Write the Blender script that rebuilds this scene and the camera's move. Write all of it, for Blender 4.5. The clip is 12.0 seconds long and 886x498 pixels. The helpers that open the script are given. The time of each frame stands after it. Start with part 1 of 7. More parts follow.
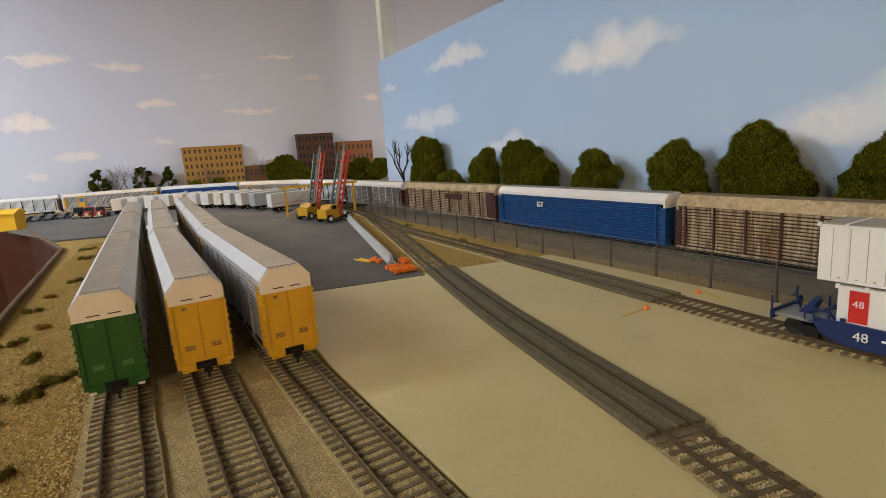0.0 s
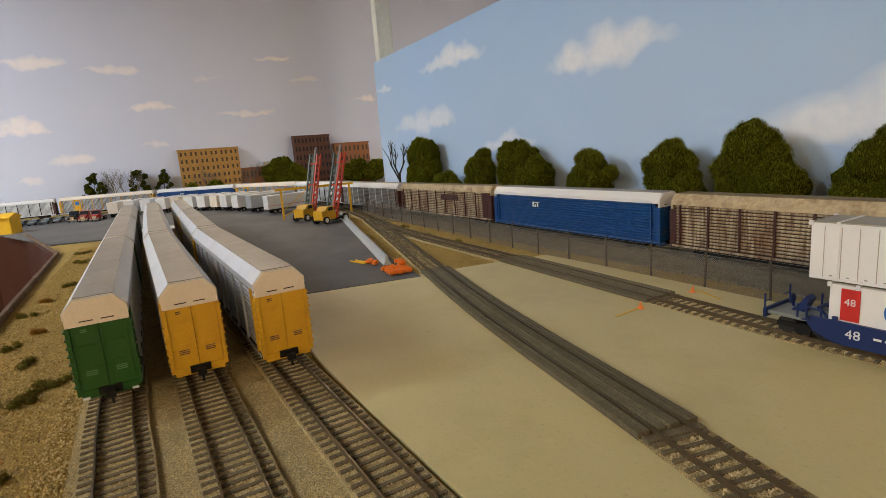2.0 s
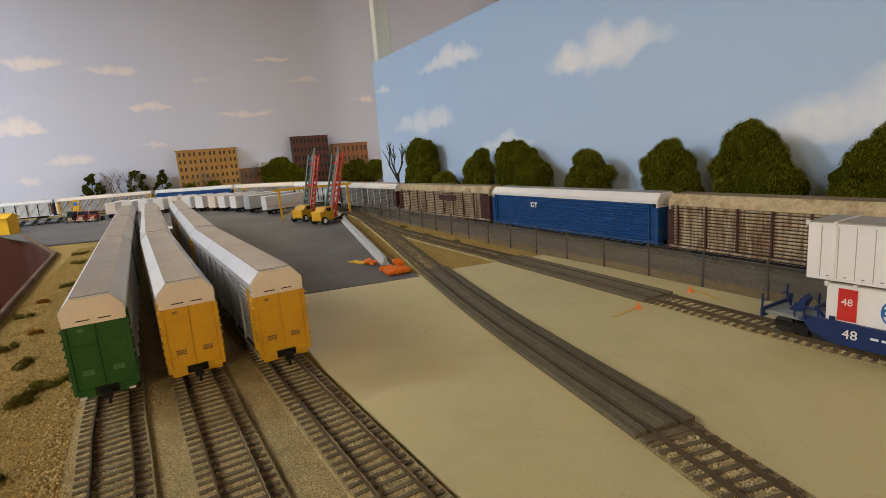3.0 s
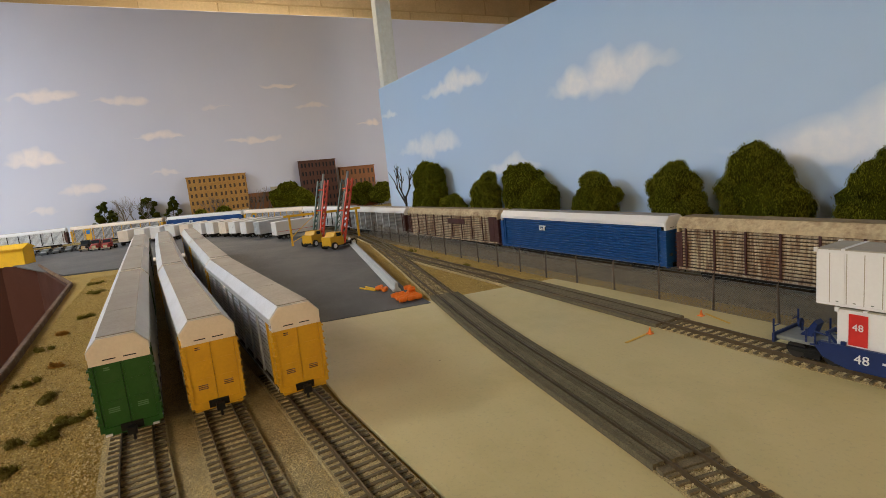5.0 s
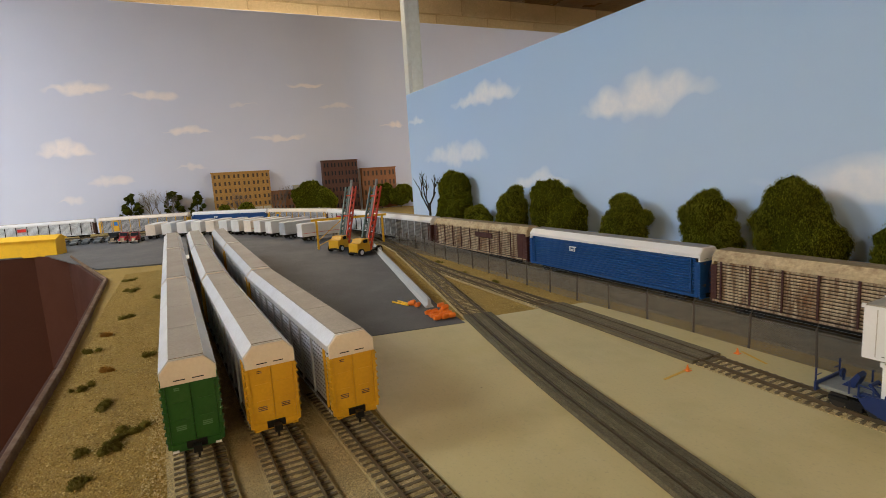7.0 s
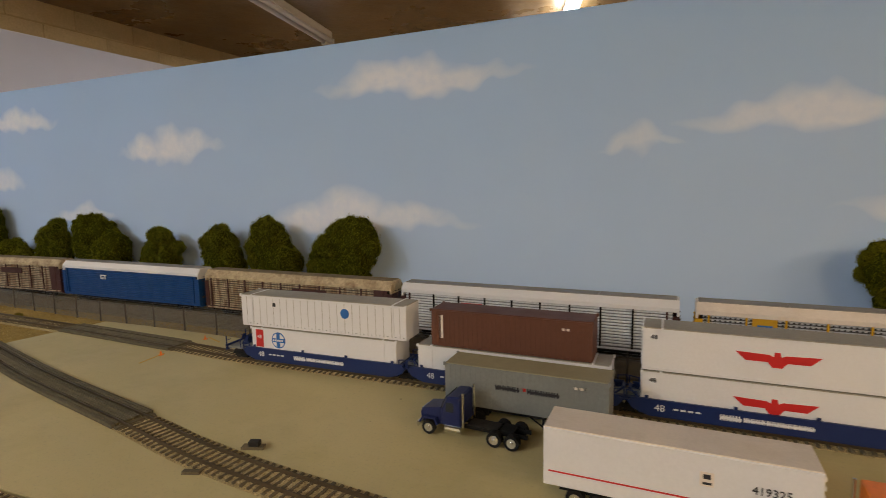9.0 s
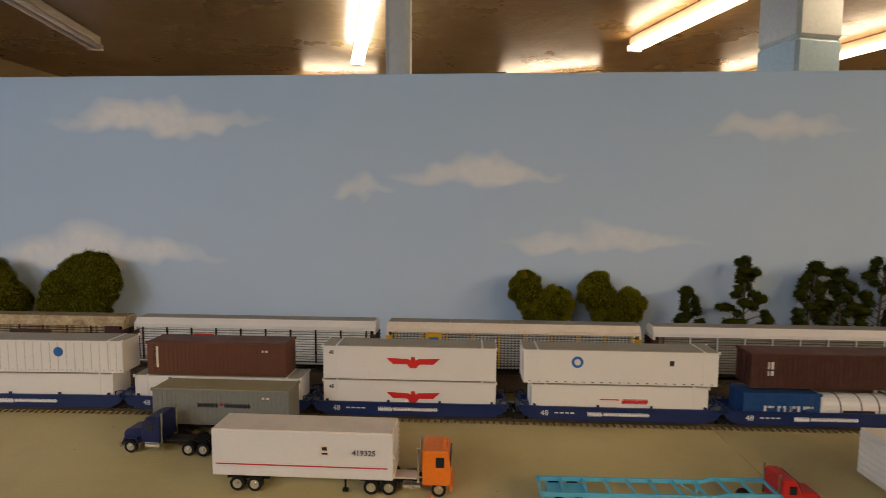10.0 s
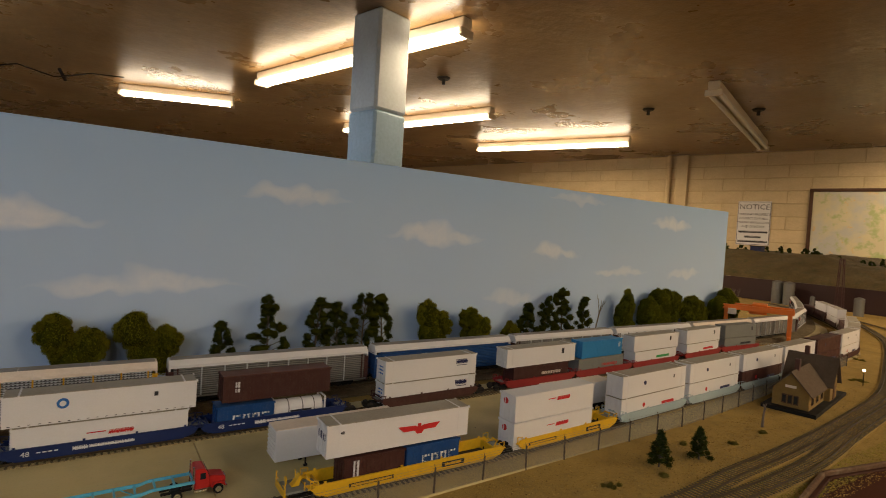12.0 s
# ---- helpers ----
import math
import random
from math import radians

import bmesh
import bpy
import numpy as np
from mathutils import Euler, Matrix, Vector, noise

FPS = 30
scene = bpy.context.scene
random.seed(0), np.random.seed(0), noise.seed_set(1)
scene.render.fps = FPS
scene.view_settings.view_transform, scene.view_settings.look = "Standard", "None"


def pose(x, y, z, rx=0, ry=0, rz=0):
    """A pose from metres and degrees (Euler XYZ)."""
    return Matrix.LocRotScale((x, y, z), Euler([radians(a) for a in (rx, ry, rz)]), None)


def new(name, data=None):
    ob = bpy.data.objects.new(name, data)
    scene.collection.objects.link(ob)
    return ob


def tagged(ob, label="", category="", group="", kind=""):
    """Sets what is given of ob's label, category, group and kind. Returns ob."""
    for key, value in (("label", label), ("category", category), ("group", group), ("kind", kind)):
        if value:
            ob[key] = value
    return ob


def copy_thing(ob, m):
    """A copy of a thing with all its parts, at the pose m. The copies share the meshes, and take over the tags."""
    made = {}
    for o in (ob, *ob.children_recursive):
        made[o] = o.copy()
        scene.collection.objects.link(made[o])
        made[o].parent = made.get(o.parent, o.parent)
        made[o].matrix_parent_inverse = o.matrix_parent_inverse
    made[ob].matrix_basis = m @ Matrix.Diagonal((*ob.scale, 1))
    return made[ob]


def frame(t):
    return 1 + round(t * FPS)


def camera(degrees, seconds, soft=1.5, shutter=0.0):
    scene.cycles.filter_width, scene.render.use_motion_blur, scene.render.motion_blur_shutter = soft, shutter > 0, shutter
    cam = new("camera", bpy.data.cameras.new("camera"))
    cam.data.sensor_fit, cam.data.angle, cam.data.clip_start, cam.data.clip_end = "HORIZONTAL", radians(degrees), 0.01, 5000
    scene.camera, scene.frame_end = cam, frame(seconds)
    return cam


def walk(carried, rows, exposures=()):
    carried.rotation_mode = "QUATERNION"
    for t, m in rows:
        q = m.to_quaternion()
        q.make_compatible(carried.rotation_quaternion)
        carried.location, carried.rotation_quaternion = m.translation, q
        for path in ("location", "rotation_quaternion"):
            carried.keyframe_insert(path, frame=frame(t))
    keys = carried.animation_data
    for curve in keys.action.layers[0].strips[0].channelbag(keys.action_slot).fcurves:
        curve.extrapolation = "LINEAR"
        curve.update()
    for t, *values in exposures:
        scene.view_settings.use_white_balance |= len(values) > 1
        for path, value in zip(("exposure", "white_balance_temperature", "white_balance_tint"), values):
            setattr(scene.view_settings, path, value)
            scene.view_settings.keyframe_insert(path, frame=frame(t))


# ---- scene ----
# World: X runs along the sky-painted partition, the partition's face is Y = 0, the layout's table top is Z = 0.
cam = camera(80.0, 12.0, soft=0.55, shutter=0.12)
ROWS = [
    (0.0, -0.3302, -0.6354, 0.1336, 79.21, 4.03, 61.88),
    (0.5, -0.3304, -0.6367, 0.1347, 79.38, 3.84, 62.10),
    (1.0, -0.3299, -0.6373, 0.1355, 79.69, 3.85, 62.21),
    (1.5, -0.3293, -0.6352, 0.1343, 79.45, 4.07, 61.92),
    (2.0, -0.3287, -0.6331, 0.1341, 79.23, 4.46, 61.57),
    (2.5, -0.3285, -0.6326, 0.1334, 79.26, 4.44, 61.44),
    (4.5, -0.3268, -0.6330, 0.1367, 80.05, 5.26, 61.68),
    (5.0, -0.3245, -0.6383, 0.1437, 81.35, 5.63, 62.00),
    (5.5, -0.3378, -0.6503, 0.1518, 80.10, 3.79, 60.76),
    (6.0, -0.3443, -0.6536, 0.1491, 79.77, 4.35, 63.31),
    (6.5, -0.3439, -0.6605, 0.1595, 81.24, 3.50, 66.34),
    (8.5, -0.1556, -0.6841, 0.1824, 81.70, 2.37, 35.33),
    (9.0, -0.0813, -0.7193, 0.1896, 82.71, 1.06, 23.65),
    (9.5, -0.0212, -0.7562, 0.2179, 83.24, -0.63, 14.37),
    (10.0, 0.0441, -0.7982, 0.2159, 84.98, -0.34, 3.30),
    (10.5, 0.0701, -0.8598, 0.2220, 85.27, -1.16, -6.62),
    (11.0, 0.0983, -0.9189, 0.2330, 86.65, -0.40, -19.75),
    (11.5, 0.1207, -0.9671, 0.2585, 87.90, -2.10, -27.07),
    (12.0, 0.1682, -0.9848, 0.2720, 88.30, -3.55, -33.18),
]
walk(cam, [(t, pose(x, y, z, rx, ry, rz)) for t, x, y, z, rx, ry, rz in ROWS],
     exposures=[(0.0, 0.40, 6150, 9), (6.5, 0.35, 6150, 9), (8.5, 0.30, 6350, 10), (9.0, 0.02, 6480, 12), (9.5, -0.05, 6600, 13), (10.5, -0.26, 6600, 13), (11.0, -0.29, 6550, 13), (12.0, -0.43, 6350, 12)])

# ---- world and light ----
world = bpy.data.worlds.new("room_air")
scene.world = world
world.use_nodes = True
world.node_tree.nodes["Background"].inputs[0].default_value = (0.9, 0.95, 1.0, 1)
world.node_tree.nodes["Background"].inputs[1].default_value = 0.007

CEIL = 1.30
TUBE_COOL = (0.87, 0.94, 1.0)
TUBE_WARM = (1.0, 0.73, 0.43)


def tube_light(name, a, b, power, color, width=0.10, up_share=0.8):
    """Area lamp just under a lit fluorescent fixture, as long as its tubes."""
    a, b = Vector(a), Vector(b)
    d = (b - a)
    data = bpy.data.lights.new(name, "AREA")
    data.shape, data.size, data.size_y = "RECTANGLE", d.length, width
    data.energy, data.color = power, color
    ob = new(name, data)
    x = d.normalized()
    z = Vector((0, 0, 1))
    y = z.cross(x).normalized()
    z = x.cross(y)
    m = Matrix((x, y, z)).transposed().to_4x4()
    m.translation = (a + b) / 2 - Vector((0, 0, 0.02))
    ob.matrix_world = m
    # the bare tubes light the ceiling as well
    data2 = bpy.data.lights.new(name, "AREA")
    data2.shape, data2.size, data2.size_y = "RECTANGLE", d.length, 0.16
    data2.energy, data2.color = power * up_share, color
    up = new(name, data2)
    m2 = m @ Matrix.Rotation(math.pi, 4, "X")
    m2.translation = (a + b) / 2 + Vector((0, 0, 0.01))
    up.matrix_world = m2
    return ob


# lit fixtures: ends in plan, power, colour.  The first rows hang over the aisle behind the camera.
LIT = [
    ((-1.95, -1.70), (-1.55, -3.10), 34, TUBE_COOL),
    ((-0.85, -1.90), (-0.45, -3.30), 11, TUBE_COOL),
    ((1.30, -2.00), (1.70, -3.40), 29, TUBE_WARM),
    ((2.75, -1.45), (3.15, -2.85), 76, TUBE_WARM),
    ((-0.81, 3.10), (-0.39, 1.59), 42, TUBE_COOL),
    ((1.08, 2.83), (1.60, 1.10), 44, TUBE_WARM),
    ((2.20, 4.00), (2.77, 2.38), 36, TUBE_WARM),
    ((3.70, 3.80), (4.38, 2.30), 46, TUBE_WARM),
    ((5.50, 0.62), (5.95, -0.75), 22, TUBE_WARM),
    # unseen fixture, added behind the west backdrop to brighten the block wall
    ((-3.05, 0.55), (-3.05, -0.85), 10, TUBE_WARM),
    ((0.28, 4.00), (1.08, 3.70), 14, TUBE_WARM),
    ((-1.45, 3.82), (-0.79, 3.87), 14, TUBE_WARM),
]
UNLIT = [((3.26, 0.85), (5.22, 1.50)), ((-2.47, 2.67), (-2.19, 1.30))]
for (a, b, watts, tint) in LIT:
    tube_light("tube_light", (*a, CEIL - 0.10), (*b, CEIL - 0.10), watts, tint, up_share=0.42 if a[1] > 0.3 else 0.22)


# ---- materials ----
def nodes_of(name):
    m = bpy.data.materials.new(name)
    m.use_nodes = True
    nt = m.node_tree
    return m, nt, nt.nodes["Principled BSDF"]


def link(nt, a, b):
    nt.links.new(a, b)


def noise_node(nt, vec, scale, detail=4.0, rough=0.6):
    n = nt.nodes.new("ShaderNodeTexNoise")
    n.inputs["Scale"].default_value = scale
    n.inputs["Detail"].default_value = detail
    n.inputs["Roughness"].default_value = rough
    link(nt, vec, n.inputs["Vector"])
    return n.outputs["Fac"]


def math_node(nt, op, a, b=None, clamp=False):
    n = nt.nodes.new("ShaderNodeMath")
    n.operation, n.use_clamp = op, clamp
    for i, v in enumerate((a, b)):
        if v is None:
            continue
        if isinstance(v, (int, float)):
            n.inputs[i].default_value = v
        else:
            link(nt, v, n.inputs[i])
    return n.outputs[0]


def ramp(nt, fac, lo, hi, a=0.0, b=1.0):
    n = nt.nodes.new("ShaderNodeMapRange")
    n.inputs["From Min"].default_value, n.inputs["From Max"].default_value = lo, hi
    n.inputs["To Min"].default_value, n.inputs["To Max"].default_value = a, b
    link(nt, fac, n.inputs["Value"])
    return n.outputs[0]


def mix(nt, fac, a, b):
    n = nt.nodes.new("ShaderNodeMix")
    n.data_type = "RGBA"
    if isinstance(fac, (int, float)):
        n.inputs[0].default_value = fac
    else:
        link(nt, fac, n.inputs[0])
    for i, v in ((6, a), (7, b)):
        if isinstance(v, tuple):
            n.inputs[i].default_value = (*v[:3], 1)
        else:
            link(nt, v, n.inputs[i])
    return n.outputs[2]


def shade(c, k):
    return tuple(min(1.0, v * k) for v in c)


def M(name, col, rough=0.6, metal=0.0, fine=900.0, coarse=60.0, var=0.25, dirt=None, dirt_amt=0.35,
      bump=0.0, bump_scale=1200.0, rnd=0.0, spec=0.4, relief=0.002):
    """Paint, plastic, wood, soil: two scales of variation, optional dirt colour and fine relief."""
    m, nt, bsdf = nodes_of(name)
    co = nt.nodes.new("ShaderNodeTexCoord").outputs["Object"]
    f = noise_node(nt, co, fine, 3)
    c = noise_node(nt, co, coarse, 5)
    base = mix(nt, ramp(nt, f, 0.3, 0.7), shade(col, 1 - var), shade(col, 1 + var))
    base = mix(nt, ramp(nt, c, 0.35, 0.7, 0, 1), base, mix(nt, 0.6, base, shade(col, 1 - 0.7 * var)))
    if dirt:
        d = noise_node(nt, co, coarse * 2.3, 6, 0.7)
        base = mix(nt, ramp(nt, d, 0.48, 0.75, 0, dirt_amt), base, dirt)
    if rnd:
        info = nt.nodes.new("ShaderNodeObjectInfo").outputs["Random"]
        base = mix(nt, ramp(nt, info, 0, 1, 0, rnd), base, shade(col, 0.45))
    link(nt, base, bsdf.inputs["Base Color"])
    bsdf.inputs["Metallic"].default_value = metal
    bsdf.inputs["Specular IOR Level"].default_value = spec
    link(nt, ramp(nt, c, 0.3, 0.7, max(0.03, rough - 0.08), min(1, rough + 0.08)), bsdf.inputs["Roughness"])
    if bump:
        b = nt.nodes.new("ShaderNodeBump")
        b.inputs["Strength"].default_value = bump
        b.inputs["Distance"].default_value = relief
        link(nt, noise_node(nt, co, bump_scale, 4, 0.7), b.inputs["Height"])
        link(nt, b.outputs[0], bsdf.inputs["Normal"])
    return m


def emitter(name, col, strength):
    m, nt, bsdf = nodes_of(name)
    bsdf.inputs["Base Color"].default_value = (*col, 1)
    bsdf.inputs["Emission Color"].default_value = (*col, 1)
    bsdf.inputs["Emission Strength"].default_value = strength
    return m


def puffs_of(clouds):
    """Each cloud as a wide thin base with two or three rounded heads on it."""
    rnd_ = random.Random(3)
    out = []
    for cx, cz, rx, rz, k in clouds:
        out.append((cx, cz - 0.45 * rz, rx, 0.42 * rz, k * 0.8))
        side = rnd_.choice((-1, 1))
        for j in range(3 if rx > 0.07 else 2):
            u = side * (-0.42 + 0.42 * j) + rnd_.uniform(-0.08, 0.08)
            tall = (0.72, 0.98, 0.60)[j] * rnd_.uniform(0.85, 1.1)
            out.append((cx + u * rx, cz - 0.35 * rz, rx * rnd_.uniform(0.36, 0.50), rz * 1.12 * tall, k * (1.0, 1.0, 0.85)[j]))
    return out


def sky_paint(name, low, high, cloud, clouds, axis, top, grime=0.12):
    """Flat wall paint: a blue that pales downwards, with brushed clouds (centre, centre height, half sizes, strength)."""
    m, nt, bsdf = nodes_of(name)
    co = nt.nodes.new("ShaderNodeTexCoord").outputs["Object"]
    sep = nt.nodes.new("ShaderNodeSeparateXYZ")
    link(nt, co, sep.inputs[0])
    z = sep.outputs[2]
    base = mix(nt, ramp(nt, z, 0.0, top), low, high)
    base = mix(nt, ramp(nt, noise_node(nt, co, 3.0, 3), 0.3, 0.75, 0, 0.35), base, shade(low, 0.86))
    # push the plane about evenly both ways, so that the clouds get puffy rims
    warp = []
    for k, (sc, amp) in enumerate(((9.0, 0.020), (26.0, 0.016))):
        n = nt.nodes.new("ShaderNodeTexNoise")
        n.inputs["Scale"].default_value, n.inputs["Detail"].default_value = sc * (0.41 / top) ** 0.5, 1.2
        link(nt, co, n.inputs["Vector"])
        s3_ = nt.nodes.new("ShaderNodeSeparateColor")
        link(nt, n.outputs["Color"], s3_.inputs[0])
        warp.append([math_node(nt, "MULTIPLY", math_node(nt, "SUBTRACT", s3_.outputs[i], 0.5), amp * 2 * (top / 0.41) ** 0.5) for i in (0, 1)])
    h = math_node(nt, "ADD", sep.outputs[axis], math_node(nt, "ADD", warp[0][0], warp[1][0]))
    zc = math_node(nt, "ADD", z, math_node(nt, "ADD", warp[0][1], warp[1][1]))
    wob2 = noise_node(nt, co, 70.0, 4, 0.6)
    tot = None
    for cx, cz, rx, rz, k in puffs_of(clouds):
        dx = math_node(nt, "DIVIDE", math_node(nt, "SUBTRACT", h, cx), rx)
        dz = math_node(nt, "DIVIDE", math_node(nt, "SUBTRACT", zc, cz), rz)
        # the underside is drawn out flat and thins away
        dz = math_node(nt, "ADD", math_node(nt, "MAXIMUM", dz, 0.0), math_node(nt, "MULTIPLY", math_node(nt, "MINIMUM", dz, 0.0), 1.5))
        d = math_node(nt, "ADD", math_node(nt, "MULTIPLY", dx, dx), math_node(nt, "MULTIPLY", dz, dz))
        v = ramp(nt, d, 1.25, 0.20, 0, k)
        tot = v if tot is None else math_node(nt, "MAXIMUM", tot, v)
    if tot is not None:
        tot = math_node(nt, "MULTIPLY", tot, ramp(nt, wob2, 0.25, 0.6, 0.75, 1.0))
        base = mix(nt, tot, base, cloud)
    base = mix(nt, ramp(nt, noise_node(nt, co, 400.0, 3), 0.62, 0.8, 0, grime), base, shade(low, 0.7))
    link(nt, base, bsdf.inputs["Base Color"])
    bsdf.inputs["Roughness"].default_value = 0.62
    bsdf.inputs["Specular IOR Level"].default_value = 0.3
    b = nt.nodes.new("ShaderNodeBump")
    b.inputs["Strength"].default_value, b.inputs["Distance"].default_value = 0.12, 0.001
    link(nt, noise_node(nt, co, 260.0, 4), b.inputs["Height"])
    link(nt, b.outputs[0], bsdf.inputs["Normal"])
    return m


CLOUD = (0.83, 0.86, 0.94)
MAIN_CLOUDS = [(-1.44, 0.345, 0.15, 0.034, 0.85), (-1.60, 0.215, 0.18, 0.038, 0.7), (-1.84, 0.326, 0.07, 0.020, 0.6), (-1.23, 0.139, 0.10, 0.017, 0.7),
               (-0.96, 0.275, 0.135, 0.040, 0.9), (-0.555, 0.146, 0.20, 0.042, 0.85), (-0.44, 0.350, 0.165, 0.034, 0.8),
               (-0.122, 0.242, 0.055, 0.019, 0.5), (0.050, 0.268, 0.125, 0.031, 0.7), (0.24, 0.165, 0.15, 0.023, 0.55),
               (0.485, 0.332, 0.095, 0.022, 0.5), (0.80, 0.277, 0.12, 0.029, 0.55), (1.168, 0.245, 0.08, 0.024, 0.55),
               (1.43, 0.196, 0.115, 0.019, 0.4), (1.02, 0.135, 0.075, 0.022, 0.4), (1.657, 0.352, 0.10, 0.025, 0.55),
               (1.235, 0.391, 0.11, 0.016, 0.3), (1.74, 0.195, 0.09, 0.022, 0.4)]
BACK_CLOUDS = [(-0.98, 0.57, 0.115, 0.032, 0.85), (-0.72, 0.55, 0.10, 0.028, 0.7), (-1.05, 0.34, 0.09, 0.046, 0.85), (-0.61, 0.40, 0.095, 0.020, 0.75),
               (-0.09, 0.59, 0.095, 0.016, 0.75), (-0.24, 0.36, 0.115, 0.015, 0.65), (-0.92, 0.20, 0.08, 0.032, 0.65), (-0.60, 0.25, 0.06, 0.017, 0.5),
               (0.04, 0.49, 0.085, 0.018, 0.5), (0.31, 0.41, 0.062, 0.023, 0.85), (-0.38, 0.51, 0.065, 0.015, 0.35), (-1.06, 0.14, 0.05, 0.019, 0.5),
               (-1.45, 0.5, 0.15, 0.04, 0.7)]
m_sky_main = sky_paint("sky_paint_blue", (0.50, 0.645, 0.865), (0.352, 0.545, 0.86), CLOUD, MAIN_CLOUDS, 0, 0.41)
m_sky_back = sky_paint("sky_paint_lavender", (0.58, 0.625, 0.775), (0.55, 0.59, 0.75), (0.86, 0.80, 0.80), BACK_CLOUDS, 1, 0.9)

m_soil = M("tan_ground_cover", (0.42, 0.285, 0.070), 0.95, fine=1100, coarse=14, var=0.55, dirt=(0.16, 0.13, 0.05), dirt_amt=0.5, bump=0.9, bump_scale=900)
m_ballast = M("grey_ballast", (0.60, 0.475, 0.235), 0.95, fine=1300, coarse=40, var=0.7, dirt=(0.15, 0.12, 0.08), dirt_amt=0.4, bump=1.0, bump_scale=1100)


def concrete():
    """Cream paint over plywood: broad cloudy stains, brush streaks, and small dark specks."""
    m, nt, bsdf = nodes_of("painted_concrete")
    co = nt.nodes.new("ShaderNodeTexCoord").outputs["Object"]
    base = mix(nt, ramp(nt, noise_node(nt, co, 4.0, 4), 0.3, 0.7), (0.51, 0.435, 0.212), (0.59, 0.505, 0.258))
    base = mix(nt, ramp(nt, noise_node(nt, co, 11.0, 5, 0.65), 0.48, 0.74, 0, 0.7), base, (0.42, 0.365, 0.165))
    vm = nt.nodes.new("ShaderNodeMapping")
    vm.inputs["Scale"].default_value = (6.0, 60.0, 1.0)
    vm.inputs["Rotation"].default_value = (0, 0, 0.2)
    link(nt, co, vm.inputs["Vector"])
    base = mix(nt, ramp(nt, noise_node(nt, vm.outputs[0], 3.0, 4), 0.5, 0.75, 0, 0.18), base, (0.60, 0.52, 0.30))
    vo = nt.nodes.new("ShaderNodeTexVoronoi")
    vo.inputs["Scale"].default_value = 38.0
    link(nt, co, vo.inputs["Vector"])
    spot = ramp(nt, vo.outputs["Distance"], 0.048, 0.026, 0, 0.8)
    base = mix(nt, math_node(nt, "MULTIPLY", spot, ramp(nt, noise_node(nt, co, 9.0, 2), 0.50, 0.58)), base, (0.12, 0.10, 0.06))
    base = mix(nt, ramp(nt, noise_node(nt, co, 420.0, 3, 0.7), 0.55, 0.72, 0, 0.42), base, (0.34, 0.30, 0.19))
    link(nt, base, bsdf.inputs["Base Color"])
    link(nt, ramp(nt, noise_node(nt, co, 14.0, 4), 0.3, 0.7, 0.42, 0.6), bsdf.inputs["Roughness"])
    bsdf.inputs["Specular IOR Level"].default_value = 0.35
    b = nt.nodes.new("ShaderNodeBump")
    b.inputs["Strength"].default_value, b.inputs["Distance"].default_value = 0.10, 0.001
    link(nt, noise_node(nt, co, 350.0, 3), b.inputs["Height"])
    link(nt, b.outputs[0], bsdf.inputs["Normal"])
    return m


m_concrete = concrete()
m_asphalt = M("dark_asphalt_paint", (0.085, 0.087, 0.09), 0.75, fine=700, coarse=8, var=0.25, dirt=(0.14, 0.14, 0.14), dirt_amt=0.4, bump=0.15, bump_scale=600)
m_fascia = M("maroon_hardboard", (0.050, 0.016, 0.008), 0.7, fine=300, coarse=6, var=0.12, bump=0.05, spec=0.15)
m_edgewood = M("brown_edge_strip", (0.13, 0.075, 0.042), 0.75, fine=500, coarse=30, var=0.3, dirt=(0.34, 0.28, 0.2), dirt_amt=0.4, spec=0.2)
m_brick = M("cream_painted_block", (0.62, 0.50, 0.30), 0.8, fine=120, coarse=4, var=0.12, dirt=(0.35, 0.26, 0.14), dirt_amt=0.3, bump=0.3, bump_scale=90, rnd=0.18)
m_mortar = M("cream_mortar", (0.50, 0.39, 0.22), 0.9, fine=200, coarse=5, var=0.15)
m_ceiling = M("old_plaster_ceiling", (0.225, 0.138, 0.056), 0.30, fine=22, coarse=1.6, var=0.25, dirt=(0.12, 0.08, 0.036), dirt_amt=0.6, bump=0.5, bump_scale=8, spec=0.6, relief=0.009)
m_floor = M("brown_floor", (0.10, 0.07, 0.05), 0.7, fine=60, coarse=3)
m_postblue = M("pale_post_paint", (0.48, 0.55, 0.60), 0.6, fine=60, coarse=5, var=0.1)
m_postsky = M("blue_post_paint", (0.33, 0.47, 0.60), 0.6, fine=60, coarse=5, var=0.1)
m_white = M("white_plastic", (0.70, 0.70, 0.71), 0.40, fine=500, coarse=25, var=0.03, dirt=(0.58, 0.55, 0.48), dirt_amt=0.12)
m_cream = M("cream_panel", (0.74, 0.66, 0.57), 0.5, fine=500, coarse=25, var=0.05, dirt=(0.45, 0.36, 0.25), dirt_amt=0.25)
m_greyroof = M("grey_roof_paint", (0.34, 0.315, 0.255), 0.55, fine=500, coarse=25, var=0.10, dirt=(0.24, 0.22, 0.19), dirt_amt=0.3)
m_silver = M("galvanised_side", (0.50, 0.53, 0.56), 0.38, 0.35, fine=600, coarse=30, var=0.12, dirt=(0.25, 0.24, 0.22), dirt_amt=0.3)
m_silverroof = M("galvanised_roof", (0.62, 0.63, 0.64), 0.36, 0.45, fine=500, coarse=14, var=0.08, dirt=(0.33, 0.30, 0.26), dirt_amt=0.3)


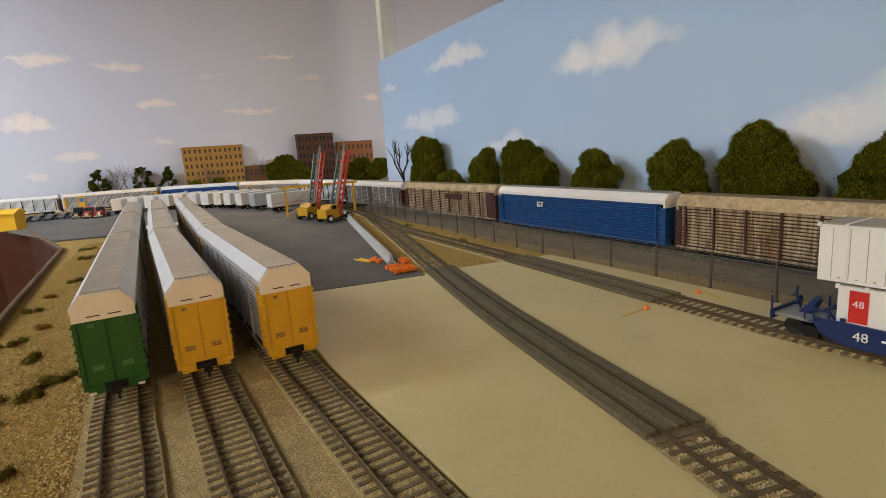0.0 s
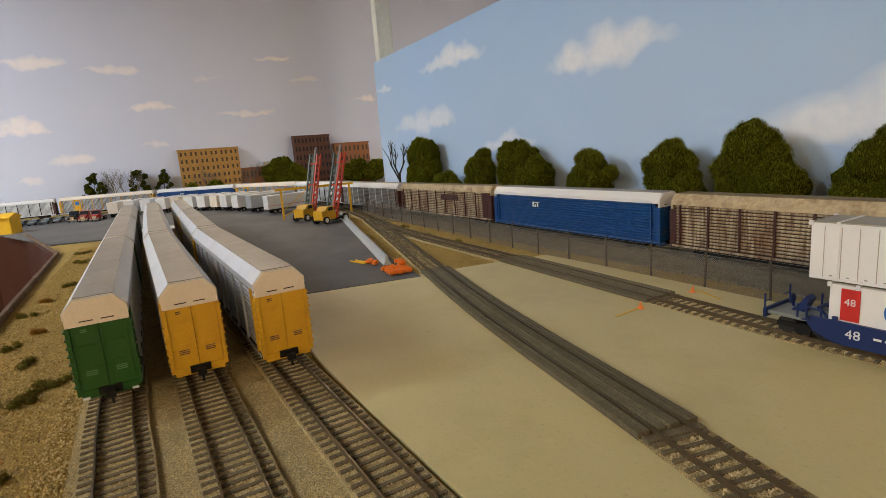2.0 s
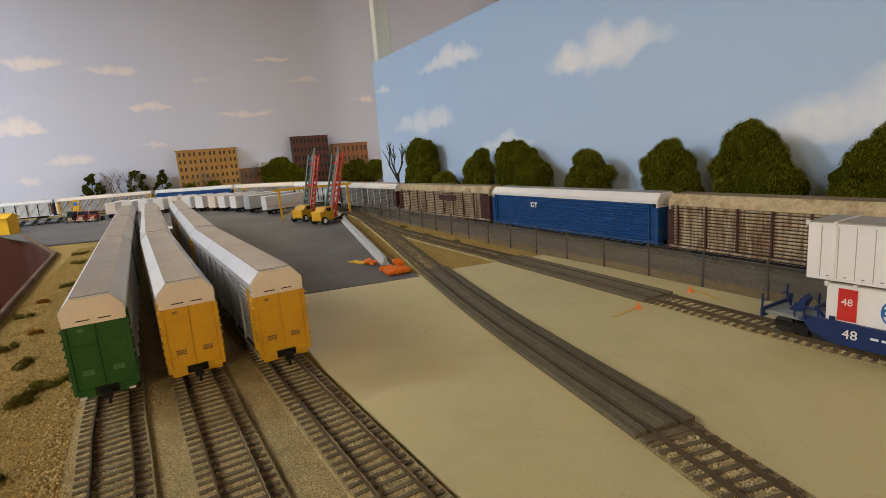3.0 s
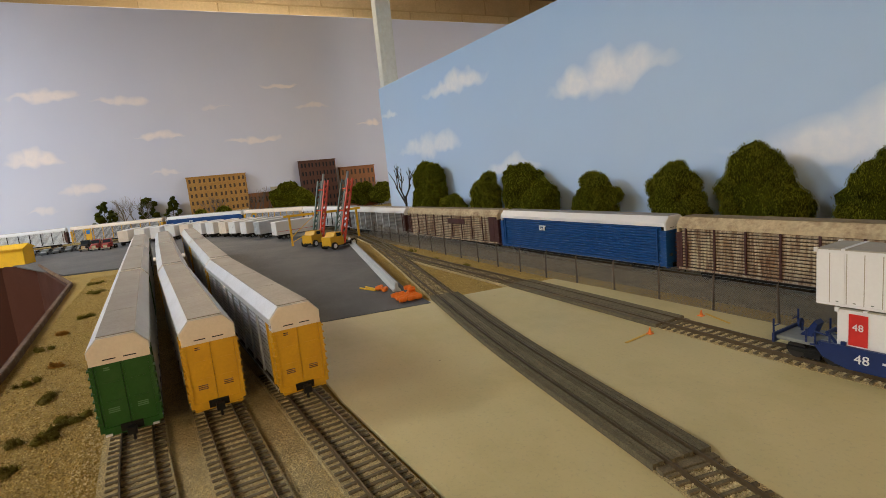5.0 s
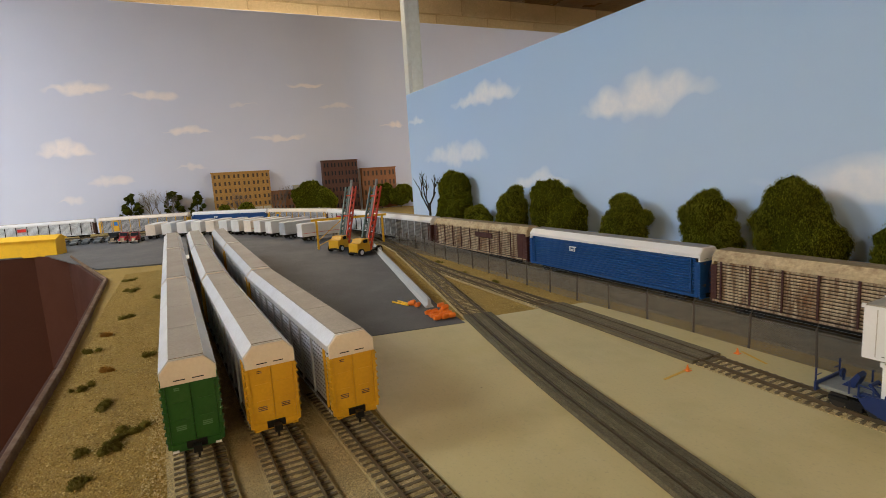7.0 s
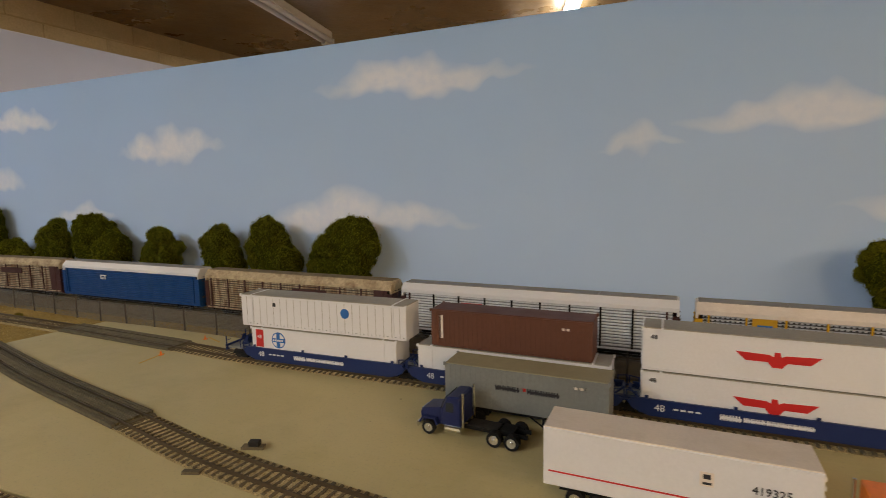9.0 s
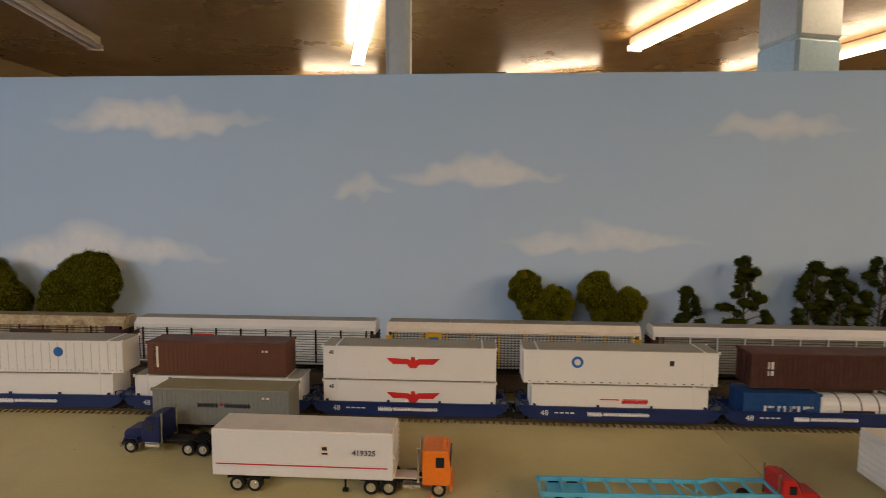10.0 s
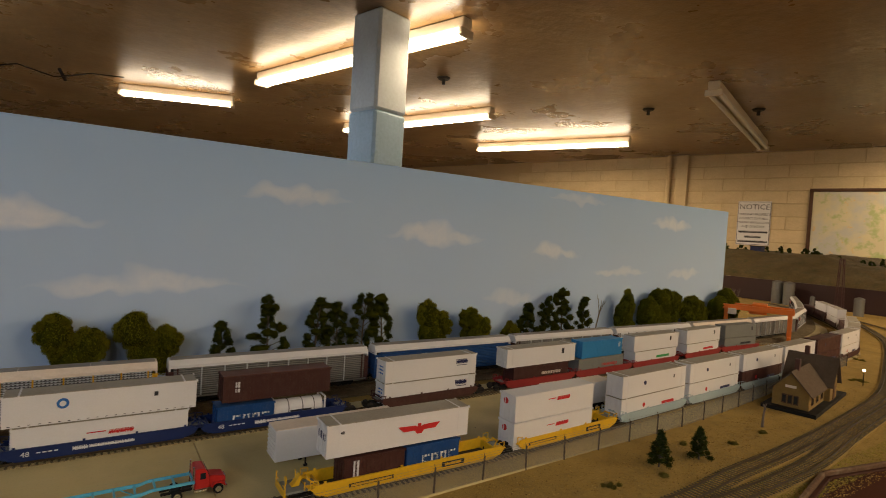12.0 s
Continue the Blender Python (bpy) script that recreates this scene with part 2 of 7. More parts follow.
def slatted(name, ridge, hollow, holes=0.0, worn=None, worn_amt=0.0, rough=0.5, metal=0.0):
    """Pressed car side: bright ridges, hollows painted dark as shaded perforation, with rows of holes and streaks of
    wear.
    """
    m, nt, bsdf = nodes_of(name)
    co = nt.nodes.new("ShaderNodeTexCoord").outputs["Object"]
    sep = nt.nodes.new("ShaderNodeSeparateXYZ")
    link(nt, co, sep.inputs[0])
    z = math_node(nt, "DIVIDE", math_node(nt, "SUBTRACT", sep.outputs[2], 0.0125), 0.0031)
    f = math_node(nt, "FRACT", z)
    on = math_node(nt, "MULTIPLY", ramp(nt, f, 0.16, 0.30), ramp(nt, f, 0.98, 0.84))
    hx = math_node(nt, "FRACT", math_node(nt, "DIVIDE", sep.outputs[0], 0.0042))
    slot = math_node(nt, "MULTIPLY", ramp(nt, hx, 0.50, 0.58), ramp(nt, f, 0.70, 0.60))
    base = mix(nt, ramp(nt, noise_node(nt, co, 45.0, 5), 0.35, 0.68), shade(ridge, 0.82), shade(ridge, 1.1))
    if worn:
        vm = nt.nodes.new("ShaderNodeMapping")
        vm.inputs["Scale"].default_value = (160.0, 1.0, 22.0)
        link(nt, co, vm.inputs["Vector"])
        base = mix(nt, ramp(nt, noise_node(nt, vm.outputs[0], 1.0, 5, 0.7), 0.44, 0.62, 0, worn_amt), base, worn)
        vw = nt.nodes.new("ShaderNodeMapping")
        vw.inputs["Scale"].default_value = (48.0, 1.0, 7.0)
        link(nt, co, vw.inputs["Vector"])
        base = mix(nt, ramp(nt, noise_node(nt, vw.outputs[0], 1.0, 6, 0.75), 0.48, 0.62, 0, 0.75), base, (0.20, 0.095, 0.034))
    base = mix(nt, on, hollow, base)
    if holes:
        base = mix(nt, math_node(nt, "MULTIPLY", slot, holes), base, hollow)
    link(nt, base, bsdf.inputs["Base Color"])
    bsdf.inputs["Roughness"].default_value = rough
    bsdf.inputs["Metallic"].default_value = metal
    return m


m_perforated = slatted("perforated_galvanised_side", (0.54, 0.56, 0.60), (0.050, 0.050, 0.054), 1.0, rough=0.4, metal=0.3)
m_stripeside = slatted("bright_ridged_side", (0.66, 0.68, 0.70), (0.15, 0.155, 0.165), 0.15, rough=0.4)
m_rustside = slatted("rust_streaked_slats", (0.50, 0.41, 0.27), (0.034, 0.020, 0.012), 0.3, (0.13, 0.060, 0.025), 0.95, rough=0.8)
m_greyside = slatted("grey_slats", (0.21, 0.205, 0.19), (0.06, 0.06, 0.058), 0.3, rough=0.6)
m_rooftop = M("weathered_roof_top", (0.285, 0.26, 0.230), 0.5, 0.2, fine=500, coarse=18, var=0.14, dirt=(0.22, 0.19, 0.15), dirt_amt=0.4)
m_yellow = M("armour_yellow", (0.60, 0.335, 0.010), 0.5, fine=500, coarse=30, var=0.07, dirt=(0.36, 0.19, 0.03), dirt_amt=0.35)
m_wellyellow = M("bright_yellow", (0.72, 0.43, 0.012), 0.45, fine=500, coarse=30, var=0.07, dirt=(0.35, 0.22, 0.05), dirt_amt=0.3)
m_green = M("dark_green_paint", (0.014, 0.080, 0.008), 0.5, fine=500, coarse=30, var=0.1, dirt=(0.10, 0.13, 0.06), dirt_amt=0.2)
m_blue = M("mid_blue_paint", (0.006, 0.056, 0.205), 0.5, fine=500, coarse=30, var=0.12, dirt=(0.08, 0.11, 0.18), dirt_amt=0.3)
m_navy = M("well_car_blue", (0.006, 0.020, 0.10), 0.4, fine=500, coarse=40, var=0.1)
m_rust = M("rusty_brown_side", (0.085, 0.045, 0.03), 0.8, fine=260, coarse=90, var=0.35, dirt=(0.34, 0.26, 0.18), dirt_amt=0.85, bump=0.2)
m_rustdeck = M("brown_roof_top", (0.21, 0.160, 0.085), 0.8, fine=300, coarse=40, var=0.3, dirt=(0.10, 0.055, 0.028), dirt_amt=0.7)
m_rustroof = M("rust_streaked_roof", (0.48, 0.385, 0.235), 0.75, fine=260, coarse=38, var=0.25, dirt=(0.15, 0.068, 0.028), dirt_amt=0.9)
m_maroon = M("maroon_paint", (0.055, 0.017, 0.014), 0.55, fine=400, coarse=40, var=0.15, dirt=(0.16, 0.1, 0.08), dirt_amt=0.2)
m_oxide = M("oxide_brown_container", (0.115, 0.044, 0.024), 0.55, fine=400, coarse=40, var=0.12)
m_red = M("bright_red_paint", (0.50, 0.022, 0.018), 0.4, fine=400, coarse=40, var=0.08)
m_redcar = M("well_car_red", (0.26, 0.02, 0.02), 0.45, fine=400, coarse=40, var=0.1)
m_orange = M("orange_paint", (0.80, 0.20, 0.02), 0.4, fine=400, coarse=40, var=0.08)
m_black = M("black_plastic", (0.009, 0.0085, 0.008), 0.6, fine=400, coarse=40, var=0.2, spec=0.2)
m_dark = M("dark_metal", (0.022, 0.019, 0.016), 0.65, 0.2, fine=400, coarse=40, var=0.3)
m_tie = M("weathered_tie", (0.175, 0.140, 0.078), 0.9, fine=900, coarse=120, var=0.4, rnd=0.5)
m_rail = M("rail_side_rust", (0.115, 0.082, 0.044), 0.38, 0.4, fine=400, coarse=40, var=0.2)
m_plank = M("grey_crossing_plank", (0.165, 0.138, 0.080), 0.9, fine=900, coarse=120, var=0.5, rnd=0.7, bump=0.3, bump_scale=500)
m_tyre = M("tyre_rubber", (0.011, 0.0105, 0.010), 0.85, fine=400, coarse=40, var=0.2, spec=0.2)
m_chrome = M("chrome", (0.75, 0.75, 0.73), 0.2, 1.0, var=0.03)
m_lightblue = M("light_blue_chassis", (0.10, 0.46, 0.68), 0.45, var=0.08)
m_contgrey = M("grey_container", (0.19, 0.20, 0.19), 0.55, fine=400, coarse=30, var=0.1)
m_wellgrey = M("pale_blue_grey_car", (0.33, 0.43, 0.47), 0.5, fine=400, coarse=30, var=0.1)
m_skyblue = M("sky_blue_container", (0.03, 0.22, 0.50), 0.45, fine=400, coarse=30, var=0.1)
m_truckblue = M("cab_blue", (0.009, 0.016, 0.080), 0.35, var=0.1)
m_ink = M("ink_black", (0.02, 0.02, 0.025), 0.6, var=0.05)
m_inkblue = M("ink_blue", (0.02, 0.13, 0.42), 0.5, var=0.05)
m_inkred = M("ink_red", (0.55, 0.02, 0.02), 0.5, var=0.05)
m_inkgreen = M("ink_green", (0.03, 0.28, 0.08), 0.5, var=0.05)
m_glass = M("dark_window", (0.02, 0.025, 0.03), 0.12, var=0.05)


def foliage(name, cols):
    """Ground foam: every flake its own green, with fine relief."""
    m, nt, bsdf = nodes_of(name)
    r = nt.nodes.new("ShaderNodeNewGeometry").outputs["Random Per Island"]
    co = nt.nodes.new("ShaderNodeTexCoord").outputs["Object"]
    cr = nt.nodes.new("ShaderNodeValToRGB")
    while len(cr.color_ramp.elements) < len(cols):
        cr.color_ramp.elements.new(0.5)
    for k, c in enumerate(cols):
        cr.color_ramp.elements[k].position = k / (len(cols) - 1)
        cr.color_ramp.elements[k].color = (*c, 1)
    f = noise_node(nt, co, 1500.0, 3, 0.7)
    link(nt, math_node(nt, "ADD", math_node(nt, "MULTIPLY", r, 0.8), math_node(nt, "MULTIPLY", ramp(nt, f, 0.3, 0.7), 0.2)), cr.inputs[0])
    big = noise_node(nt, co, 45.0, 4)
    link(nt, mix(nt, ramp(nt, big, 0.4, 0.68, 0, 0.6), cr.outputs[0], shade(cols[0], 1.2)), bsdf.inputs["Base Color"])
    bsdf.inputs["Roughness"].default_value = 1.0
    bsdf.inputs["Specular IOR Level"].default_value = 0.0
    b = nt.nodes.new("ShaderNodeBump")
    b.inputs["Strength"].default_value, b.inputs["Distance"].default_value = 1.0, 0.003
    link(nt, noise_node(nt, co, 1100.0, 3, 0.7), b.inputs["Height"])
    link(nt, b.outputs[0], bsdf.inputs["Normal"])
    return m


# crown cores coloured dark, as the shade in gaps between leaf flakes
m_leafcore_shade = M("foliage_heart_shade", (0.042, 0.045, 0.003), 1.0, fine=900, coarse=90, var=0.7, spec=0.0)
m_leaf = foliage("foliage_mid", [(0.075, 0.085, 0.008), (0.150, 0.162, 0.015), (0.235, 0.240, 0.024), (0.36, 0.35, 0.040)])
m_leafdark = foliage("foliage_dark", [(0.010, 0.018, 0.005), (0.036, 0.052, 0.014), (0.066, 0.086, 0.024), (0.11, 0.13, 0.040)])
m_leafyellow = foliage("foliage_olive", [(0.095, 0.096, 0.006), (0.180, 0.172, 0.010), (0.27, 0.250, 0.016), (0.41, 0.37, 0.028)])
m_bark = M("bark_grey_brown", (0.10, 0.08, 0.06), 0.95, fine=900, coarse=60, var=0.4)
m_twig = M("bare_twigs", (0.17, 0.14, 0.115), 0.95, fine=900, coarse=60, var=0.3)
m_tuft = foliage("grass_tuft", [(0.110, 0.092, 0.020), (0.190, 0.165, 0.034), (0.27, 0.235, 0.055), (0.38, 0.31, 0.10)])
m_tuftorange = foliage("orange_tuft", [(0.30, 0.14, 0.03), (0.48, 0.24, 0.05), (0.58, 0.31, 0.08), (0.66, 0.38, 0.10)])
m_fencewire = M("fence_wire", (0.27, 0.26, 0.23), 0.5, 0.35, var=0.2)
m_tubeglow = emitter("lit_tube", (1.0, 0.90, 0.72), 9.0)
m_fixture = M("fixture_enamel", (0.62, 0.56, 0.46), 0.4, fine=60, coarse=6, var=0.06)


# ---- building helpers ----
def bx(bm, x0, x1, y0, y1, z0, z1):
    v = [bm.verts.new(p) for p in ((x0, y0, z0), (x1, y0, z0), (x1, y1, z0), (x0, y1, z0), (x0, y0, z1), (x1, y0, z1), (x1, y1, z1), (x0, y1, z1))]
    for f in ((0, 3, 2, 1), (4, 5, 6, 7), (0, 1, 5, 4), (1, 2, 6, 5), (2, 3, 7, 6), (3, 0, 4, 7)):
        bm.faces.new([v[i] for i in f])
    return v


def box(x0, x1, y0, y1, z0, z1, bevel=0.0):
    bm = bmesh.new()
    bx(bm, x0, x1, y0, y1, z0, z1)
    if bevel:
        bmesh.ops.bevel(bm, geom=bm.edges[:], offset=bevel, segments=1, affect="EDGES")
    return bm


def beam(bm, a, b, w, h=None):
    """A square bar from a to b."""
    a, b = Vector(a), Vector(b)
    d = (b - a).normalized()
    up = Vector((0, 0, 1)) if abs(d.z) < 0.9 else Vector((1, 0, 0))
    s = d.cross(up).normalized()
    u = s.cross(d)
    h = h or w
    q = [bm.verts.new(p + s * w / 2 * i + u * h / 2 * j) for p in (a, b) for i, j in ((-1, -1), (1, -1), (1, 1), (-1, 1))]
    for f in ((3, 2, 1, 0), (4, 5, 6, 7), (0, 1, 5, 4), (1, 2, 6, 5), (2, 3, 7, 6), (3, 0, 4, 7)):
        bm.faces.new([q[i] for i in f])


def prism(bm, pts, axis, lo, hi):
    """Extrude a closed profile (pairs in the two other axes, in order) along an axis."""
    def at(p, t):
        return {"x": (t, p[0], p[1]), "y": (p[0], t, p[1]), "z": (p[0], p[1], t)}[axis]
    a = [bm.verts.new(at(p, lo)) for p in pts]
    b = [bm.verts.new(at(p, hi)) for p in pts]
    n = len(pts)
    bm.faces.new(a[::-1])
    bm.faces.new(b)
    for i in range(n):
        bm.faces.new((a[i], a[(i + 1) % n], b[(i + 1) % n], b[i]))


def rod(bm, a, b, r0, r1=None, seg=8):
    a, b = Vector(a), Vector(b)
    r1 = r0 if r1 is None else r1
    d = (b - a).normalized()
    up = Vector((0, 0, 1)) if abs(d.z) < 0.9 else Vector((1, 0, 0))
    s = d.cross(up).normalized()
    u = s.cross(d)
    ra = [bm.verts.new(a + (s * math.cos(t) + u * math.sin(t)) * r0) for t in [2 * math.pi * k / seg for k in range(seg)]]
    rb = [bm.verts.new(b + (s * math.cos(t) + u * math.sin(t)) * r1) for t in [2 * math.pi * k / seg for k in range(seg)]]
    for k in range(seg):
        bm.faces.new((ra[k], ra[(k + 1) % seg], rb[(k + 1) % seg], rb[k]))
    bm.faces.new(ra[::-1])
    bm.faces.new(rb)


def mesh_of(bm, material, smooth=False):
    bmesh.ops.recalc_face_normals(bm, faces=bm.faces[:])
    me = bpy.data.meshes.new("mesh")
    bm.to_mesh(me)
    bm.free()
    me.materials.append(material)
    if smooth:
        for p in me.polygons:
            p.use_smooth = True
    return me


def part(name, bm, material, parent, label="", smooth=False):
    ob = new(name, mesh_of(bm, material, smooth))
    ob.parent = parent
    if label:
        ob["label"] = label
    return ob


def share(name, me, parent, m, label=""):
    """Another piece on mesh data that is already there."""
    ob = new(name, me)
    ob.parent = parent
    ob.matrix_basis = m
    if label:
        ob["label"] = label
    return ob


def thing(name, label, category, group="", kind="", m=None):
    ob = new(name)
    ob.empty_display_size = 0.02
    if m is not None:
        ob.matrix_basis = m
    return tagged(ob, label, category, group, kind)


def solid(name, bm, material, label, category, group="", kind="", m=None, smooth=False):
    ob = new(name, mesh_of(bm, material, smooth))
    if m is not None:
        ob.matrix_basis = m
    return tagged(ob, label, category, group, kind)


def slab(name, pts, z0, z1, material, label, category, kind="structure"):
    bm = bmesh.new()
    prism(bm, pts, "z", z0, z1)
    bm.normal_update()
    bmesh.ops.triangulate(bm, faces=[f for f in bm.faces if len(f.verts) > 4])
    return solid(name, bm, material, label, category, kind=kind)


def text_mesh(words, size, depth=0.0002):
    """Flat letters of Blender's own font, centred, in the XZ plane facing -Y."""
    cu = bpy.data.curves.new("letters", "FONT")
    cu.body, cu.size, cu.align_x, cu.align_y, cu.extrude = words, size, "CENTER", "CENTER", depth
    cu.resolution_u = 2
    ob = bpy.data.objects.new("letters", cu)
    scene.collection.objects.link(ob)
    me = bpy.data.meshes.new_from_object(ob.evaluated_get(bpy.context.evaluated_depsgraph_get()))
    bpy.data.objects.remove(ob)
    bpy.data.curves.remove(cu)
    me.transform(Matrix.Rotation(math.pi / 2, 4, "X"))
    return me


def words(text, size, material, parent, m, name="lettering", label=""):
    me = text_mesh(text, size)
    me.materials.clear()
    me.materials.append(material)
    return share(name, me, parent, m, label)
# ---- the room and the table ----
TABLE = [(-2.80, -2.3), (-2.26, -2.3), (-2.10, -1.04), (-1.97, -0.942), (-1.48, -0.812), (-0.94, -0.790), (-0.60, -0.785), (0.50, -0.760), (0.80, -0.738), (0.93, -0.714),
         (1.09, -0.748), (1.45, -0.88), (2.2, -1.05), (3.39, -1.25), (3.39, 1.3), (2.15, 1.3), (2.15, 0.03), (-1.90, 0.03), (-1.90, 0.35), (-2.80, 0.35)]
slab("ground", TABLE, -0.03, 0.0, m_soil, "tan granular ground cover over the layout table", "ground")
ASPHALT = [(-0.826, -0.402), (-0.848, -0.532), (-1.62, -0.535), (-1.63, -0.735), (-1.66, -0.845), (-2.09, -1.02), (-2.22, -2.0),
           (-2.54, -2.0), (-2.53, -1.18), (-2.47, -0.85), (-2.34, -0.585), (-2.14, -0.385), (-1.90, -0.290), (-1.48, -0.274), (-0.92, -0.392)]
slab("road", ASPHALT, 0.0, 0.003, m_asphalt, "dark grey painted asphalt trailer yard", "asphalt")
fascia = [(-2.26, -2.3), (-2.10, -1.04), (-1.97, -0.942), (-1.48, -0.812), (-0.94, -0.790), (-0.60, -0.785), (0.50, -0.760), (0.80, -0.738), (0.93, -0.714),
          (1.09, -0.748), (1.45, -0.88), (2.2, -1.05), (3.0, -1.17)]
for (ax, ay), (bx_, by_) in zip(fascia, fascia[1:]):
    d = Vector((bx_ - ax, by_ - ay, 0))
    bm = box(0.001, d.length - 0.001, -0.006, -0.0005, -0.75, 0.002, 0.0008)
    solid("trim", bm, m_fascia, "maroon hardboard fascia below the table edge", "fascia", kind="structure",
          m=Matrix.Translation((ax, ay, 0)) @ Matrix.Rotation(math.atan2(d.y, d.x), 4, "Z"))
for (ax, ay), (bx_, by_) in zip(fascia[2:10], fascia[3:11]):
    d = Vector((bx_ - ax, by_ - ay, 0))
    bm = box(0.0, d.length, -0.0005, 0.005, -0.004, 0.007, 0.0010)
    solid("trim", bm, m_edgewood, "worn brown wooden strip along the table edge", "edge strip", kind="structure",
          m=Matrix.Translation((ax, ay, 0)) @ Matrix.Rotation(math.atan2(d.y, d.x), 4, "Z"))

solid("wall_partition", box(-1.90, 1.975, 0.0, 0.022, -0.7, 0.406, 0.0015), m_sky_main, "partition board painted as blue sky with white clouds", "backdrop", kind="structure")
solid("wall_west", box(-2.87, -2.85, -3.4, 3.2, -1.05, 0.90, 0.002), m_sky_back, "pale lavender sky backdrop with faint pinkish clouds", "backdrop", kind="structure")
solid("floor", box(-3.7, 7.2, -3.6, 6.6, -1.10, -1.05), m_floor, "dark brown room floor", "floor", kind="structure")
solid("ceiling", box(-3.7, 7.2, -3.6, 6.6, CEIL, CEIL + 0.06), m_ceiling, "rough brownish plaster ceiling stained by age", "ceiling", kind="structure")
solid("wall_south", box(-3.7, 7.2, -3.7, -3.6, -1.05, CEIL), m_mortar, "plain cream wall behind the aisle", "wall", kind="structure")
solid("wall_north", box(-3.7, 7.2, 6.6, 6.7, -1.05, CEIL), m_mortar, "plain cream wall at the far side", "wall", kind="structure")
wall_brick_west = solid("wall_brick_west", box(-3.8, -3.6, -3.6, 6.6, -1.05, CEIL), m_mortar, "cream painted concrete block wall", "wall", kind="structure")
EAST = Matrix.Translation((6.31, 0.18, 0)) @ Matrix.Rotation(math.radians(106.8), 4, "Z")  # local x along the wall, local y into the room
wall_east = solid("wall_east", box(-4.6, 7.2, -0.10, 0.0, -1.05, CEIL), m_mortar, "cream painted concrete block wall with sign and map", "wall", kind="structure", m=EAST)


# ---- fluorescent fixtures ----
def fluorescent(a, b, lit):
    a, b = Vector((*a, CEIL)), Vector((*b, CEIL))
    L = (b - a).length
    m = Matrix.Translation(a) @ Matrix.Rotation(math.atan2(b.y - a.y, b.x - a.x), 4, "Z")
    t = thing("ceiling_light", "lit twin-tube fluorescent batten under the ceiling" if lit else "unlit white fluorescent batten under the ceiling",
              "ceiling light", "ceiling battens", m=m)
    part("housing", box(0, L, -0.035, 0.035, -0.055, -0.002, 0.006), m_fixture, t)
    for s in (-1, 1):
        bm = bmesh.new()
        rod(bm, (0.02, s * 0.028, -0.072), (L - 0.02, s * 0.028, -0.072), 0.016, seg=10)
        part("tube", bm, m_tubeglow if lit else m_white, t, smooth=True)
    for x in (0.0, L - 0.02):
        part("end_cap", box(x, x + 0.02, -0.05, 0.05, -0.095, -0.055, 0.004), m_fixture, t)
    return t


for a, b, *_ in LIT:
    fluorescent(a, b, True)
for a, b in UNLIT:
    fluorescent(a, b, False)


def post(x, y, w, z_split, turn=0):
    t = thing("column", "square building column painted pale blue grey", "column", m=pose(x, y, 0, 0, 0, turn))
    part("shaft", box(-w / 2, w / 2, -w / 2, w / 2, z_split, CEIL, 0.012), m_postblue, t)
    part("lower_shaft", box(-w / 2, w / 2, -w / 2, w / 2, -1.05, z_split, 0.012), m_postsky, t, "sky blue painted lower part")
    return t


post(-0.17, 0.72, 0.068, -0.2, 0)
post(1.29, 1.38, 0.20, 0.83, 15)
post(-2.53, 0.31, 0.068, -0.2)
# ---- tracks ----
RAIL_Z = 0.0062          # rail top over the table
GAUGE = 0.0165


def dense(pts, step=0.01):
    """A smooth curve (Catmull-Rom) through plan points, as evenly spaced points."""
    P = [np.array(p, float) for p in pts]
    P = [2 * P[0] - P[1]] + P + [2 * P[-1] - P[-2]]
    out = []
    for i in range(1, len(P) - 2):
        for t in np.linspace(0, 1, 40, endpoint=False):
            a, b, c, d = P[i - 1], P[i], P[i + 1], P[i + 2]
            out.append(0.5 * ((2 * b) + (c - a) * t + (2 * a - 5 * b + 4 * c - d) * t ** 2 + (3 * b - a - 3 * c + d) * t ** 3))
    out.append(P[-2])
    out = np.array(out)
    s = np.concatenate([[0], np.cumsum(np.hypot(*np.diff(out, axis=0).T))])
    n = max(2, int(s[-1] / step))
    q = np.linspace(0, s[-1], n)
    return np.stack([np.interp(q, s, out[:, 0]), np.interp(q, s, out[:, 1])], 1), q


def at(path, s):
    P, q = path
    x, y = np.interp(s, q, P[:, 0]), np.interp(s, q, P[:, 1])
    x2, y2 = np.interp(s + 0.004, q, P[:, 0]), np.interp(s + 0.004, q, P[:, 1])
    x1, y1 = np.interp(s - 0.004, q, P[:, 0]), np.interp(s - 0.004, q, P[:, 1])
    return float(x), float(y), math.atan2(y2 - y1, x2 - x1)


def ribbon(path, off0, off1, z0, z1):
    P, q = path
    d = np.gradient(P, axis=0)
    d /= np.hypot(*d.T)[:, None]
    n = np.stack([-d[:, 1], d[:, 0]], 1)
    bm = bmesh.new()
    rows = []
    for i in range(len(P)):
        a, b = P[i] + n[i] * off0, P[i] + n[i] * off1
        rows.append([bm.verts.new((a[0], a[1], z0)), bm.verts.new((a[0], a[1], z1)), bm.verts.new((b[0], b[1], z1)), bm.verts.new((b[0], b[1], z0))])
    for r, s in zip(rows, rows[1:]):
        for k in range(4):
            bm.faces.new((r[k], r[(k + 1) % 4], s[(k + 1) % 4], s[k]))
    bm.faces.new(rows[0])
    bm.faces.new(rows[-1][::-1])
    return bm


TIE_MESH = mesh_of(box(-0.00115, 0.00115, -0.0148, 0.0148, 0.0, 0.0022, 0.0003), m_tie)


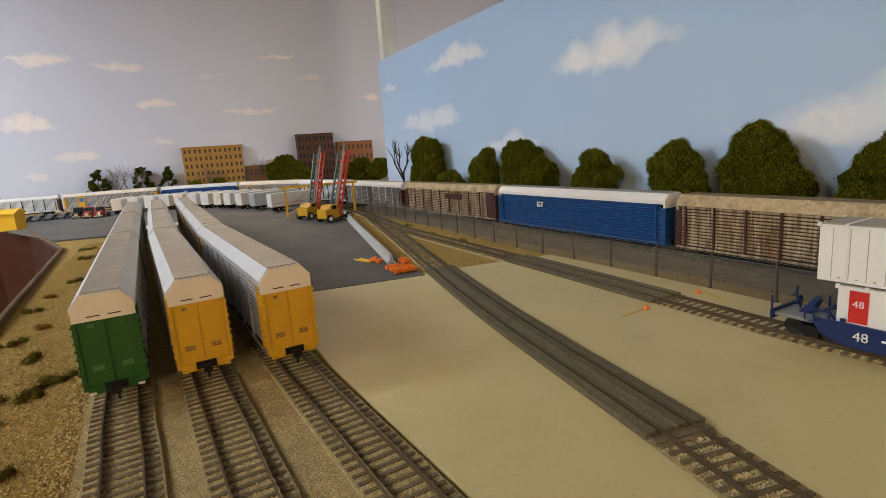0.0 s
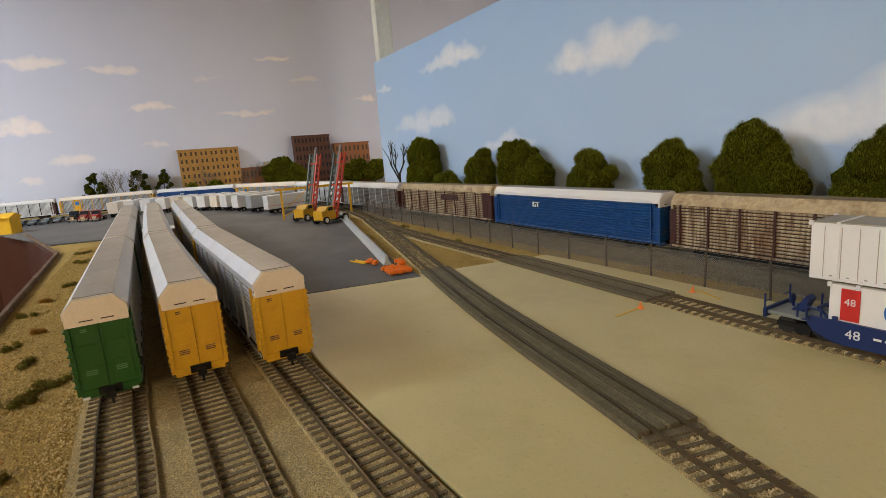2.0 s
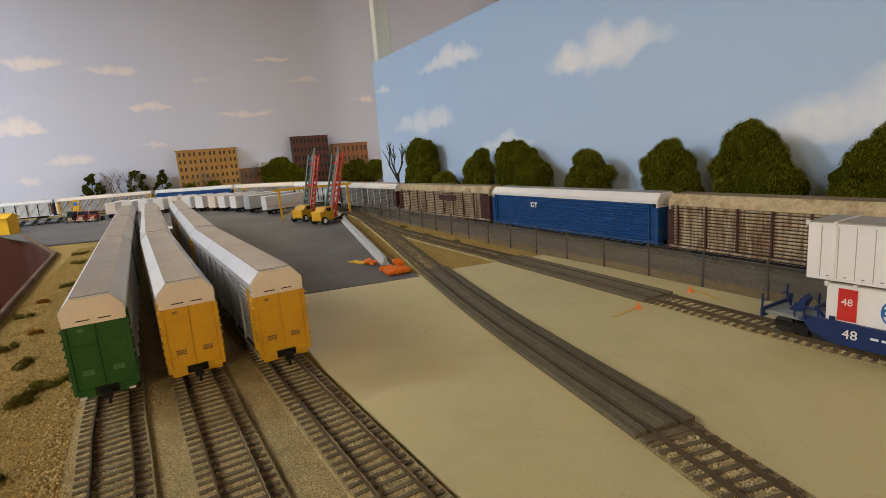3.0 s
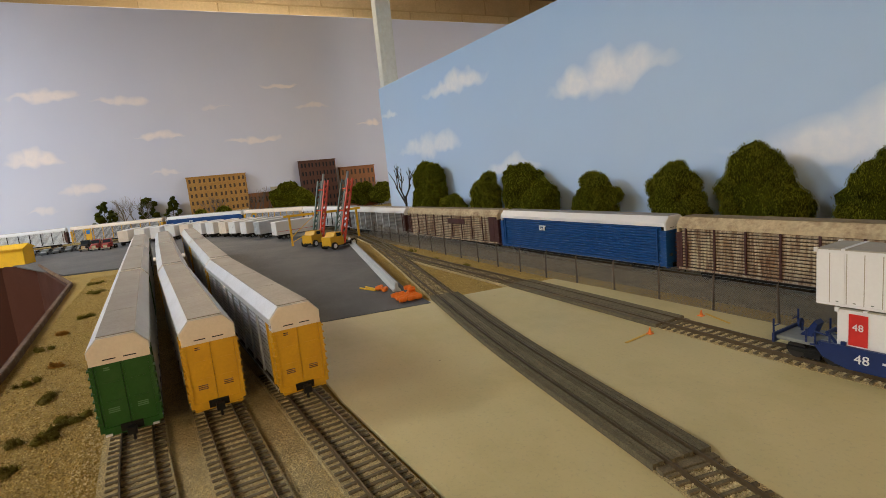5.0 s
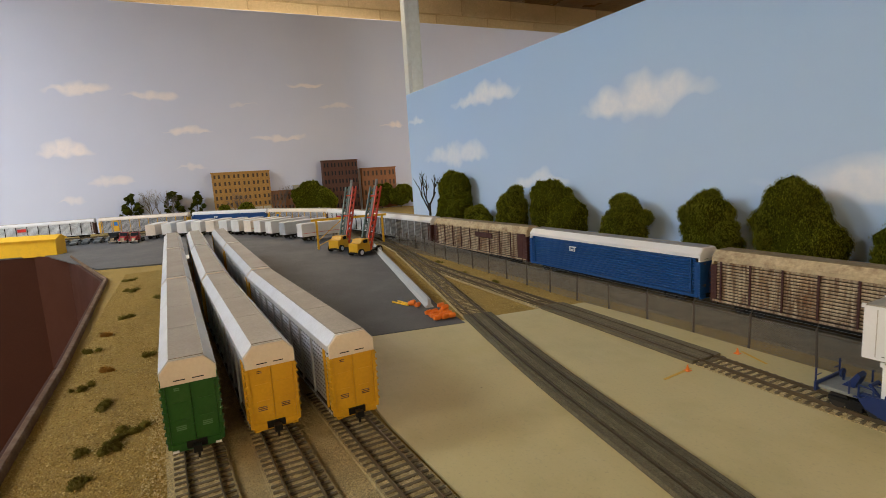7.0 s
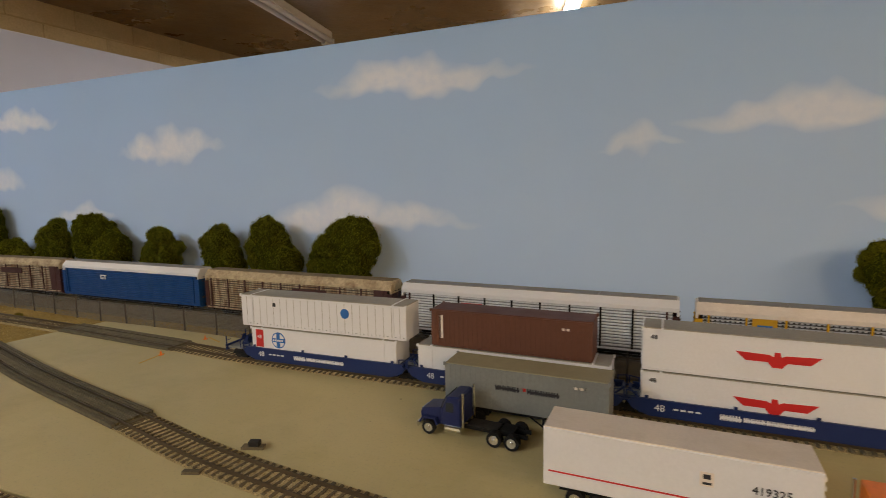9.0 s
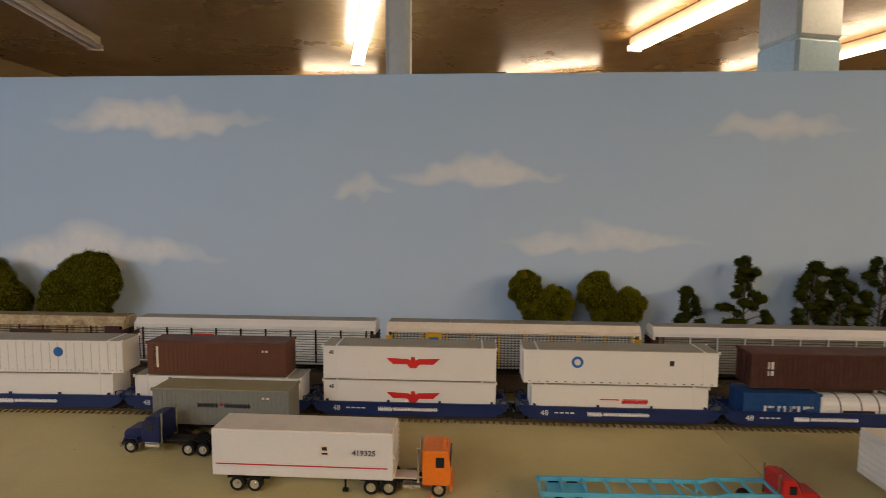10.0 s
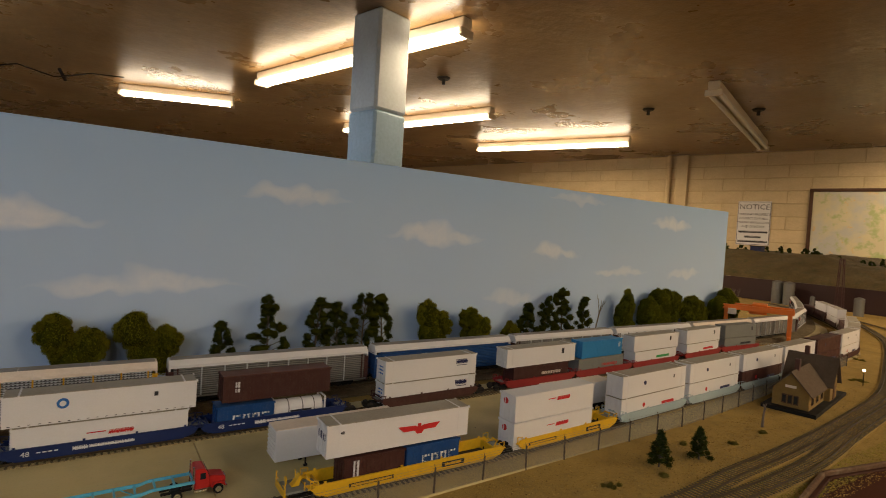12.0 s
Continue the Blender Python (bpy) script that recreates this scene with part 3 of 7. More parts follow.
def track(pts, label, ties=((0, 99),), bed=0.021, bed_z=0.0018, bed_paint=None):
    path = dense(pts)
    t = thing("railway_track", label, "track", "tracks of the layout")
    for s in (-1, 1):
        o = s * GAUGE / 2
        part("rail", ribbon(path, o - 0.0004, o + 0.0004, 0.0034, RAIL_Z), m_rail, t)
    if bed:
        part("ballast_bed", ribbon(path, -bed, bed, 0.0004, bed_z + 0.001), bed_paint or m_ballast, t, "grey brown fine ballast")
    for lo, hi in ties:
        s = lo
        while s < min(hi, path[1][-1]):
            x, y, a = at(path, s)
            share("tie", TIE_MESH, t, pose(x, y, 0.0017 + random.uniform(-0.0001, 0.0002), 0, 0, math.degrees(a) + random.uniform(-1.5, 1.5)))
            s += 0.0064
    return path


def mainline():
    """The loop track: from the east curve along the partition, then round the west end on a wide curve."""
    return [(3.22, 0.42), (3.10, 0.285), (2.96, 0.19), (2.58, 0.01), (2.34, -0.085), (2.12, -0.138), (1.9, -0.155), (1.0, -0.155), (0, -0.156), (-0.7, -0.158), (-1.1, -0.166), (-1.303, -0.180),
            (-1.55, -0.200), (-1.82, -0.228), (-2.05, -0.290), (-2.26, -0.410), (-2.42, -0.580), (-2.52, -0.79), (-2.575, -1.02), (-2.60, -1.35), (-2.60, -1.7)]


P_MAIN = track(mainline(), "main line track along the painted backdrop", ties=((1.85, 3.05),), bed=0.055, bed_paint=M("dark_ballast", (0.25, 0.20, 0.115), 0.95, fine=700, coarse=60, var=0.8, bump=1.0, bump_scale=1100))
P_1 = track([(-1.63, -0.6935), (-1.30, -0.687), (-1.0, -0.681), (-0.67, -0.6735), (-0.56, -0.668), (-0.2, -0.655), (0.3, -0.640)], "yard track holding green-ended auto carriers", ties=((0.90, 1.9),), bed=0.0158, bed_z=0.0021)
P_2 = track([(-1.63, -0.650), (-1.30, -0.646), (-0.98, -0.640), (-0.65, -0.6265), (-0.53, -0.621), (-0.1, -0.603), (0.3, -0.592)], "yard track holding yellow-ended auto carriers", ties=((0.90, 1.9),), bed=0.0158, bed_z=0.0021)
P_3 = track([(-1.63, -0.600), (-1.30, -0.597), (-0.93, -0.591), (-0.65, -0.5765), (-0.50, -0.568), (-0.36, -0.560), (-0.1, -0.546), (0.12, -0.530), (0.30, -0.512)], "yard track beside the concrete apron", ties=((0.90, 1.9),), bed=0.0158, bed_z=0.0021)
P_4 = track([(1.95, -0.39), (1.7, -0.42), (1.37, -0.447), (1.1, -0.462), (0.9, -0.474), (0.7, -0.486), (0.5, -0.492), (0.35, -0.490), (0.0, -0.487), (-0.2, -0.482), (-0.36, -0.471), (-0.48, -0.4495), (-0.66, -0.418),
             (-0.84, -0.378), (-1.1, -0.317), (-1.35, -0.262)], "intermodal track that is sunk in planks across the apron", ties=((1.1, 2.433), (2.806, 3.5)), bed=0.0160)
P_5 = track([(2.31, -0.185), (2.0, -0.265), (1.6, -0.238), (1.2, -0.262), (0.6, -0.282), (0.0, -0.288), (-0.3, -0.290), (-0.5, -0.296), (-0.6, -0.294), (-0.82, -0.288), (-1.05, -0.286), (-1.2, -0.278), (-1.35, -0.258), (-1.6, -0.226), (-1.75, -0.226)],
            "intermodal track under the blue well cars", ties=((0.35, 2.929), (3.142, 3.9)), bed=0.0160)


def edge_of(path, x0, x1, off):
    """Plan points along a track, off metres to the side of -Y (minus) or +Y (plus), from x0 to x1."""
    P, q = path
    n = 24
    out = []
    for x in np.linspace(x0, x1, n):
        i = int(np.argmin(abs(P[:, 0] - x) + (abs(P[:, 1]) > 0.9) * 5))
        j, k = max(0, i - 3), min(len(P) - 1, i + 3)
        d = P[k] - P[j]
        d = d / np.hypot(*d)
        nrm = np.array([-d[1], d[0]])
        if nrm[1] < 0:
            nrm = -nrm
        out.append(tuple(np.array([x, np.interp(x, *(P[j:k + 1].T if P[k, 0] > P[j, 0] else P[j:k + 1][::-1].T))]) + nrm * off))
    return out


T4, T5 = 0.0165, 0.0160
slab("pavement", edge_of(P_4, -0.832, -0.16, -T4) + [(-0.16, -0.531), (-0.40, -0.5435), (-0.504, -0.5495), (-0.65, -0.557), (-0.74, -0.556), (-0.848, -0.533)], 0.0, 0.0025, m_concrete,
     "cream painted concrete apron with faint stains", "concrete")
slab("pavement", edge_of(P_4, -0.834, 0.2735, T4) + [(0.2735, -0.306)] + edge_of(P_5, 0.2735, -0.822, -T5), 0.0, 0.0025, m_concrete,
     "cream painted concrete apron between two tracks", "concrete")
slab("pavement", edge_of(P_4, 0.2747, 1.90, T4) + [(2.02, -0.340), (2.16, -0.288), (2.14, -0.250)] + edge_of(P_5, 2.0, 0.2747, -T5), 0.0, 0.0025, m_concrete,
     "cream painted concrete apron between the container trains", "concrete")
slab("pavement", edge_of(P_5, -0.815, 1.3, T5) + [(1.3, -0.225), (0.6, -0.238), (-0.74, -0.2425), (-0.812, -0.246)], 0.0, 0.0025, m_concrete, "narrow cream painted concrete strip along the fence", "concrete")
slab("pavement", [(0.12, -0.549)] + edge_of(P_4, 0.12, 1.30, -T4) + [(1.30, -0.487), (1.07, -0.513), (0.9, -0.524), (0.6, -0.534)], 0.0, 0.0025, m_concrete, "narrow cream painted concrete strip beside the yellow cars", "concrete")
slab("pavement", [(-1.64, -0.713), (-1.0, -0.701), (-0.67, -0.6925), (-0.45, -0.684), (-0.1, -0.672), (0.2, -0.60), (-0.1, -0.540), (-0.40, -0.548), (-0.65, -0.560), (-0.9, -0.565), (-1.64, -0.575)], 0.0, 0.0010, m_ballast,
     "pale grey brown fine gravel between the yard tracks", "gravel")


def rail_m(path, s, flip=False):
    x, y, a = at(path, s)
    return pose(x, y, RAIL_Z, 0, 0, math.degrees(a) + (180 if flip else 0))


def s_of_x(path, x):
    P, q = path
    return float(q[np.argmin(abs(P[:, 0] - x) + (abs(P[:, 1]) > 0.9) * 5)])


# ---- rolling stock ----
AX_L, AX_W = 0.300, 0.0335


def truck_part(parent, x, gauge=GAUGE, wheelbase=0.020, r=0.0056):
    """A bogie: side frames, bolster, and four wheels under it."""
    bm = bmesh.new()
    bx(bm, x - 0.003, x + 0.003, -0.0115, 0.0115, 0.0045, 0.0085)
    for s in (-1, 1):
        y = s * 0.0108
        bx(bm, x - 0.0145, x + 0.0145, y - 0.0012, y + 0.0012, 0.0050, 0.0075)
        bx(bm, x - 0.0045, x + 0.0045, y - 0.0014, y + 0.0014, 0.0022, 0.0055)
    tr = part("truck", bm, m_black, parent)
    for dx in (-wheelbase / 2, wheelbase / 2):
        for s in (-1, 1):
            bw = bmesh.new()
            rod(bw, (x + dx, s * gauge / 2 - 0.0012, r), (x + dx, s * gauge / 2 + 0.0012, r), r, seg=12)
            part("wheel", bw, m_dark, tr)
    return tr


def coupler_bm(x, d):
    bm = bmesh.new()
    bx(bm, x, x + d * 0.005, -0.0016, 0.0016, 0.0085, 0.0115)
    bx(bm, x + d * 0.004, x + d * 0.0075, -0.0026, 0.0026, 0.0080, 0.0120)
    bx(bm, x + d * 0.003, x + d * 0.0038, -0.0004, 0.0012, 0.0030, 0.0085)
    return bm


m_paleink = M("pale_green_print", (0.10, 0.19, 0.09), 0.6, var=0.1)
ROOF = [(-0.0170, 0.0530), (-0.0170, 0.0570), (-0.0105, 0.0640), (0.0105, 0.0640), (0.0170, 0.0570), (0.0170, 0.0530)]


def autorack(label, m_side, m_end, m_roof, m_cap, m_post, m_under, pitch=0.0031, logo=None, panel=None, smooth_side=False):
    """A tri-level auto carrier: ridged sides between posts, faceted roof, end doors, ladders, couplers, bogies."""
    c = thing("autorack_car", label, "autorack car", "auto carrier cars")
    L, W = AX_L / 2, AX_W / 2
    bm = bmesh.new()
    bx(bm, -L, L, -0.0130, 0.0130, 0.0095, 0.0135)
    bx(bm, -L + 0.045, L - 0.045, -0.0150, 0.0150, 0.0060, 0.0125)
    part("underframe", bm, m_under, c)
    # solid block, coloured dark in place of the shade inside the car
    part("core", box(-L + 0.003, L - 0.003, -W + 0.0022, W - 0.0022, 0.0135, 0.0535), m_dark, c, "dark filler block standing in for the unlit interior")
    for s in (-1, 1):
        y0 = s * (W - 0.0020)
        bm = bmesh.new()
        z = 0.0125
        top = 0.0528
        prof = []
        n = int((top - z) / pitch)
        for k in range(n):
            a = z + (top - z) * k / n
            b = z + (top - z) * (k + 1) / n
            prof += [(y0, a), (y0 + s * 0.0012, a + (b - a) * 0.35), (y0 + s * 0.0012, a + (b - a) * 0.70)]
        prof += [(y0, top)]
        for x0, x1 in ((-L + 0.004, L - 0.004),):
            va = [bm.verts.new((x0, p[0], p[1])) for p in prof]
            vb = [bm.verts.new((x1, p[0], p[1])) for p in prof]
            for k in range(len(prof) - 1):
                bm.faces.new((va[k], va[k + 1], vb[k + 1], vb[k]))
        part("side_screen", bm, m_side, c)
        bm = bmesh.new()
        bx(bm, -L, L, s * W - 0.0006, s * W + 0.0006, 0.0095, 0.0128)
        part("side_sill", bm, m_under if m_under is not m_black else m_side, c)
        for k in ((0, 9) if smooth_side else range(10)):
            x = -L + 0.009 + k * (AX_L - 0.018) / 9
            part("side_post", box(x - 0.0009, x + 0.0009, s * W - 0.0008, s * W + 0.0007, 0.0120, 0.0532), m_end if k in (0, 9) else m_post, c)
    bm = bmesh.new()
    prism(bm, ROOF, "x", -L - 0.001, L + 0.001)
    roof = part("roof", bm, m_roof, c)
    bm = bmesh.new()
    for k in range(4):
        x0, x1 = -L + k * AX_L / 4, -L + (k + 1) * AX_L / 4
        bx(bm, x0 + 0.0003, x1 - 0.0003, -0.0103, 0.0103, 0.0638, 0.0645)
    part("roof_panel", bm, m_rustdeck if m_roof is m_rustroof else m_rooftop, roof, "weathered grey brown flat roof top")
    for d in (-1, 1):
        x = d * L
        bm = bmesh.new()
        prism(bm, [(-0.0164, 0.0490), (-0.0164, 0.0568), (-0.0102, 0.0634), (0.0102, 0.0634), (0.0164, 0.0568), (0.0164, 0.0490)], "x", min(x, x + d * 0.0022), max(x, x + d * 0.0022))
        cap = part("end_cap", bm, m_cap, c)
        for s in (-1, 1):
            part("printed_bar", box(x + d * 0.0022 - 0.0001, x + d * 0.0022 + 0.0002, s * 0.0055 - 0.0035, s * 0.0055 + 0.0035, 0.0512, 0.0518), m_ink, cap)
        for s in (-1, 1):
            bm = bmesh.new()
            lo, hi = sorted((s * 0.00012, s * 0.0146))
            bx(bm, min(x, x + d * 0.0016), max(x, x + d * 0.0016), lo, hi, 0.0125, 0.0492)
            for zz in (0.0265, 0.0375):
                bx(bm, min(x, x + d * 0.0020), max(x, x + d * 0.0020), lo + 0.0035, hi - 0.0025, zz, zz + 0.0006)
            for yy in (lo + 0.0004, hi - 0.0012):
                bx(bm, min(x, x + d * 0.0019), max(x, x + d * 0.0019), yy, yy + 0.0008, 0.0128, 0.0488)
            door = part("end_door", bm, m_end, c)
            for zz in ((0.0205, 0.0216, 0.0227) if s > 0 else (0.0205, 0.0216, 0.0227, 0.0452, 0.0463)):
                part("printed_bar", box(min(x + d * 0.0013, x + d * 0.0018), max(x + d * 0.0013, x + d * 0.0018), s * 0.0078 - (0.0030 if zz < 0.04 else 0.0016), s * 0.0078 + (0.0030 if zz < 0.04 else 0.0016), zz, zz + 0.0006), m_paleink if m_end is m_green else m_rust, door)
            bm = bmesh.new()
            y = s * 0.0158
            bx(bm, min(x - d * 0.004, x + d * 0.0026), max(x - d * 0.004, x + d * 0.0026), y - 0.0011, y + 0.0011, 0.0100, 0.0487)
            for k in range(8):
                zz = 0.0150 + k * 0.0045
                bx(bm, min(x - d * 0.001, x + d * 0.0034), max(x - d * 0.001, x + d * 0.0034), min(y, y + s * 0.0020), max(y, y + s * 0.0020), zz, zz + 0.0009)
            part("corner_ladder", bm, m_end, c)
        part("end_sill", box(min(x, x + d * 0.0024), max(x, x + d * 0.0024), -0.0150, 0.0150, 0.0075, 0.0126, 0.0004), m_end, c)
        part("coupler_pocket", box(min(x + d * 0.0015, x + d * 0.0030), max(x + d * 0.0015, x + d * 0.0030), -0.0062, 0.0062, 0.0086, 0.0128), m_black, c)
        for s in (-1, 1):
            part("step", box(min(x, x + d * 0.0034), max(x, x + d * 0.0034), s * 0.0128 - 0.0018, s * 0.0128 + 0.0018, 0.0078, 0.0090), m_white if m_end is m_green else m_end, c)
        part("coupler", coupler_bm(x + d * 0.002, d), m_black, c)
        truck_part(c, x - d * 0.036)
    for s in (-1, 1):
        if panel:
            x0, x1, z0, z1, pm = panel
            part("side_panel", box(x0, x1, s * W - 0.0002, s * W + 0.0010, z0, z1), pm, c)
        if logo:
            x0, x1, z0, z1, lm = logo
            bm = bmesh.new()
            flip = 1 if s < 0 else -1
            y_in, y_out = s * W - 0.0002, s * W + s * 0.0013
            if lm is m_white:
                w3, t3 = (x1 - x0), (z1 - z0) * 0.24
                for a, b, za, zb in ((0, 0.55, z1 - t3, z1), (0, 0.16, z0 + t3, z1 - t3), (0, 0.5, z0, z0 + t3), (0.34, 0.5, z0 + t3, (z0 + z1) / 2), (0.55, 1.0, z1 - t3, z1), (0.68, 0.84, z0, z1 - t3)):
                    p, q = sorted((flip * (x0 + a * w3), flip * (x0 + b * w3)))
                    bx(bm, p, q, min(y_in, y_out), max(y_in, y_out), za, zb)
            else:
                p, q = sorted((flip * x0, flip * x1))
                bx(bm, p, q, min(y_in, y_out), max(y_in, y_out), z0, z1)
            part("emblem", bm, lm, c)
    return c


def place(ob, m):
    ob.matrix_basis = m
    return ob


SLIM = Matrix.Diagonal((1, 0.92, 1, 1))
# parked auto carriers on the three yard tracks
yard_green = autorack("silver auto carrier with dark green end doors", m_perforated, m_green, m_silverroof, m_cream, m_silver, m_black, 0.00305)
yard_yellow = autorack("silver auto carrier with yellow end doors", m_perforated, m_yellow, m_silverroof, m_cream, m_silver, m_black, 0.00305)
for path, proto, x_end in ((P_1, yard_green, -0.668), (P_2, yard_yellow, -0.662), (P_3, yard_yellow, -0.655)):
    s0 = s_of_x(path, x_end)
    for k in range(3):
        m = rail_m(path, s0 - 0.152 - k * 0.314)
        if path is not P_3 and k == 0:
            place(proto, m @ SLIM)
        else:
            copy_thing(proto, m)

# the through train along the partition
kinds = {
    "blue": autorack("blue auto carrier with a white roof", m_blue, m_blue, m_white, m_white, m_blue, m_black, 0.0031, logo=(-0.058, -0.044, 0.0385, 0.0455, m_white), smooth_side=True),
    "rust": autorack("rusty brown weathered auto carrier with streaked roof", m_rustside, m_maroon, m_rustroof, m_rustroof, m_maroon, m_black, 0.00305, logo=(0.004, 0.058, 0.0385, 0.0470, m_maroon), panel=(0.128, 0.1465, 0.0125, 0.0530, m_maroon)),
    "red_panel": autorack("silver auto carrier with maroon ends and red emblem panel", m_stripeside, m_maroon, m_white, m_white, m_black, m_black, 0.00305, logo=(-0.075, -0.050, 0.036, 0.046, m_red)),
    "yellow_end": autorack("silver auto carrier with yellow ends and tan roof", m_perforated, m_yellow, m_cream, m_cream, m_yellow, m_black, 0.00305, panel=(-0.105, -0.085, 0.0125, 0.0528, m_yellow), logo=(-0.101, -0.089, 0.034, 0.047, m_inkblue)),
    "slat": autorack("grey slatted auto carrier with white roof", m_greyside, m_maroon, m_white, m_white, m_silver, m_black, 0.00305),
}
ORDER = {-9: "slat", -8: "rust", -7: "red_panel", -6: "yellow_end", -5: "blue", -4: "yellow_end", -3: "red_panel", -2: "slat", -1: "rust", 0: "blue", 1: "rust", 2: "red_panel", 3: "yellow_end", 4: "slat", 5: "blue", 6: "slat", 7: "red_panel", 8: "yellow_end", 9: "slat", 10: "red_panel", 11: "slat", 12: "red_panel"}
s_blue = s_of_x(P_MAIN, -0.860)
used = set()
for k, name in ORDER.items():
    s = s_blue - k * 0.3185
    if not 0.12 < s < P_MAIN[1][-1] - 0.16:
        continue
    m = rail_m(P_MAIN, s, flip=True)
    if name in used:
        copy_thing(kinds[name], m)
    else:
        place(kinds[name], m @ SLIM)
        used.add(name)


# ---- containers and well cars ----
CON_W, CON_H = 0.0285, 0.0330


def container(label, L, m_body, m_roof, m, h=CON_H, group="intermodal containers", name="container"):
    """A box container with a slab roof, corner posts, seams, a ribbed end and doors with lock rods."""
    c = thing(name, label, "container", group, m=m)
    W = CON_W / 2
    part("body", box(-L / 2, L / 2, -W, W, 0.0, h - 0.0008, 0.0004), m_body, c)
    part("roof", box(-L / 2 + 0.0003, L / 2 - 0.0003, -W + 0.0003, W - 0.0003, h - 0.0008, h, 0.0002), m_roof, c)
    for x in (-L / 2 + 0.0135, L / 2 - 0.0135) if L > 0.15 else ():
        part("frame_band", box(x - 0.0009, x + 0.0009, -W - 0.0003, W + 0.0003, 0.0, h + 0.0003), m_body, c)
    for s in (-1, 1):
        bm = bmesh.new()
        bx(bm, -L / 2 + 0.0006, L / 2 - 0.0006, s * W - 0.0003, s * W + 0.00035, h - 0.0022, h - 0.0009)
        part("top_rail", bm, m_body, c)
        bm = bmesh.new()
        bx(bm, -L / 2 + 0.0006, L / 2 - 0.0006, s * W - 0.0003, s * W + 0.00035, 0.0002, 0.0015)
        part("bottom_rail", bm, m_body, c)
        if L < 0.145 and m_body is not m_white:
            bm = bmesh.new()
            n = int(L / 0.0042)
            for k in range(1, n):
                x = -L / 2 + L * k / n
                bx(bm, x - 0.0010, x + 0.0010, s * W - 0.0003, s * W + 0.00018, 0.0016, h - 0.0023)
            part("side_corrugation", bm, m_body, c)
    for x in (-L / 2, L / 2):
        for y in (-W, W):
            part("corner_casting", box(x - 0.0010, x + 0.0010, y - 0.0008, y + 0.0008, h - 0.0022, h + 0.0003), m_body, c)
    bm = bmesh.new()
    for y in (-0.009, -0.004, 0.004, 0.009):
        rod(bm, (-L / 2 - 0.0006, y, 0.002), (-L / 2 - 0.0006, y, h - 0.002), 0.0005, seg=6)
    part("door_gear", bm, m_body, c)
    return c


def decal(c, x0, x1, z0, z1, material, side=-1, name="emblem", label="", proud=0.0003):
    W = CON_W / 2
    return part(name, box(x0, x1, side * W - proud, side * W + proud, z0, z1), material, c, label)


def disc(c, x, z, r, material, side=-1, name="emblem", proud=0.0003):
    bm = bmesh.new()
    W = CON_W / 2
    rod(bm, (x, side * (W - 0.0004), z), (x, side * (W + proud), z), r, seg=20)
    return part(name, bm, material, c)


def eagle(c, x, z, k=1.0):
    """A red spread-wing emblem."""
    W = CON_W / 2
    bm = bmesh.new()
    pts = [(-0.026, 0.0040), (-0.005, 0.0032), (-0.0022, 0.0018), (-0.0020, 0.0052), (0.0015, 0.0052), (0.0022, 0.0018), (0.005, 0.0032), (0.026, 0.0040),
           (0.0195, -0.0020), (0.006, -0.0020), (0.0030, -0.0058), (-0.0030, -0.0058), (-0.006, -0.0020), (-0.0195, -0.0020)]
    prism(bm, [(x + p[0] * k, z + p[1] * k) for p in pts], "y", -W - 0.0004, -W + 0.0002)
    bm.normal_update()
    bmesh.ops.triangulate(bm, faces=[f for f in bm.faces if len(f.verts) > 4])
    return part("emblem", bm, m_inkred, c, "red spread-wing emblem")


WELL_L = 0.192


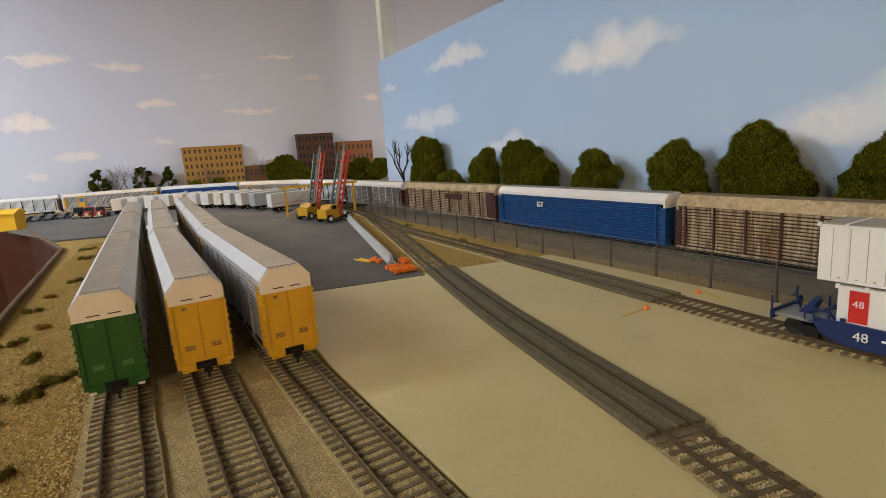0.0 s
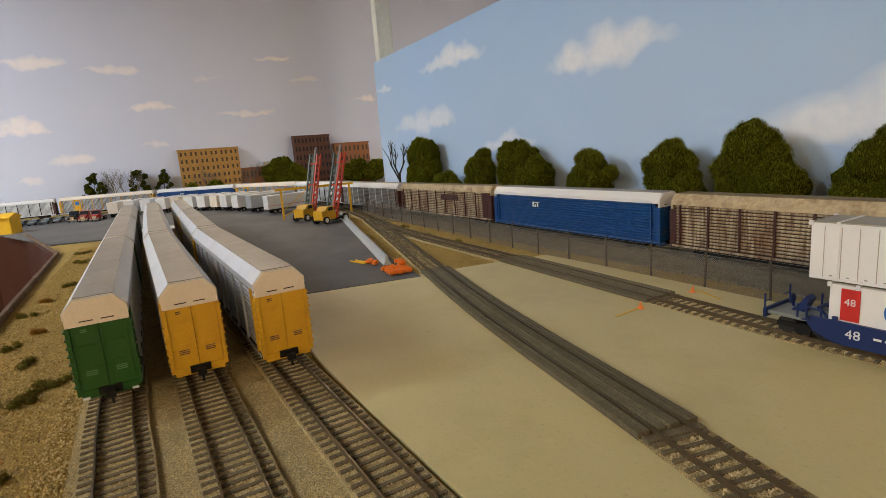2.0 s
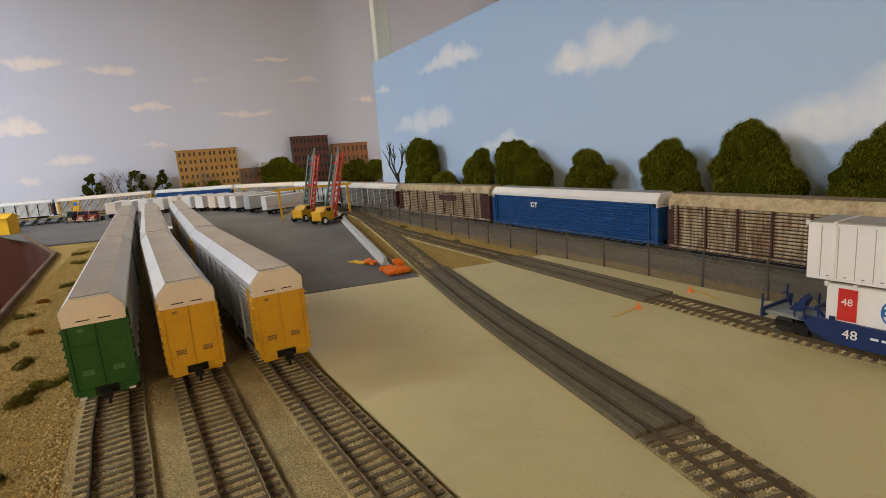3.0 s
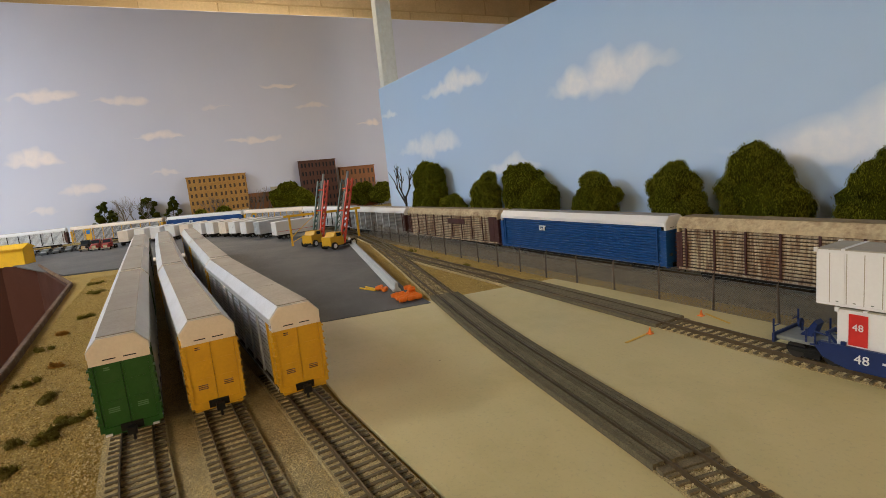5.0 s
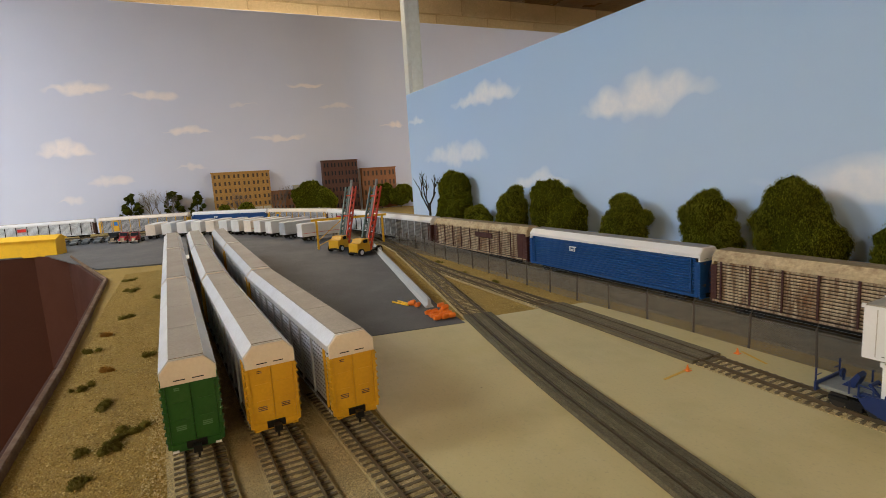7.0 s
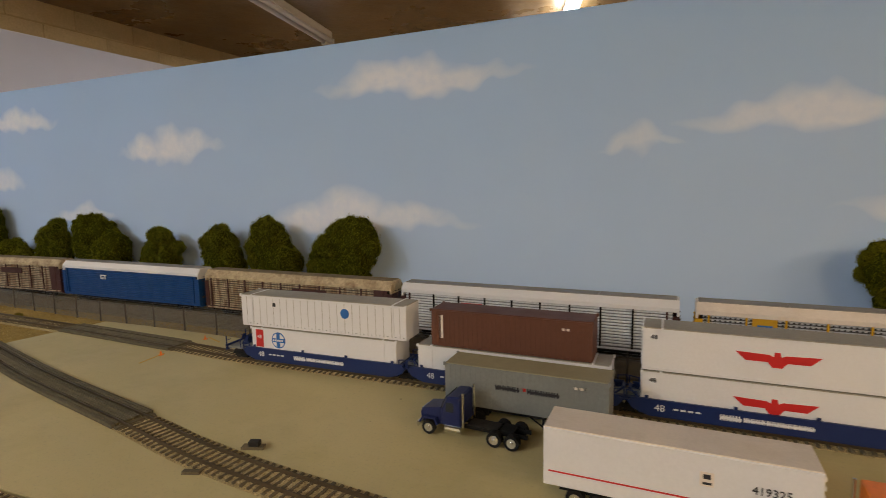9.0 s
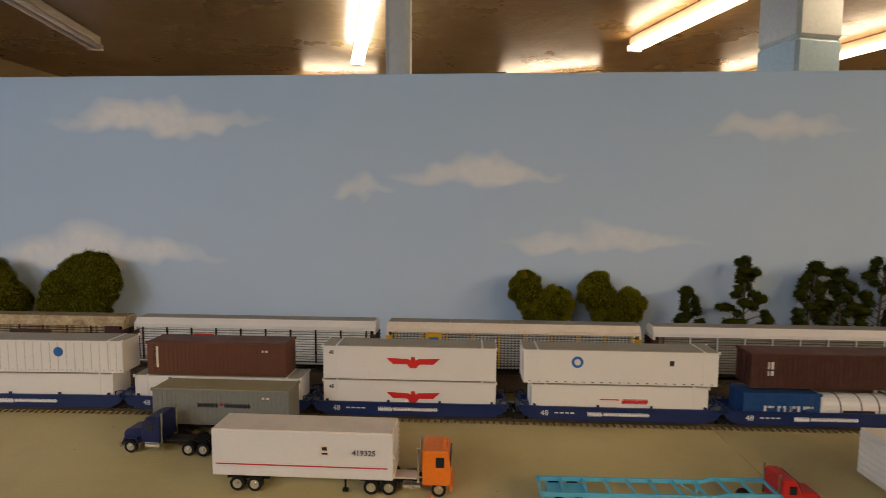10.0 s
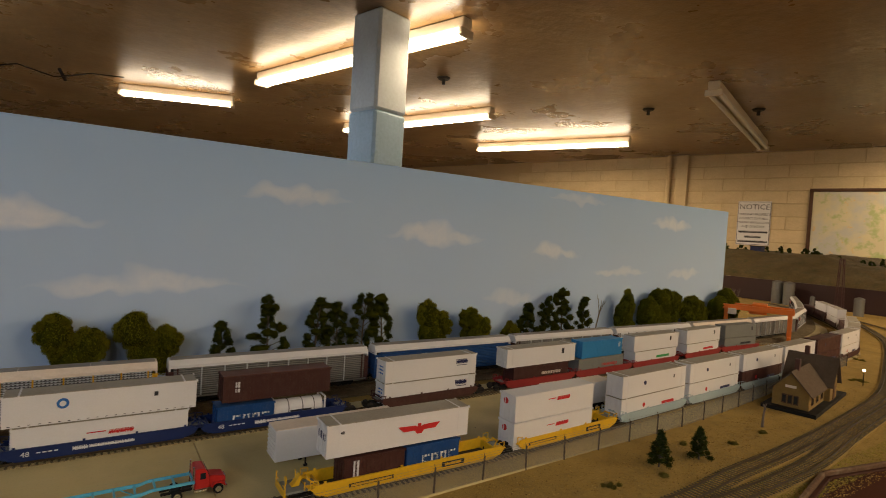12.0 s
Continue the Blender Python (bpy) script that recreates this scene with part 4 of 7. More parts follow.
def well_car(label, m_body, m, pitch=WELL_L, trucks=(-1,)):
    """One unit of a well car: deep side sills, a floor, sloped end platforms with guide posts, and its bogie."""
    c = thing("well_car", label, "well car", "intermodal well cars", m=m)
    L = pitch / 2
    I = L - 0.014
    for s in (-1, 1):
        bm = bmesh.new()
        y0, y1 = sorted((s * 0.0150, s * 0.0170))
        prism(bm, [(-I - 0.010, 0.0125), (-I - 0.006, 0.0155), (I + 0.006, 0.0155), (I + 0.010, 0.0125), (I + 0.006, 0.0075), (I - 0.006, 0.0032), (-I + 0.006, 0.0032), (-I - 0.006, 0.0075)], "y", y0, y1)
        bx(bm, -I - 0.008, I + 0.008, min(y0, y0 + s * 0.0), y1 + 0.0, 0.0155, 0.0163)
        part("side_sill", bm, m_body, c)
        for x in (-I + 0.004, -0.02, 0.03, I - 0.004):
            part("guide_lug", box(x - 0.0012, x + 0.0012, min(s * 0.0150, s * 0.0163), max(s * 0.0150, s * 0.0163), 0.0160, 0.0185), m_body, c)
    part("well_floor", box(-I, I, -0.0150, 0.0150, 0.0030, 0.0040), m_dark, c)
    for d in (-1, 1):
        bm = bmesh.new()
        x0, x1 = sorted((d * (I + 0.001), d * (L - 0.001)))
        prism(bm, [(x0, 0.0112), (x1, 0.0112), (x1, 0.0132), (x0, 0.0132)], "y", -0.0105, 0.0105)
        bx(bm, x0, x1, -0.0165, -0.0150, 0.0128, 0.0136)
        bx(bm, x0, x1, 0.0150, 0.0165, 0.0128, 0.0136)
        bx(bm, d * I - 0.001, d * I + 0.001, -0.0150, 0.0150, 0.0040, 0.0138)
        part("end_platform", bm, m_body, c)
        bm = bmesh.new()
        for y in (-0.008, 0.008):
            beam(bm, (d * (I + 0.002), y, 0.0130), (d * (L - 0.004), y * 0.4, 0.0185), 0.0012)
        rod(bm, (d * (L - 0.005), -0.005, 0.0182), (d * (L - 0.005), 0.005, 0.0182), 0.0012, seg=8)
        part("hand_brake_gear", bm, m_body, c)
        xr = d * (L - 0.0035)
        for y in (-0.0158, 0.0158):
            bm = bmesh.new()
            rod(bm, (xr, y, 0.0130), (xr, y, 0.0215), 0.0006, seg=5)
            rod(bm, (d * (I + 0.003), y, 0.0130), (d * (I + 0.003), y, 0.0205), 0.0006, seg=5)
            rod(bm, (xr, y, 0.0212), (d * (I + 0.003), y, 0.0202), 0.0005, seg=5)
            part("hand_rail", bm, m_body, c)
        part("walkway", box(min(d * (I + 0.002), d * (L - 0.002)), max(d * (I + 0.002), d * (L - 0.002)), -0.0060, 0.0060, 0.0133, 0.0139), m_contgrey, c)
    for d in trucks:
        truck_part(c, d * L)
    for d in (-1, 1):
        if d in trucks and len(trucks) > 1:
            part("coupler", coupler_bm(d * (L + 0.008), d), m_black, c)
    return c


def stack_at(path, x, z, dx=0.0):
    s = s_of_x(path, x)
    px_, py_, a = at(path, s)
    if abs(a) > math.pi / 2:
        a -= math.copysign(math.pi, a)
    return pose(px_, py_, RAIL_Z + z, 0, 0, math.degrees(a))


LO, HI = 0.0045, 0.0045 + CON_H + 0.0009


def block_letters(c, x0, x1, z0, z1):
    """Four heavy white open blocks, a row of bold shapes."""
    W = CON_W / 2
    n = 4
    w = (x1 - x0) / n
    for k in range(n):
        a, b = x0 + k * w + 0.12 * w, x0 + (k + 1) * w - 0.12 * w
        bm = bmesh.new()
        bx(bm, a, b, -W - 0.0003, -W + 0.0002, z1 - 0.0022, z1)
        bx(bm, a, a + 0.0024, -W - 0.0003, -W + 0.0002, z0, z1 - 0.0022)
        if k in (1, 2):
            bx(bm, b - 0.0024, b, -W - 0.0003, -W + 0.0002, z0, z1 - 0.0022)
        if k in (0, 2):
            bx(bm, a + 0.0024, b - 0.0024, -W - 0.0003, -W + 0.0002, z0, z0 + 0.0022)
        part("printed_block", bm, m_white, c)


def script_bars(c, x0, x1, z):
    """Slanting red strokes."""
    stroke_row(c, x0, x1, z - 0.0018, z + 0.0030, -CON_W / 2 - 0.0002, m_inkred, 15, slant=0.35)


def stroke_row(parent, x0, x1, z0, z1, y, material, n, name="printed_line", slant=0.0):
    """A line of print that cannot be lettered: one plain bar with ragged upper and lower edges."""
    rnd_ = random.Random(int(abs(x0 * 9e4)) + n)
    bm = bmesh.new()
    step = (x1 - x0) / n
    hgt = z1 - z0
    top, low = [], []
    for k in range(n):
        x = x0 + k * step
        e = x + step * (0.62 if k % 2 else 0.45)
        notch = z1 - hgt * rnd_.uniform(0.25, 0.45)
        foot = z0 + hgt * rnd_.uniform(0.10, 0.30)
        top += [(x, z1), (e, z1), (e, notch), (x + step, notch)]
        low += [(x + 0.1 * step, z0), (e + 0.1 * step, z0), (e + 0.1 * step, foot), (x + step, foot)]
    pts = [(x + slant * (z - z0), z) for x, z in low[:-1] + [(x1, z0 + 0.2 * hgt), (x1, z1 - 0.3 * hgt)] + top[-2::-1]]
    prism(bm, pts, "y", y - 0.0002, y + 0.0002)
    return part(name, bm, material, parent)


# intermodal train nearest the partition: unit centre, car paint
FRONT_CARS = [(-0.402, m_navy, "dark blue well car unit with white lettering"), (-0.203, m_navy, "dark blue well car unit with white lettering"),
              (-0.012, m_navy, "dark blue well car unit with white lettering"), (0.180, m_navy, "dark blue well car unit with white lettering"),
              (0.378, m_navy, "dark blue well car unit with white lettering"), (0.615, m_maroon, "maroon well car unit"),
              (0.853, m_redcar, "red well car unit"), (1.035, m_redcar, "red well car unit"), (1.222, m_redcar, "red well car unit"),
              (1.430, m_redcar, "red well car unit"), (1.62, m_redcar, "red well car unit")]
def free_end(w, e, paint):
    """The outer end of a car set, reaching out over its bogie: deck, sill, rails, brake stand."""
    part("end_deck", box(e - 0.020, e + 0.002, -0.0130, 0.0130, 0.0108, 0.0132, 0.0003), m_contgrey, w, "grey walkway deck")
    part("end_sill", box(e - 0.0215, e - 0.0200, -0.0155, 0.0155, 0.0088, 0.0150, 0.0003), paint, w)
    for y in (-0.0145, 0.0145):
        bm = bmesh.new()
        rod(bm, (e - 0.0208, y, 0.0150), (e - 0.0208, y, 0.0240), 0.0006, seg=6)
        rod(bm, (e - 0.0020, y, 0.0132), (e - 0.0020, y, 0.0215), 0.0006, seg=6)
        rod(bm, (e - 0.0208, y, 0.0190), (e - 0.0208, y * 0.55, 0.0190), 0.0004, seg=5)
        part("hand_rail", bm, paint, w)
    bm = bmesh.new()
    prism(bm, [(e - 0.011, 0.0132), (e - 0.004, 0.0132), (e - 0.001, 0.0215), (e - 0.003, 0.0235), (e - 0.006, 0.0185)], "y", -0.0035, 0.0045)
    rod(bm, (e - 0.0150, 0.0050, 0.0180), (e - 0.0140, 0.0050, 0.0180), 0.0032, seg=12)
    rod(bm, (e - 0.0138, 0.0050, 0.0130), (e - 0.0138, 0.0050, 0.0185), 0.0008, seg=6)
    part("hand_brake_stand", bm, paint, w)


for k, (x, paint, label) in enumerate(FRONT_CARS):
    ends = (-1, 1) if k in (0, 5) else ((-1,) if k > 5 else (1,))
    w = well_car(label, paint, stack_at(P_5, x, 0), 0.196 if k < 5 else 0.188, ends)
    if k == 0:
        free_end(w, -0.098, paint)
    if paint is m_navy:
        stroke_row(w, -0.030, -0.016, 0.0078, 0.0122, -0.0171, m_white, 7)
        stroke_row(w, -0.015, 0.028, 0.0084, 0.0118, -0.0171, m_white, 27)
        words("48", 0.0075, m_white, w, pose(-0.0705, -0.0172, 0.0100), label="white unit number lettering")
        for j in range(4):
            part("printed_bar", box(-0.061 + j * 0.005, -0.0575 + j * 0.005, -0.0173, -0.0169, 0.0100, 0.0112), m_white, w)

c = container("white container with round blue emblem, on top of another", 0.190, m_white, m_greyroof, stack_at(P_5, -0.402, HI))
disc(c, 0.030, 0.021, 0.0048, m_inkblue)
decal(c, -0.055, -0.0515, 0.022, 0.026, m_ink)
for k in range(22):
    x = -0.088 + k * 0.0084
    decal(c, x - 0.0002, x + 0.0002, 0.0017, 0.0305, m_greyroof, name="panel_seam", proud=0.00008)
    decal(c, x + 0.0032, x + 0.0046, 0.0024, 0.0030, m_contgrey, name="lashing_slot", proud=0.0001)
c = container("white container with red tag and blue cross emblem", 0.168, m_white, m_greyroof, stack_at(P_5, -0.402, LO))
decal(c, -0.0780, -0.0690, 0.0125, 0.0305, m_red, name="tag", proud=0.0006)
words("48", 0.0056, m_white, c, pose(-0.0735, -CON_W / 2 - 0.0007, 0.023))
disc(c, -0.050, 0.021, 0.0084, m_inkblue)
disc(c, -0.050, 0.021, 0.0074, m_white, proud=0.0005, name="emblem_core")
decal(c, -0.0520, -0.0480, 0.0136, 0.0284, m_inkblue, name="emblem_bar", proud=0.0007)
decal(c, -0.0574, -0.0426, 0.0190, 0.0230, m_inkblue, name="emblem_bar", proud=0.0008)
for k in range(5):
    decal(c, -0.0563 + k * 0.0026, -0.0545 + k * 0.0026, 0.0201, 0.0219, m_white, name="printed_bar", proud=0.0010)

c = container("oxide brown container on top of a white one", 0.140, m_oxide, m_oxide, stack_at(P_5, -0.208, HI))
decal(c, -0.0625, -0.0585, 0.007, 0.028, m_cream, name="printed_bar")
decal(c, 0.046, 0.052, 0.024, 0.026, m_cream, name="printed_bar")
c = container("white container with dark blue lettering bar", 0.168, m_white, m_greyroof, stack_at(P_5, -0.203, LO))
stroke_row(c, 0.035, 0.061, 0.0175, 0.0262, -CON_W / 2 - 0.0002, m_truckblue, 9)
stroke_row(c, 0.038, 0.060, 0.0150, 0.0160, -CON_W / 2 - 0.0002, m_truckblue, 20)

for z in (LO, HI):
    c = container("white container with red spread-wing emblem", 0.168, m_white, m_greyroof, stack_at(P_5, -0.012, z))
    eagle(c, 0.004, 0.0175)
    words("48", 0.005, m_ink, c, pose(-0.076, -CON_W / 2 - 0.0004, 0.026))

c = container("white container with round blue emblem and grey roof", 0.182, m_white, m_greyroof, stack_at(P_5, 0.180, HI))
disc(c, -0.040, 0.021, 0.0056, m_inkblue)
disc(c, -0.040, 0.021, 0.0030, m_white, proud=0.0006, name="emblem_core")
decal(c, 0.046, 0.050, 0.019, 0.024, m_ink, name="printed_bar")
for x in np.arange(-0.085, 0.086, 0.0085):
    decal(c, x - 0.0012, x + 0.0012, 0.0015, 0.0021, m_ink, name="printed_bar")
c = container("white container with red script lettering", 0.166, m_white, m_greyroof, stack_at(P_5, 0.180, LO))
script_bars(c, 0.002, 0.026, 0.0170)
decal(c, -0.018, 0.000, 0.0185, 0.0196, m_inkred, name="printed_bar")

c = container("dark brown container with white end lettering", 0.140, m_maroon, m_oxide, stack_at(P_5, 0.372, HI))
decal(c, -0.055, -0.0495, 0.0120, 0.0165, m_white, name="printed_bar")
decal(c, -0.055, -0.0495, 0.0180, 0.0250, m_white, name="printed_bar")
c = container("short blue container with white block lettering", 0.070, m_blue, m_blue, stack_at(P_5, 0.337, LO), h=0.029)
block_letters(c, -0.018, 0.030, 0.0075, 0.0170)
t = thing("tank_container", "white tank container in an open frame", "tank container", m=stack_at(P_5, 0.410, LO))
bm = bmesh.new()
rod(bm, (-0.032, 0, 0.0135), (0.032, 0, 0.0135), 0.0120, seg=20)
part("tank", bm, m_white, t, smooth=False)
for x in (-0.034, 0.034):
    bm = bmesh.new()
    for y in (-0.0135, 0.0135):
        bx(bm, x - 0.001, x + 0.001, y - 0.001, y + 0.001, 0.0, 0.028)
    bx(bm, x - 0.001, x + 0.001, -0.0135, 0.0135, 0.0265, 0.028)
    bx(bm, x - 0.001, x + 0.001, -0.0135, 0.0135, 0.0, 0.0015)
    part("end_frame", bm, m_white, t)
for x in (-0.015, 0.004, 0.020):
    bm = bmesh.new()
    rod(bm, (x - 0.0005, 0, 0.0135), (x + 0.0005, 0, 0.0135), 0.0123, seg=20)
    part("band", bm, m_ink, t)
part("printed_bar", box(-0.013, 0.016, -0.0124, -0.0116, 0.0095, 0.0130), m_ink, t)

for z in (LO, HI):
    c = container("white container with dark blue lettering bar at its end", 0.170, m_white, m_greyroof, stack_at(P_5, 0.615, z))
    stroke_row(c, 0.044, 0.067, 0.0185, 0.0258, -CON_W / 2 - 0.0002, m_truckblue, 9)
    stroke_row(c, 0.046, 0.066, 0.0155, 0.0166, -CON_W / 2 - 0.0002, m_truckblue, 20)
    for zz in (0.012, 0.017, 0.022):
        part("printed_bar", box(-0.0856, -0.0850, -0.009, 0.006, zz, zz + 0.002), m_inkblue, c)

FAR = [(0.853, HI, 0.175, m_white, "white container over a brown one", m_ink), (0.853, LO, 0.140, m_maroon, "dark brown container in a red well car", m_cream),
       (1.030, HI, 0.125, m_skyblue, "sky blue container with white lettering", m_white), (1.030, LO, 0.140, m_contgrey, "grey container in a red well car", m_red),
       (1.222, HI, 0.172, m_white, "white container with small dark emblem", m_ink), (1.222, LO, 0.160, m_white, "white container with green lettering bar", m_inkgreen),
       (1.430, HI, 0.168, m_white, "white container with small dark emblem", m_ink), (1.430, LO, 0.160, m_white, "white container with red lettering bar", m_inkred),
       (1.615, HI, 0.150, m_contgrey, "grey container in a red well car", m_ink), (1.615, LO, 0.150, m_contgrey, "grey container in a red well car", m_ink)]
for x, z, L, paint, label, ink in FAR:
    c = container(label, L, paint, m_greyroof if paint is m_white else paint, stack_at(P_5, x, z))
    decal(c, 0.0, 0.05, 0.015, 0.020, ink, name="printed_bar") if z == LO else decal(c, 0.05, 0.056, 0.016, 0.026, ink, name="printed_bar")

# intermodal train nearest the aisle
NEAR_CARS = [(0.468, m_wellyellow, "bright yellow well car with dark name plate"), (0.703, m_wellyellow, "bright yellow well car with dark name plate"),
             (0.905, m_wellgrey, "pale blue grey well car unit"), (1.100, m_wellgrey, "pale blue grey well car unit"), (1.290, m_wellgrey, "pale blue grey well car unit"), (1.480, m_wellgrey, "pale blue grey well car unit"), (1.672, m_maroon, "maroon well car unit"), (1.862, m_maroon, "maroon well car unit")]
for k, (x, paint, label) in enumerate(NEAR_CARS):
    w = well_car(label, paint, stack_at(P_4, x, 0), 0.245 if k == 0 else (0.205 if k == 1 else 0.192), (-1, 1) if k < 2 else (-1,))
    if k < 2:
        if k == 0:
            free_end(w, -0.1225, paint)
        plate = part("name_plate", box(-0.080, -0.030, -0.0173, -0.0169, 0.0075, 0.0112), m_ink, w)
        stroke_row(plate, -0.078, -0.032, 0.0080, 0.0106, -0.0173, m_wellyellow, 26)
        plate = part("name_plate", box(0.030, 0.060, -0.0173, -0.0169, 0.0070, 0.0125), m_ink, w)
        stroke_row(plate, 0.034, 0.056, 0.0082, 0.0114, -0.0173, m_wellyellow, 9)
c = container("white container with red spread-wing emblem over short ones", 0.168, m_white, m_greyroof, stack_at(P_4, 0.448, HI))
eagle(c, 0.020, 0.0165)
for y in (-0.0075, 0.0, 0.0075):
    part("printed_bar", box(-0.0846, -0.0838, y - 0.0026, y + 0.0026, 0.0165, 0.0235), m_truckblue, c)
words("48", 0.0045, m_ink, c, pose(-0.068, -CON_W / 2 - 0.0004, 0.024))
c = container("short dark brown container", 0.068, m_maroon, m_maroon, stack_at(P_4, 0.415, LO), h=0.031)
decal(c, -0.024, -0.018, 0.010, 0.027, m_white, name="printed_bar")
c = container("short blue container with white block lettering", 0.068, m_blue, m_blue, stack_at(P_4, 0.486, LO), h=0.031)
block_letters(c, -0.016, 0.030, 0.0100, 0.0195)
for z in (LO, HI):
    c = container("white container with a red disc and red script", 0.148, m_white, m_white, stack_at(P_4, 0.680, z))
    script_bars(c, 0.000, 0.024, 0.0210)
    decal(c, -0.016, -0.002, 0.0220, 0.0230, m_inkred, name="printed_bar")
    bm = bmesh.new()
    rod(bm, (-0.0746, 0.003, 0.024), (-0.0738, 0.003, 0.024), 0.004, seg=16)
    part("emblem", bm, m_inkred, c)
for x, up, dn, in ((0.905, m_white, m_white), (1.100, m_white, m_white), (1.290, m_white, m_maroon), (1.480, m_white, m_white), (1.672, m_maroon, m_maroon), (1.862, m_white, m_white)):
    for z, paint in ((LO, dn), (HI, up)):
        c = container("white container on a pale grey well car" if paint is m_white else "dark red container on a pale grey well car", 0.176, paint, m_greyroof if paint is m_white else paint, stack_at(P_4, x, z))
        disc(c, -0.030, 0.018, 0.0034, m_truckblue if z == HI else m_inkred)
        decal(c, 0.020, 0.055, 0.012, 0.0165, m_inkred if x < 1 else m_truckblue, name="printed_bar") if z == LO else decal(c, 0.050, 0.053, 0.017, 0.022, m_ink, name="printed_bar")


# ---- trees ----
def ico(sub):
    bm = bmesh.new()
    bmesh.ops.create_icosphere(bm, subdivisions=sub, radius=1.0)
    v = np.array([x.co[:] for x in bm.verts])
    f = [[q.index for q in p.verts] for p in bm.faces]
    bm.free()
    return v, np.array(f)


ICO_V, ICO_F = ico(3)
ICO2_V, ICO2_F = ico(2)


def foliage_mesh(lobes, rng, material, leaf=0.0014, leaves=40000, rough=0.30, back=None, fine=True, fluff=0.0030, core=None, droop=0.0):
    """Ragged clumps (x, y, z, rx, ry, rz) under a coat of small leaf flakes, as one mesh."""
    V, F, N, off = [], [], [], 0
    tv, tf = (ICO_V, ICO_F) if fine else (ICO2_V, ICO2_F)
    for (x, y, z, rx, ry, rz) in lobes:
        p = tv * np.array([rx, ry, rz]) + np.array([x, y, z])
        k = np.array([1 + rough * noise.noise(Vector(q) * 110) + 0.6 * rough * noise.noise(Vector(q) * 380) for q in p])
        p = (p - np.array([x, y, z])) * k[:, None] + np.array([x, y, z])
        V.append(p)
        F += (tf + off).tolist()
        N.append(tv)
        off += len(p)
    P, Q = np.concatenate(V), np.concatenate(N)
    tri = np.array(F)[rng.integers(0, len(F), leaves)]
    wt = rng.dirichlet((1, 1, 1), leaves)
    c = (P[tri] * wt[..., None]).sum(1) + Q[tri[:, 0]] * (rng.uniform(0, 1, (leaves, 1)) ** 2 * fluff - 0.0002)
    a = rng.normal(size=(leaves, 3)) + np.array([0, 0, -droop])
    a /= np.linalg.norm(a, axis=1)[:, None]
    b = np.cross(a, rng.normal(size=(leaves, 3)))
    b /= np.linalg.norm(b, axis=1)[:, None]
    s = leaf * rng.uniform(0.5, 1.2, (leaves, 1))
    slim = 1.0 / (1.0 + droop)
    flake = np.stack([c - a * s - b * s * 0.4 * slim, c + a * s, c + b * s * slim], 1).reshape(-1, 3)
    cores = len(F)
    F += (np.arange(leaves * 3).reshape(-1, 3) + off).tolist()
    P = np.concatenate([P, flake])
    if back is not None:
        P[:, 1] = np.minimum(P[:, 1], back)
    me = bpy.data.meshes.new("foliage")
    me.from_pydata(P.tolist(), [], F)
    me.materials.append(material)
    me.materials.append(core or m_leafcore_shade)
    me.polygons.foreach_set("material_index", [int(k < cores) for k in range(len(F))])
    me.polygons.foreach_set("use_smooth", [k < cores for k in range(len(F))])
    return me


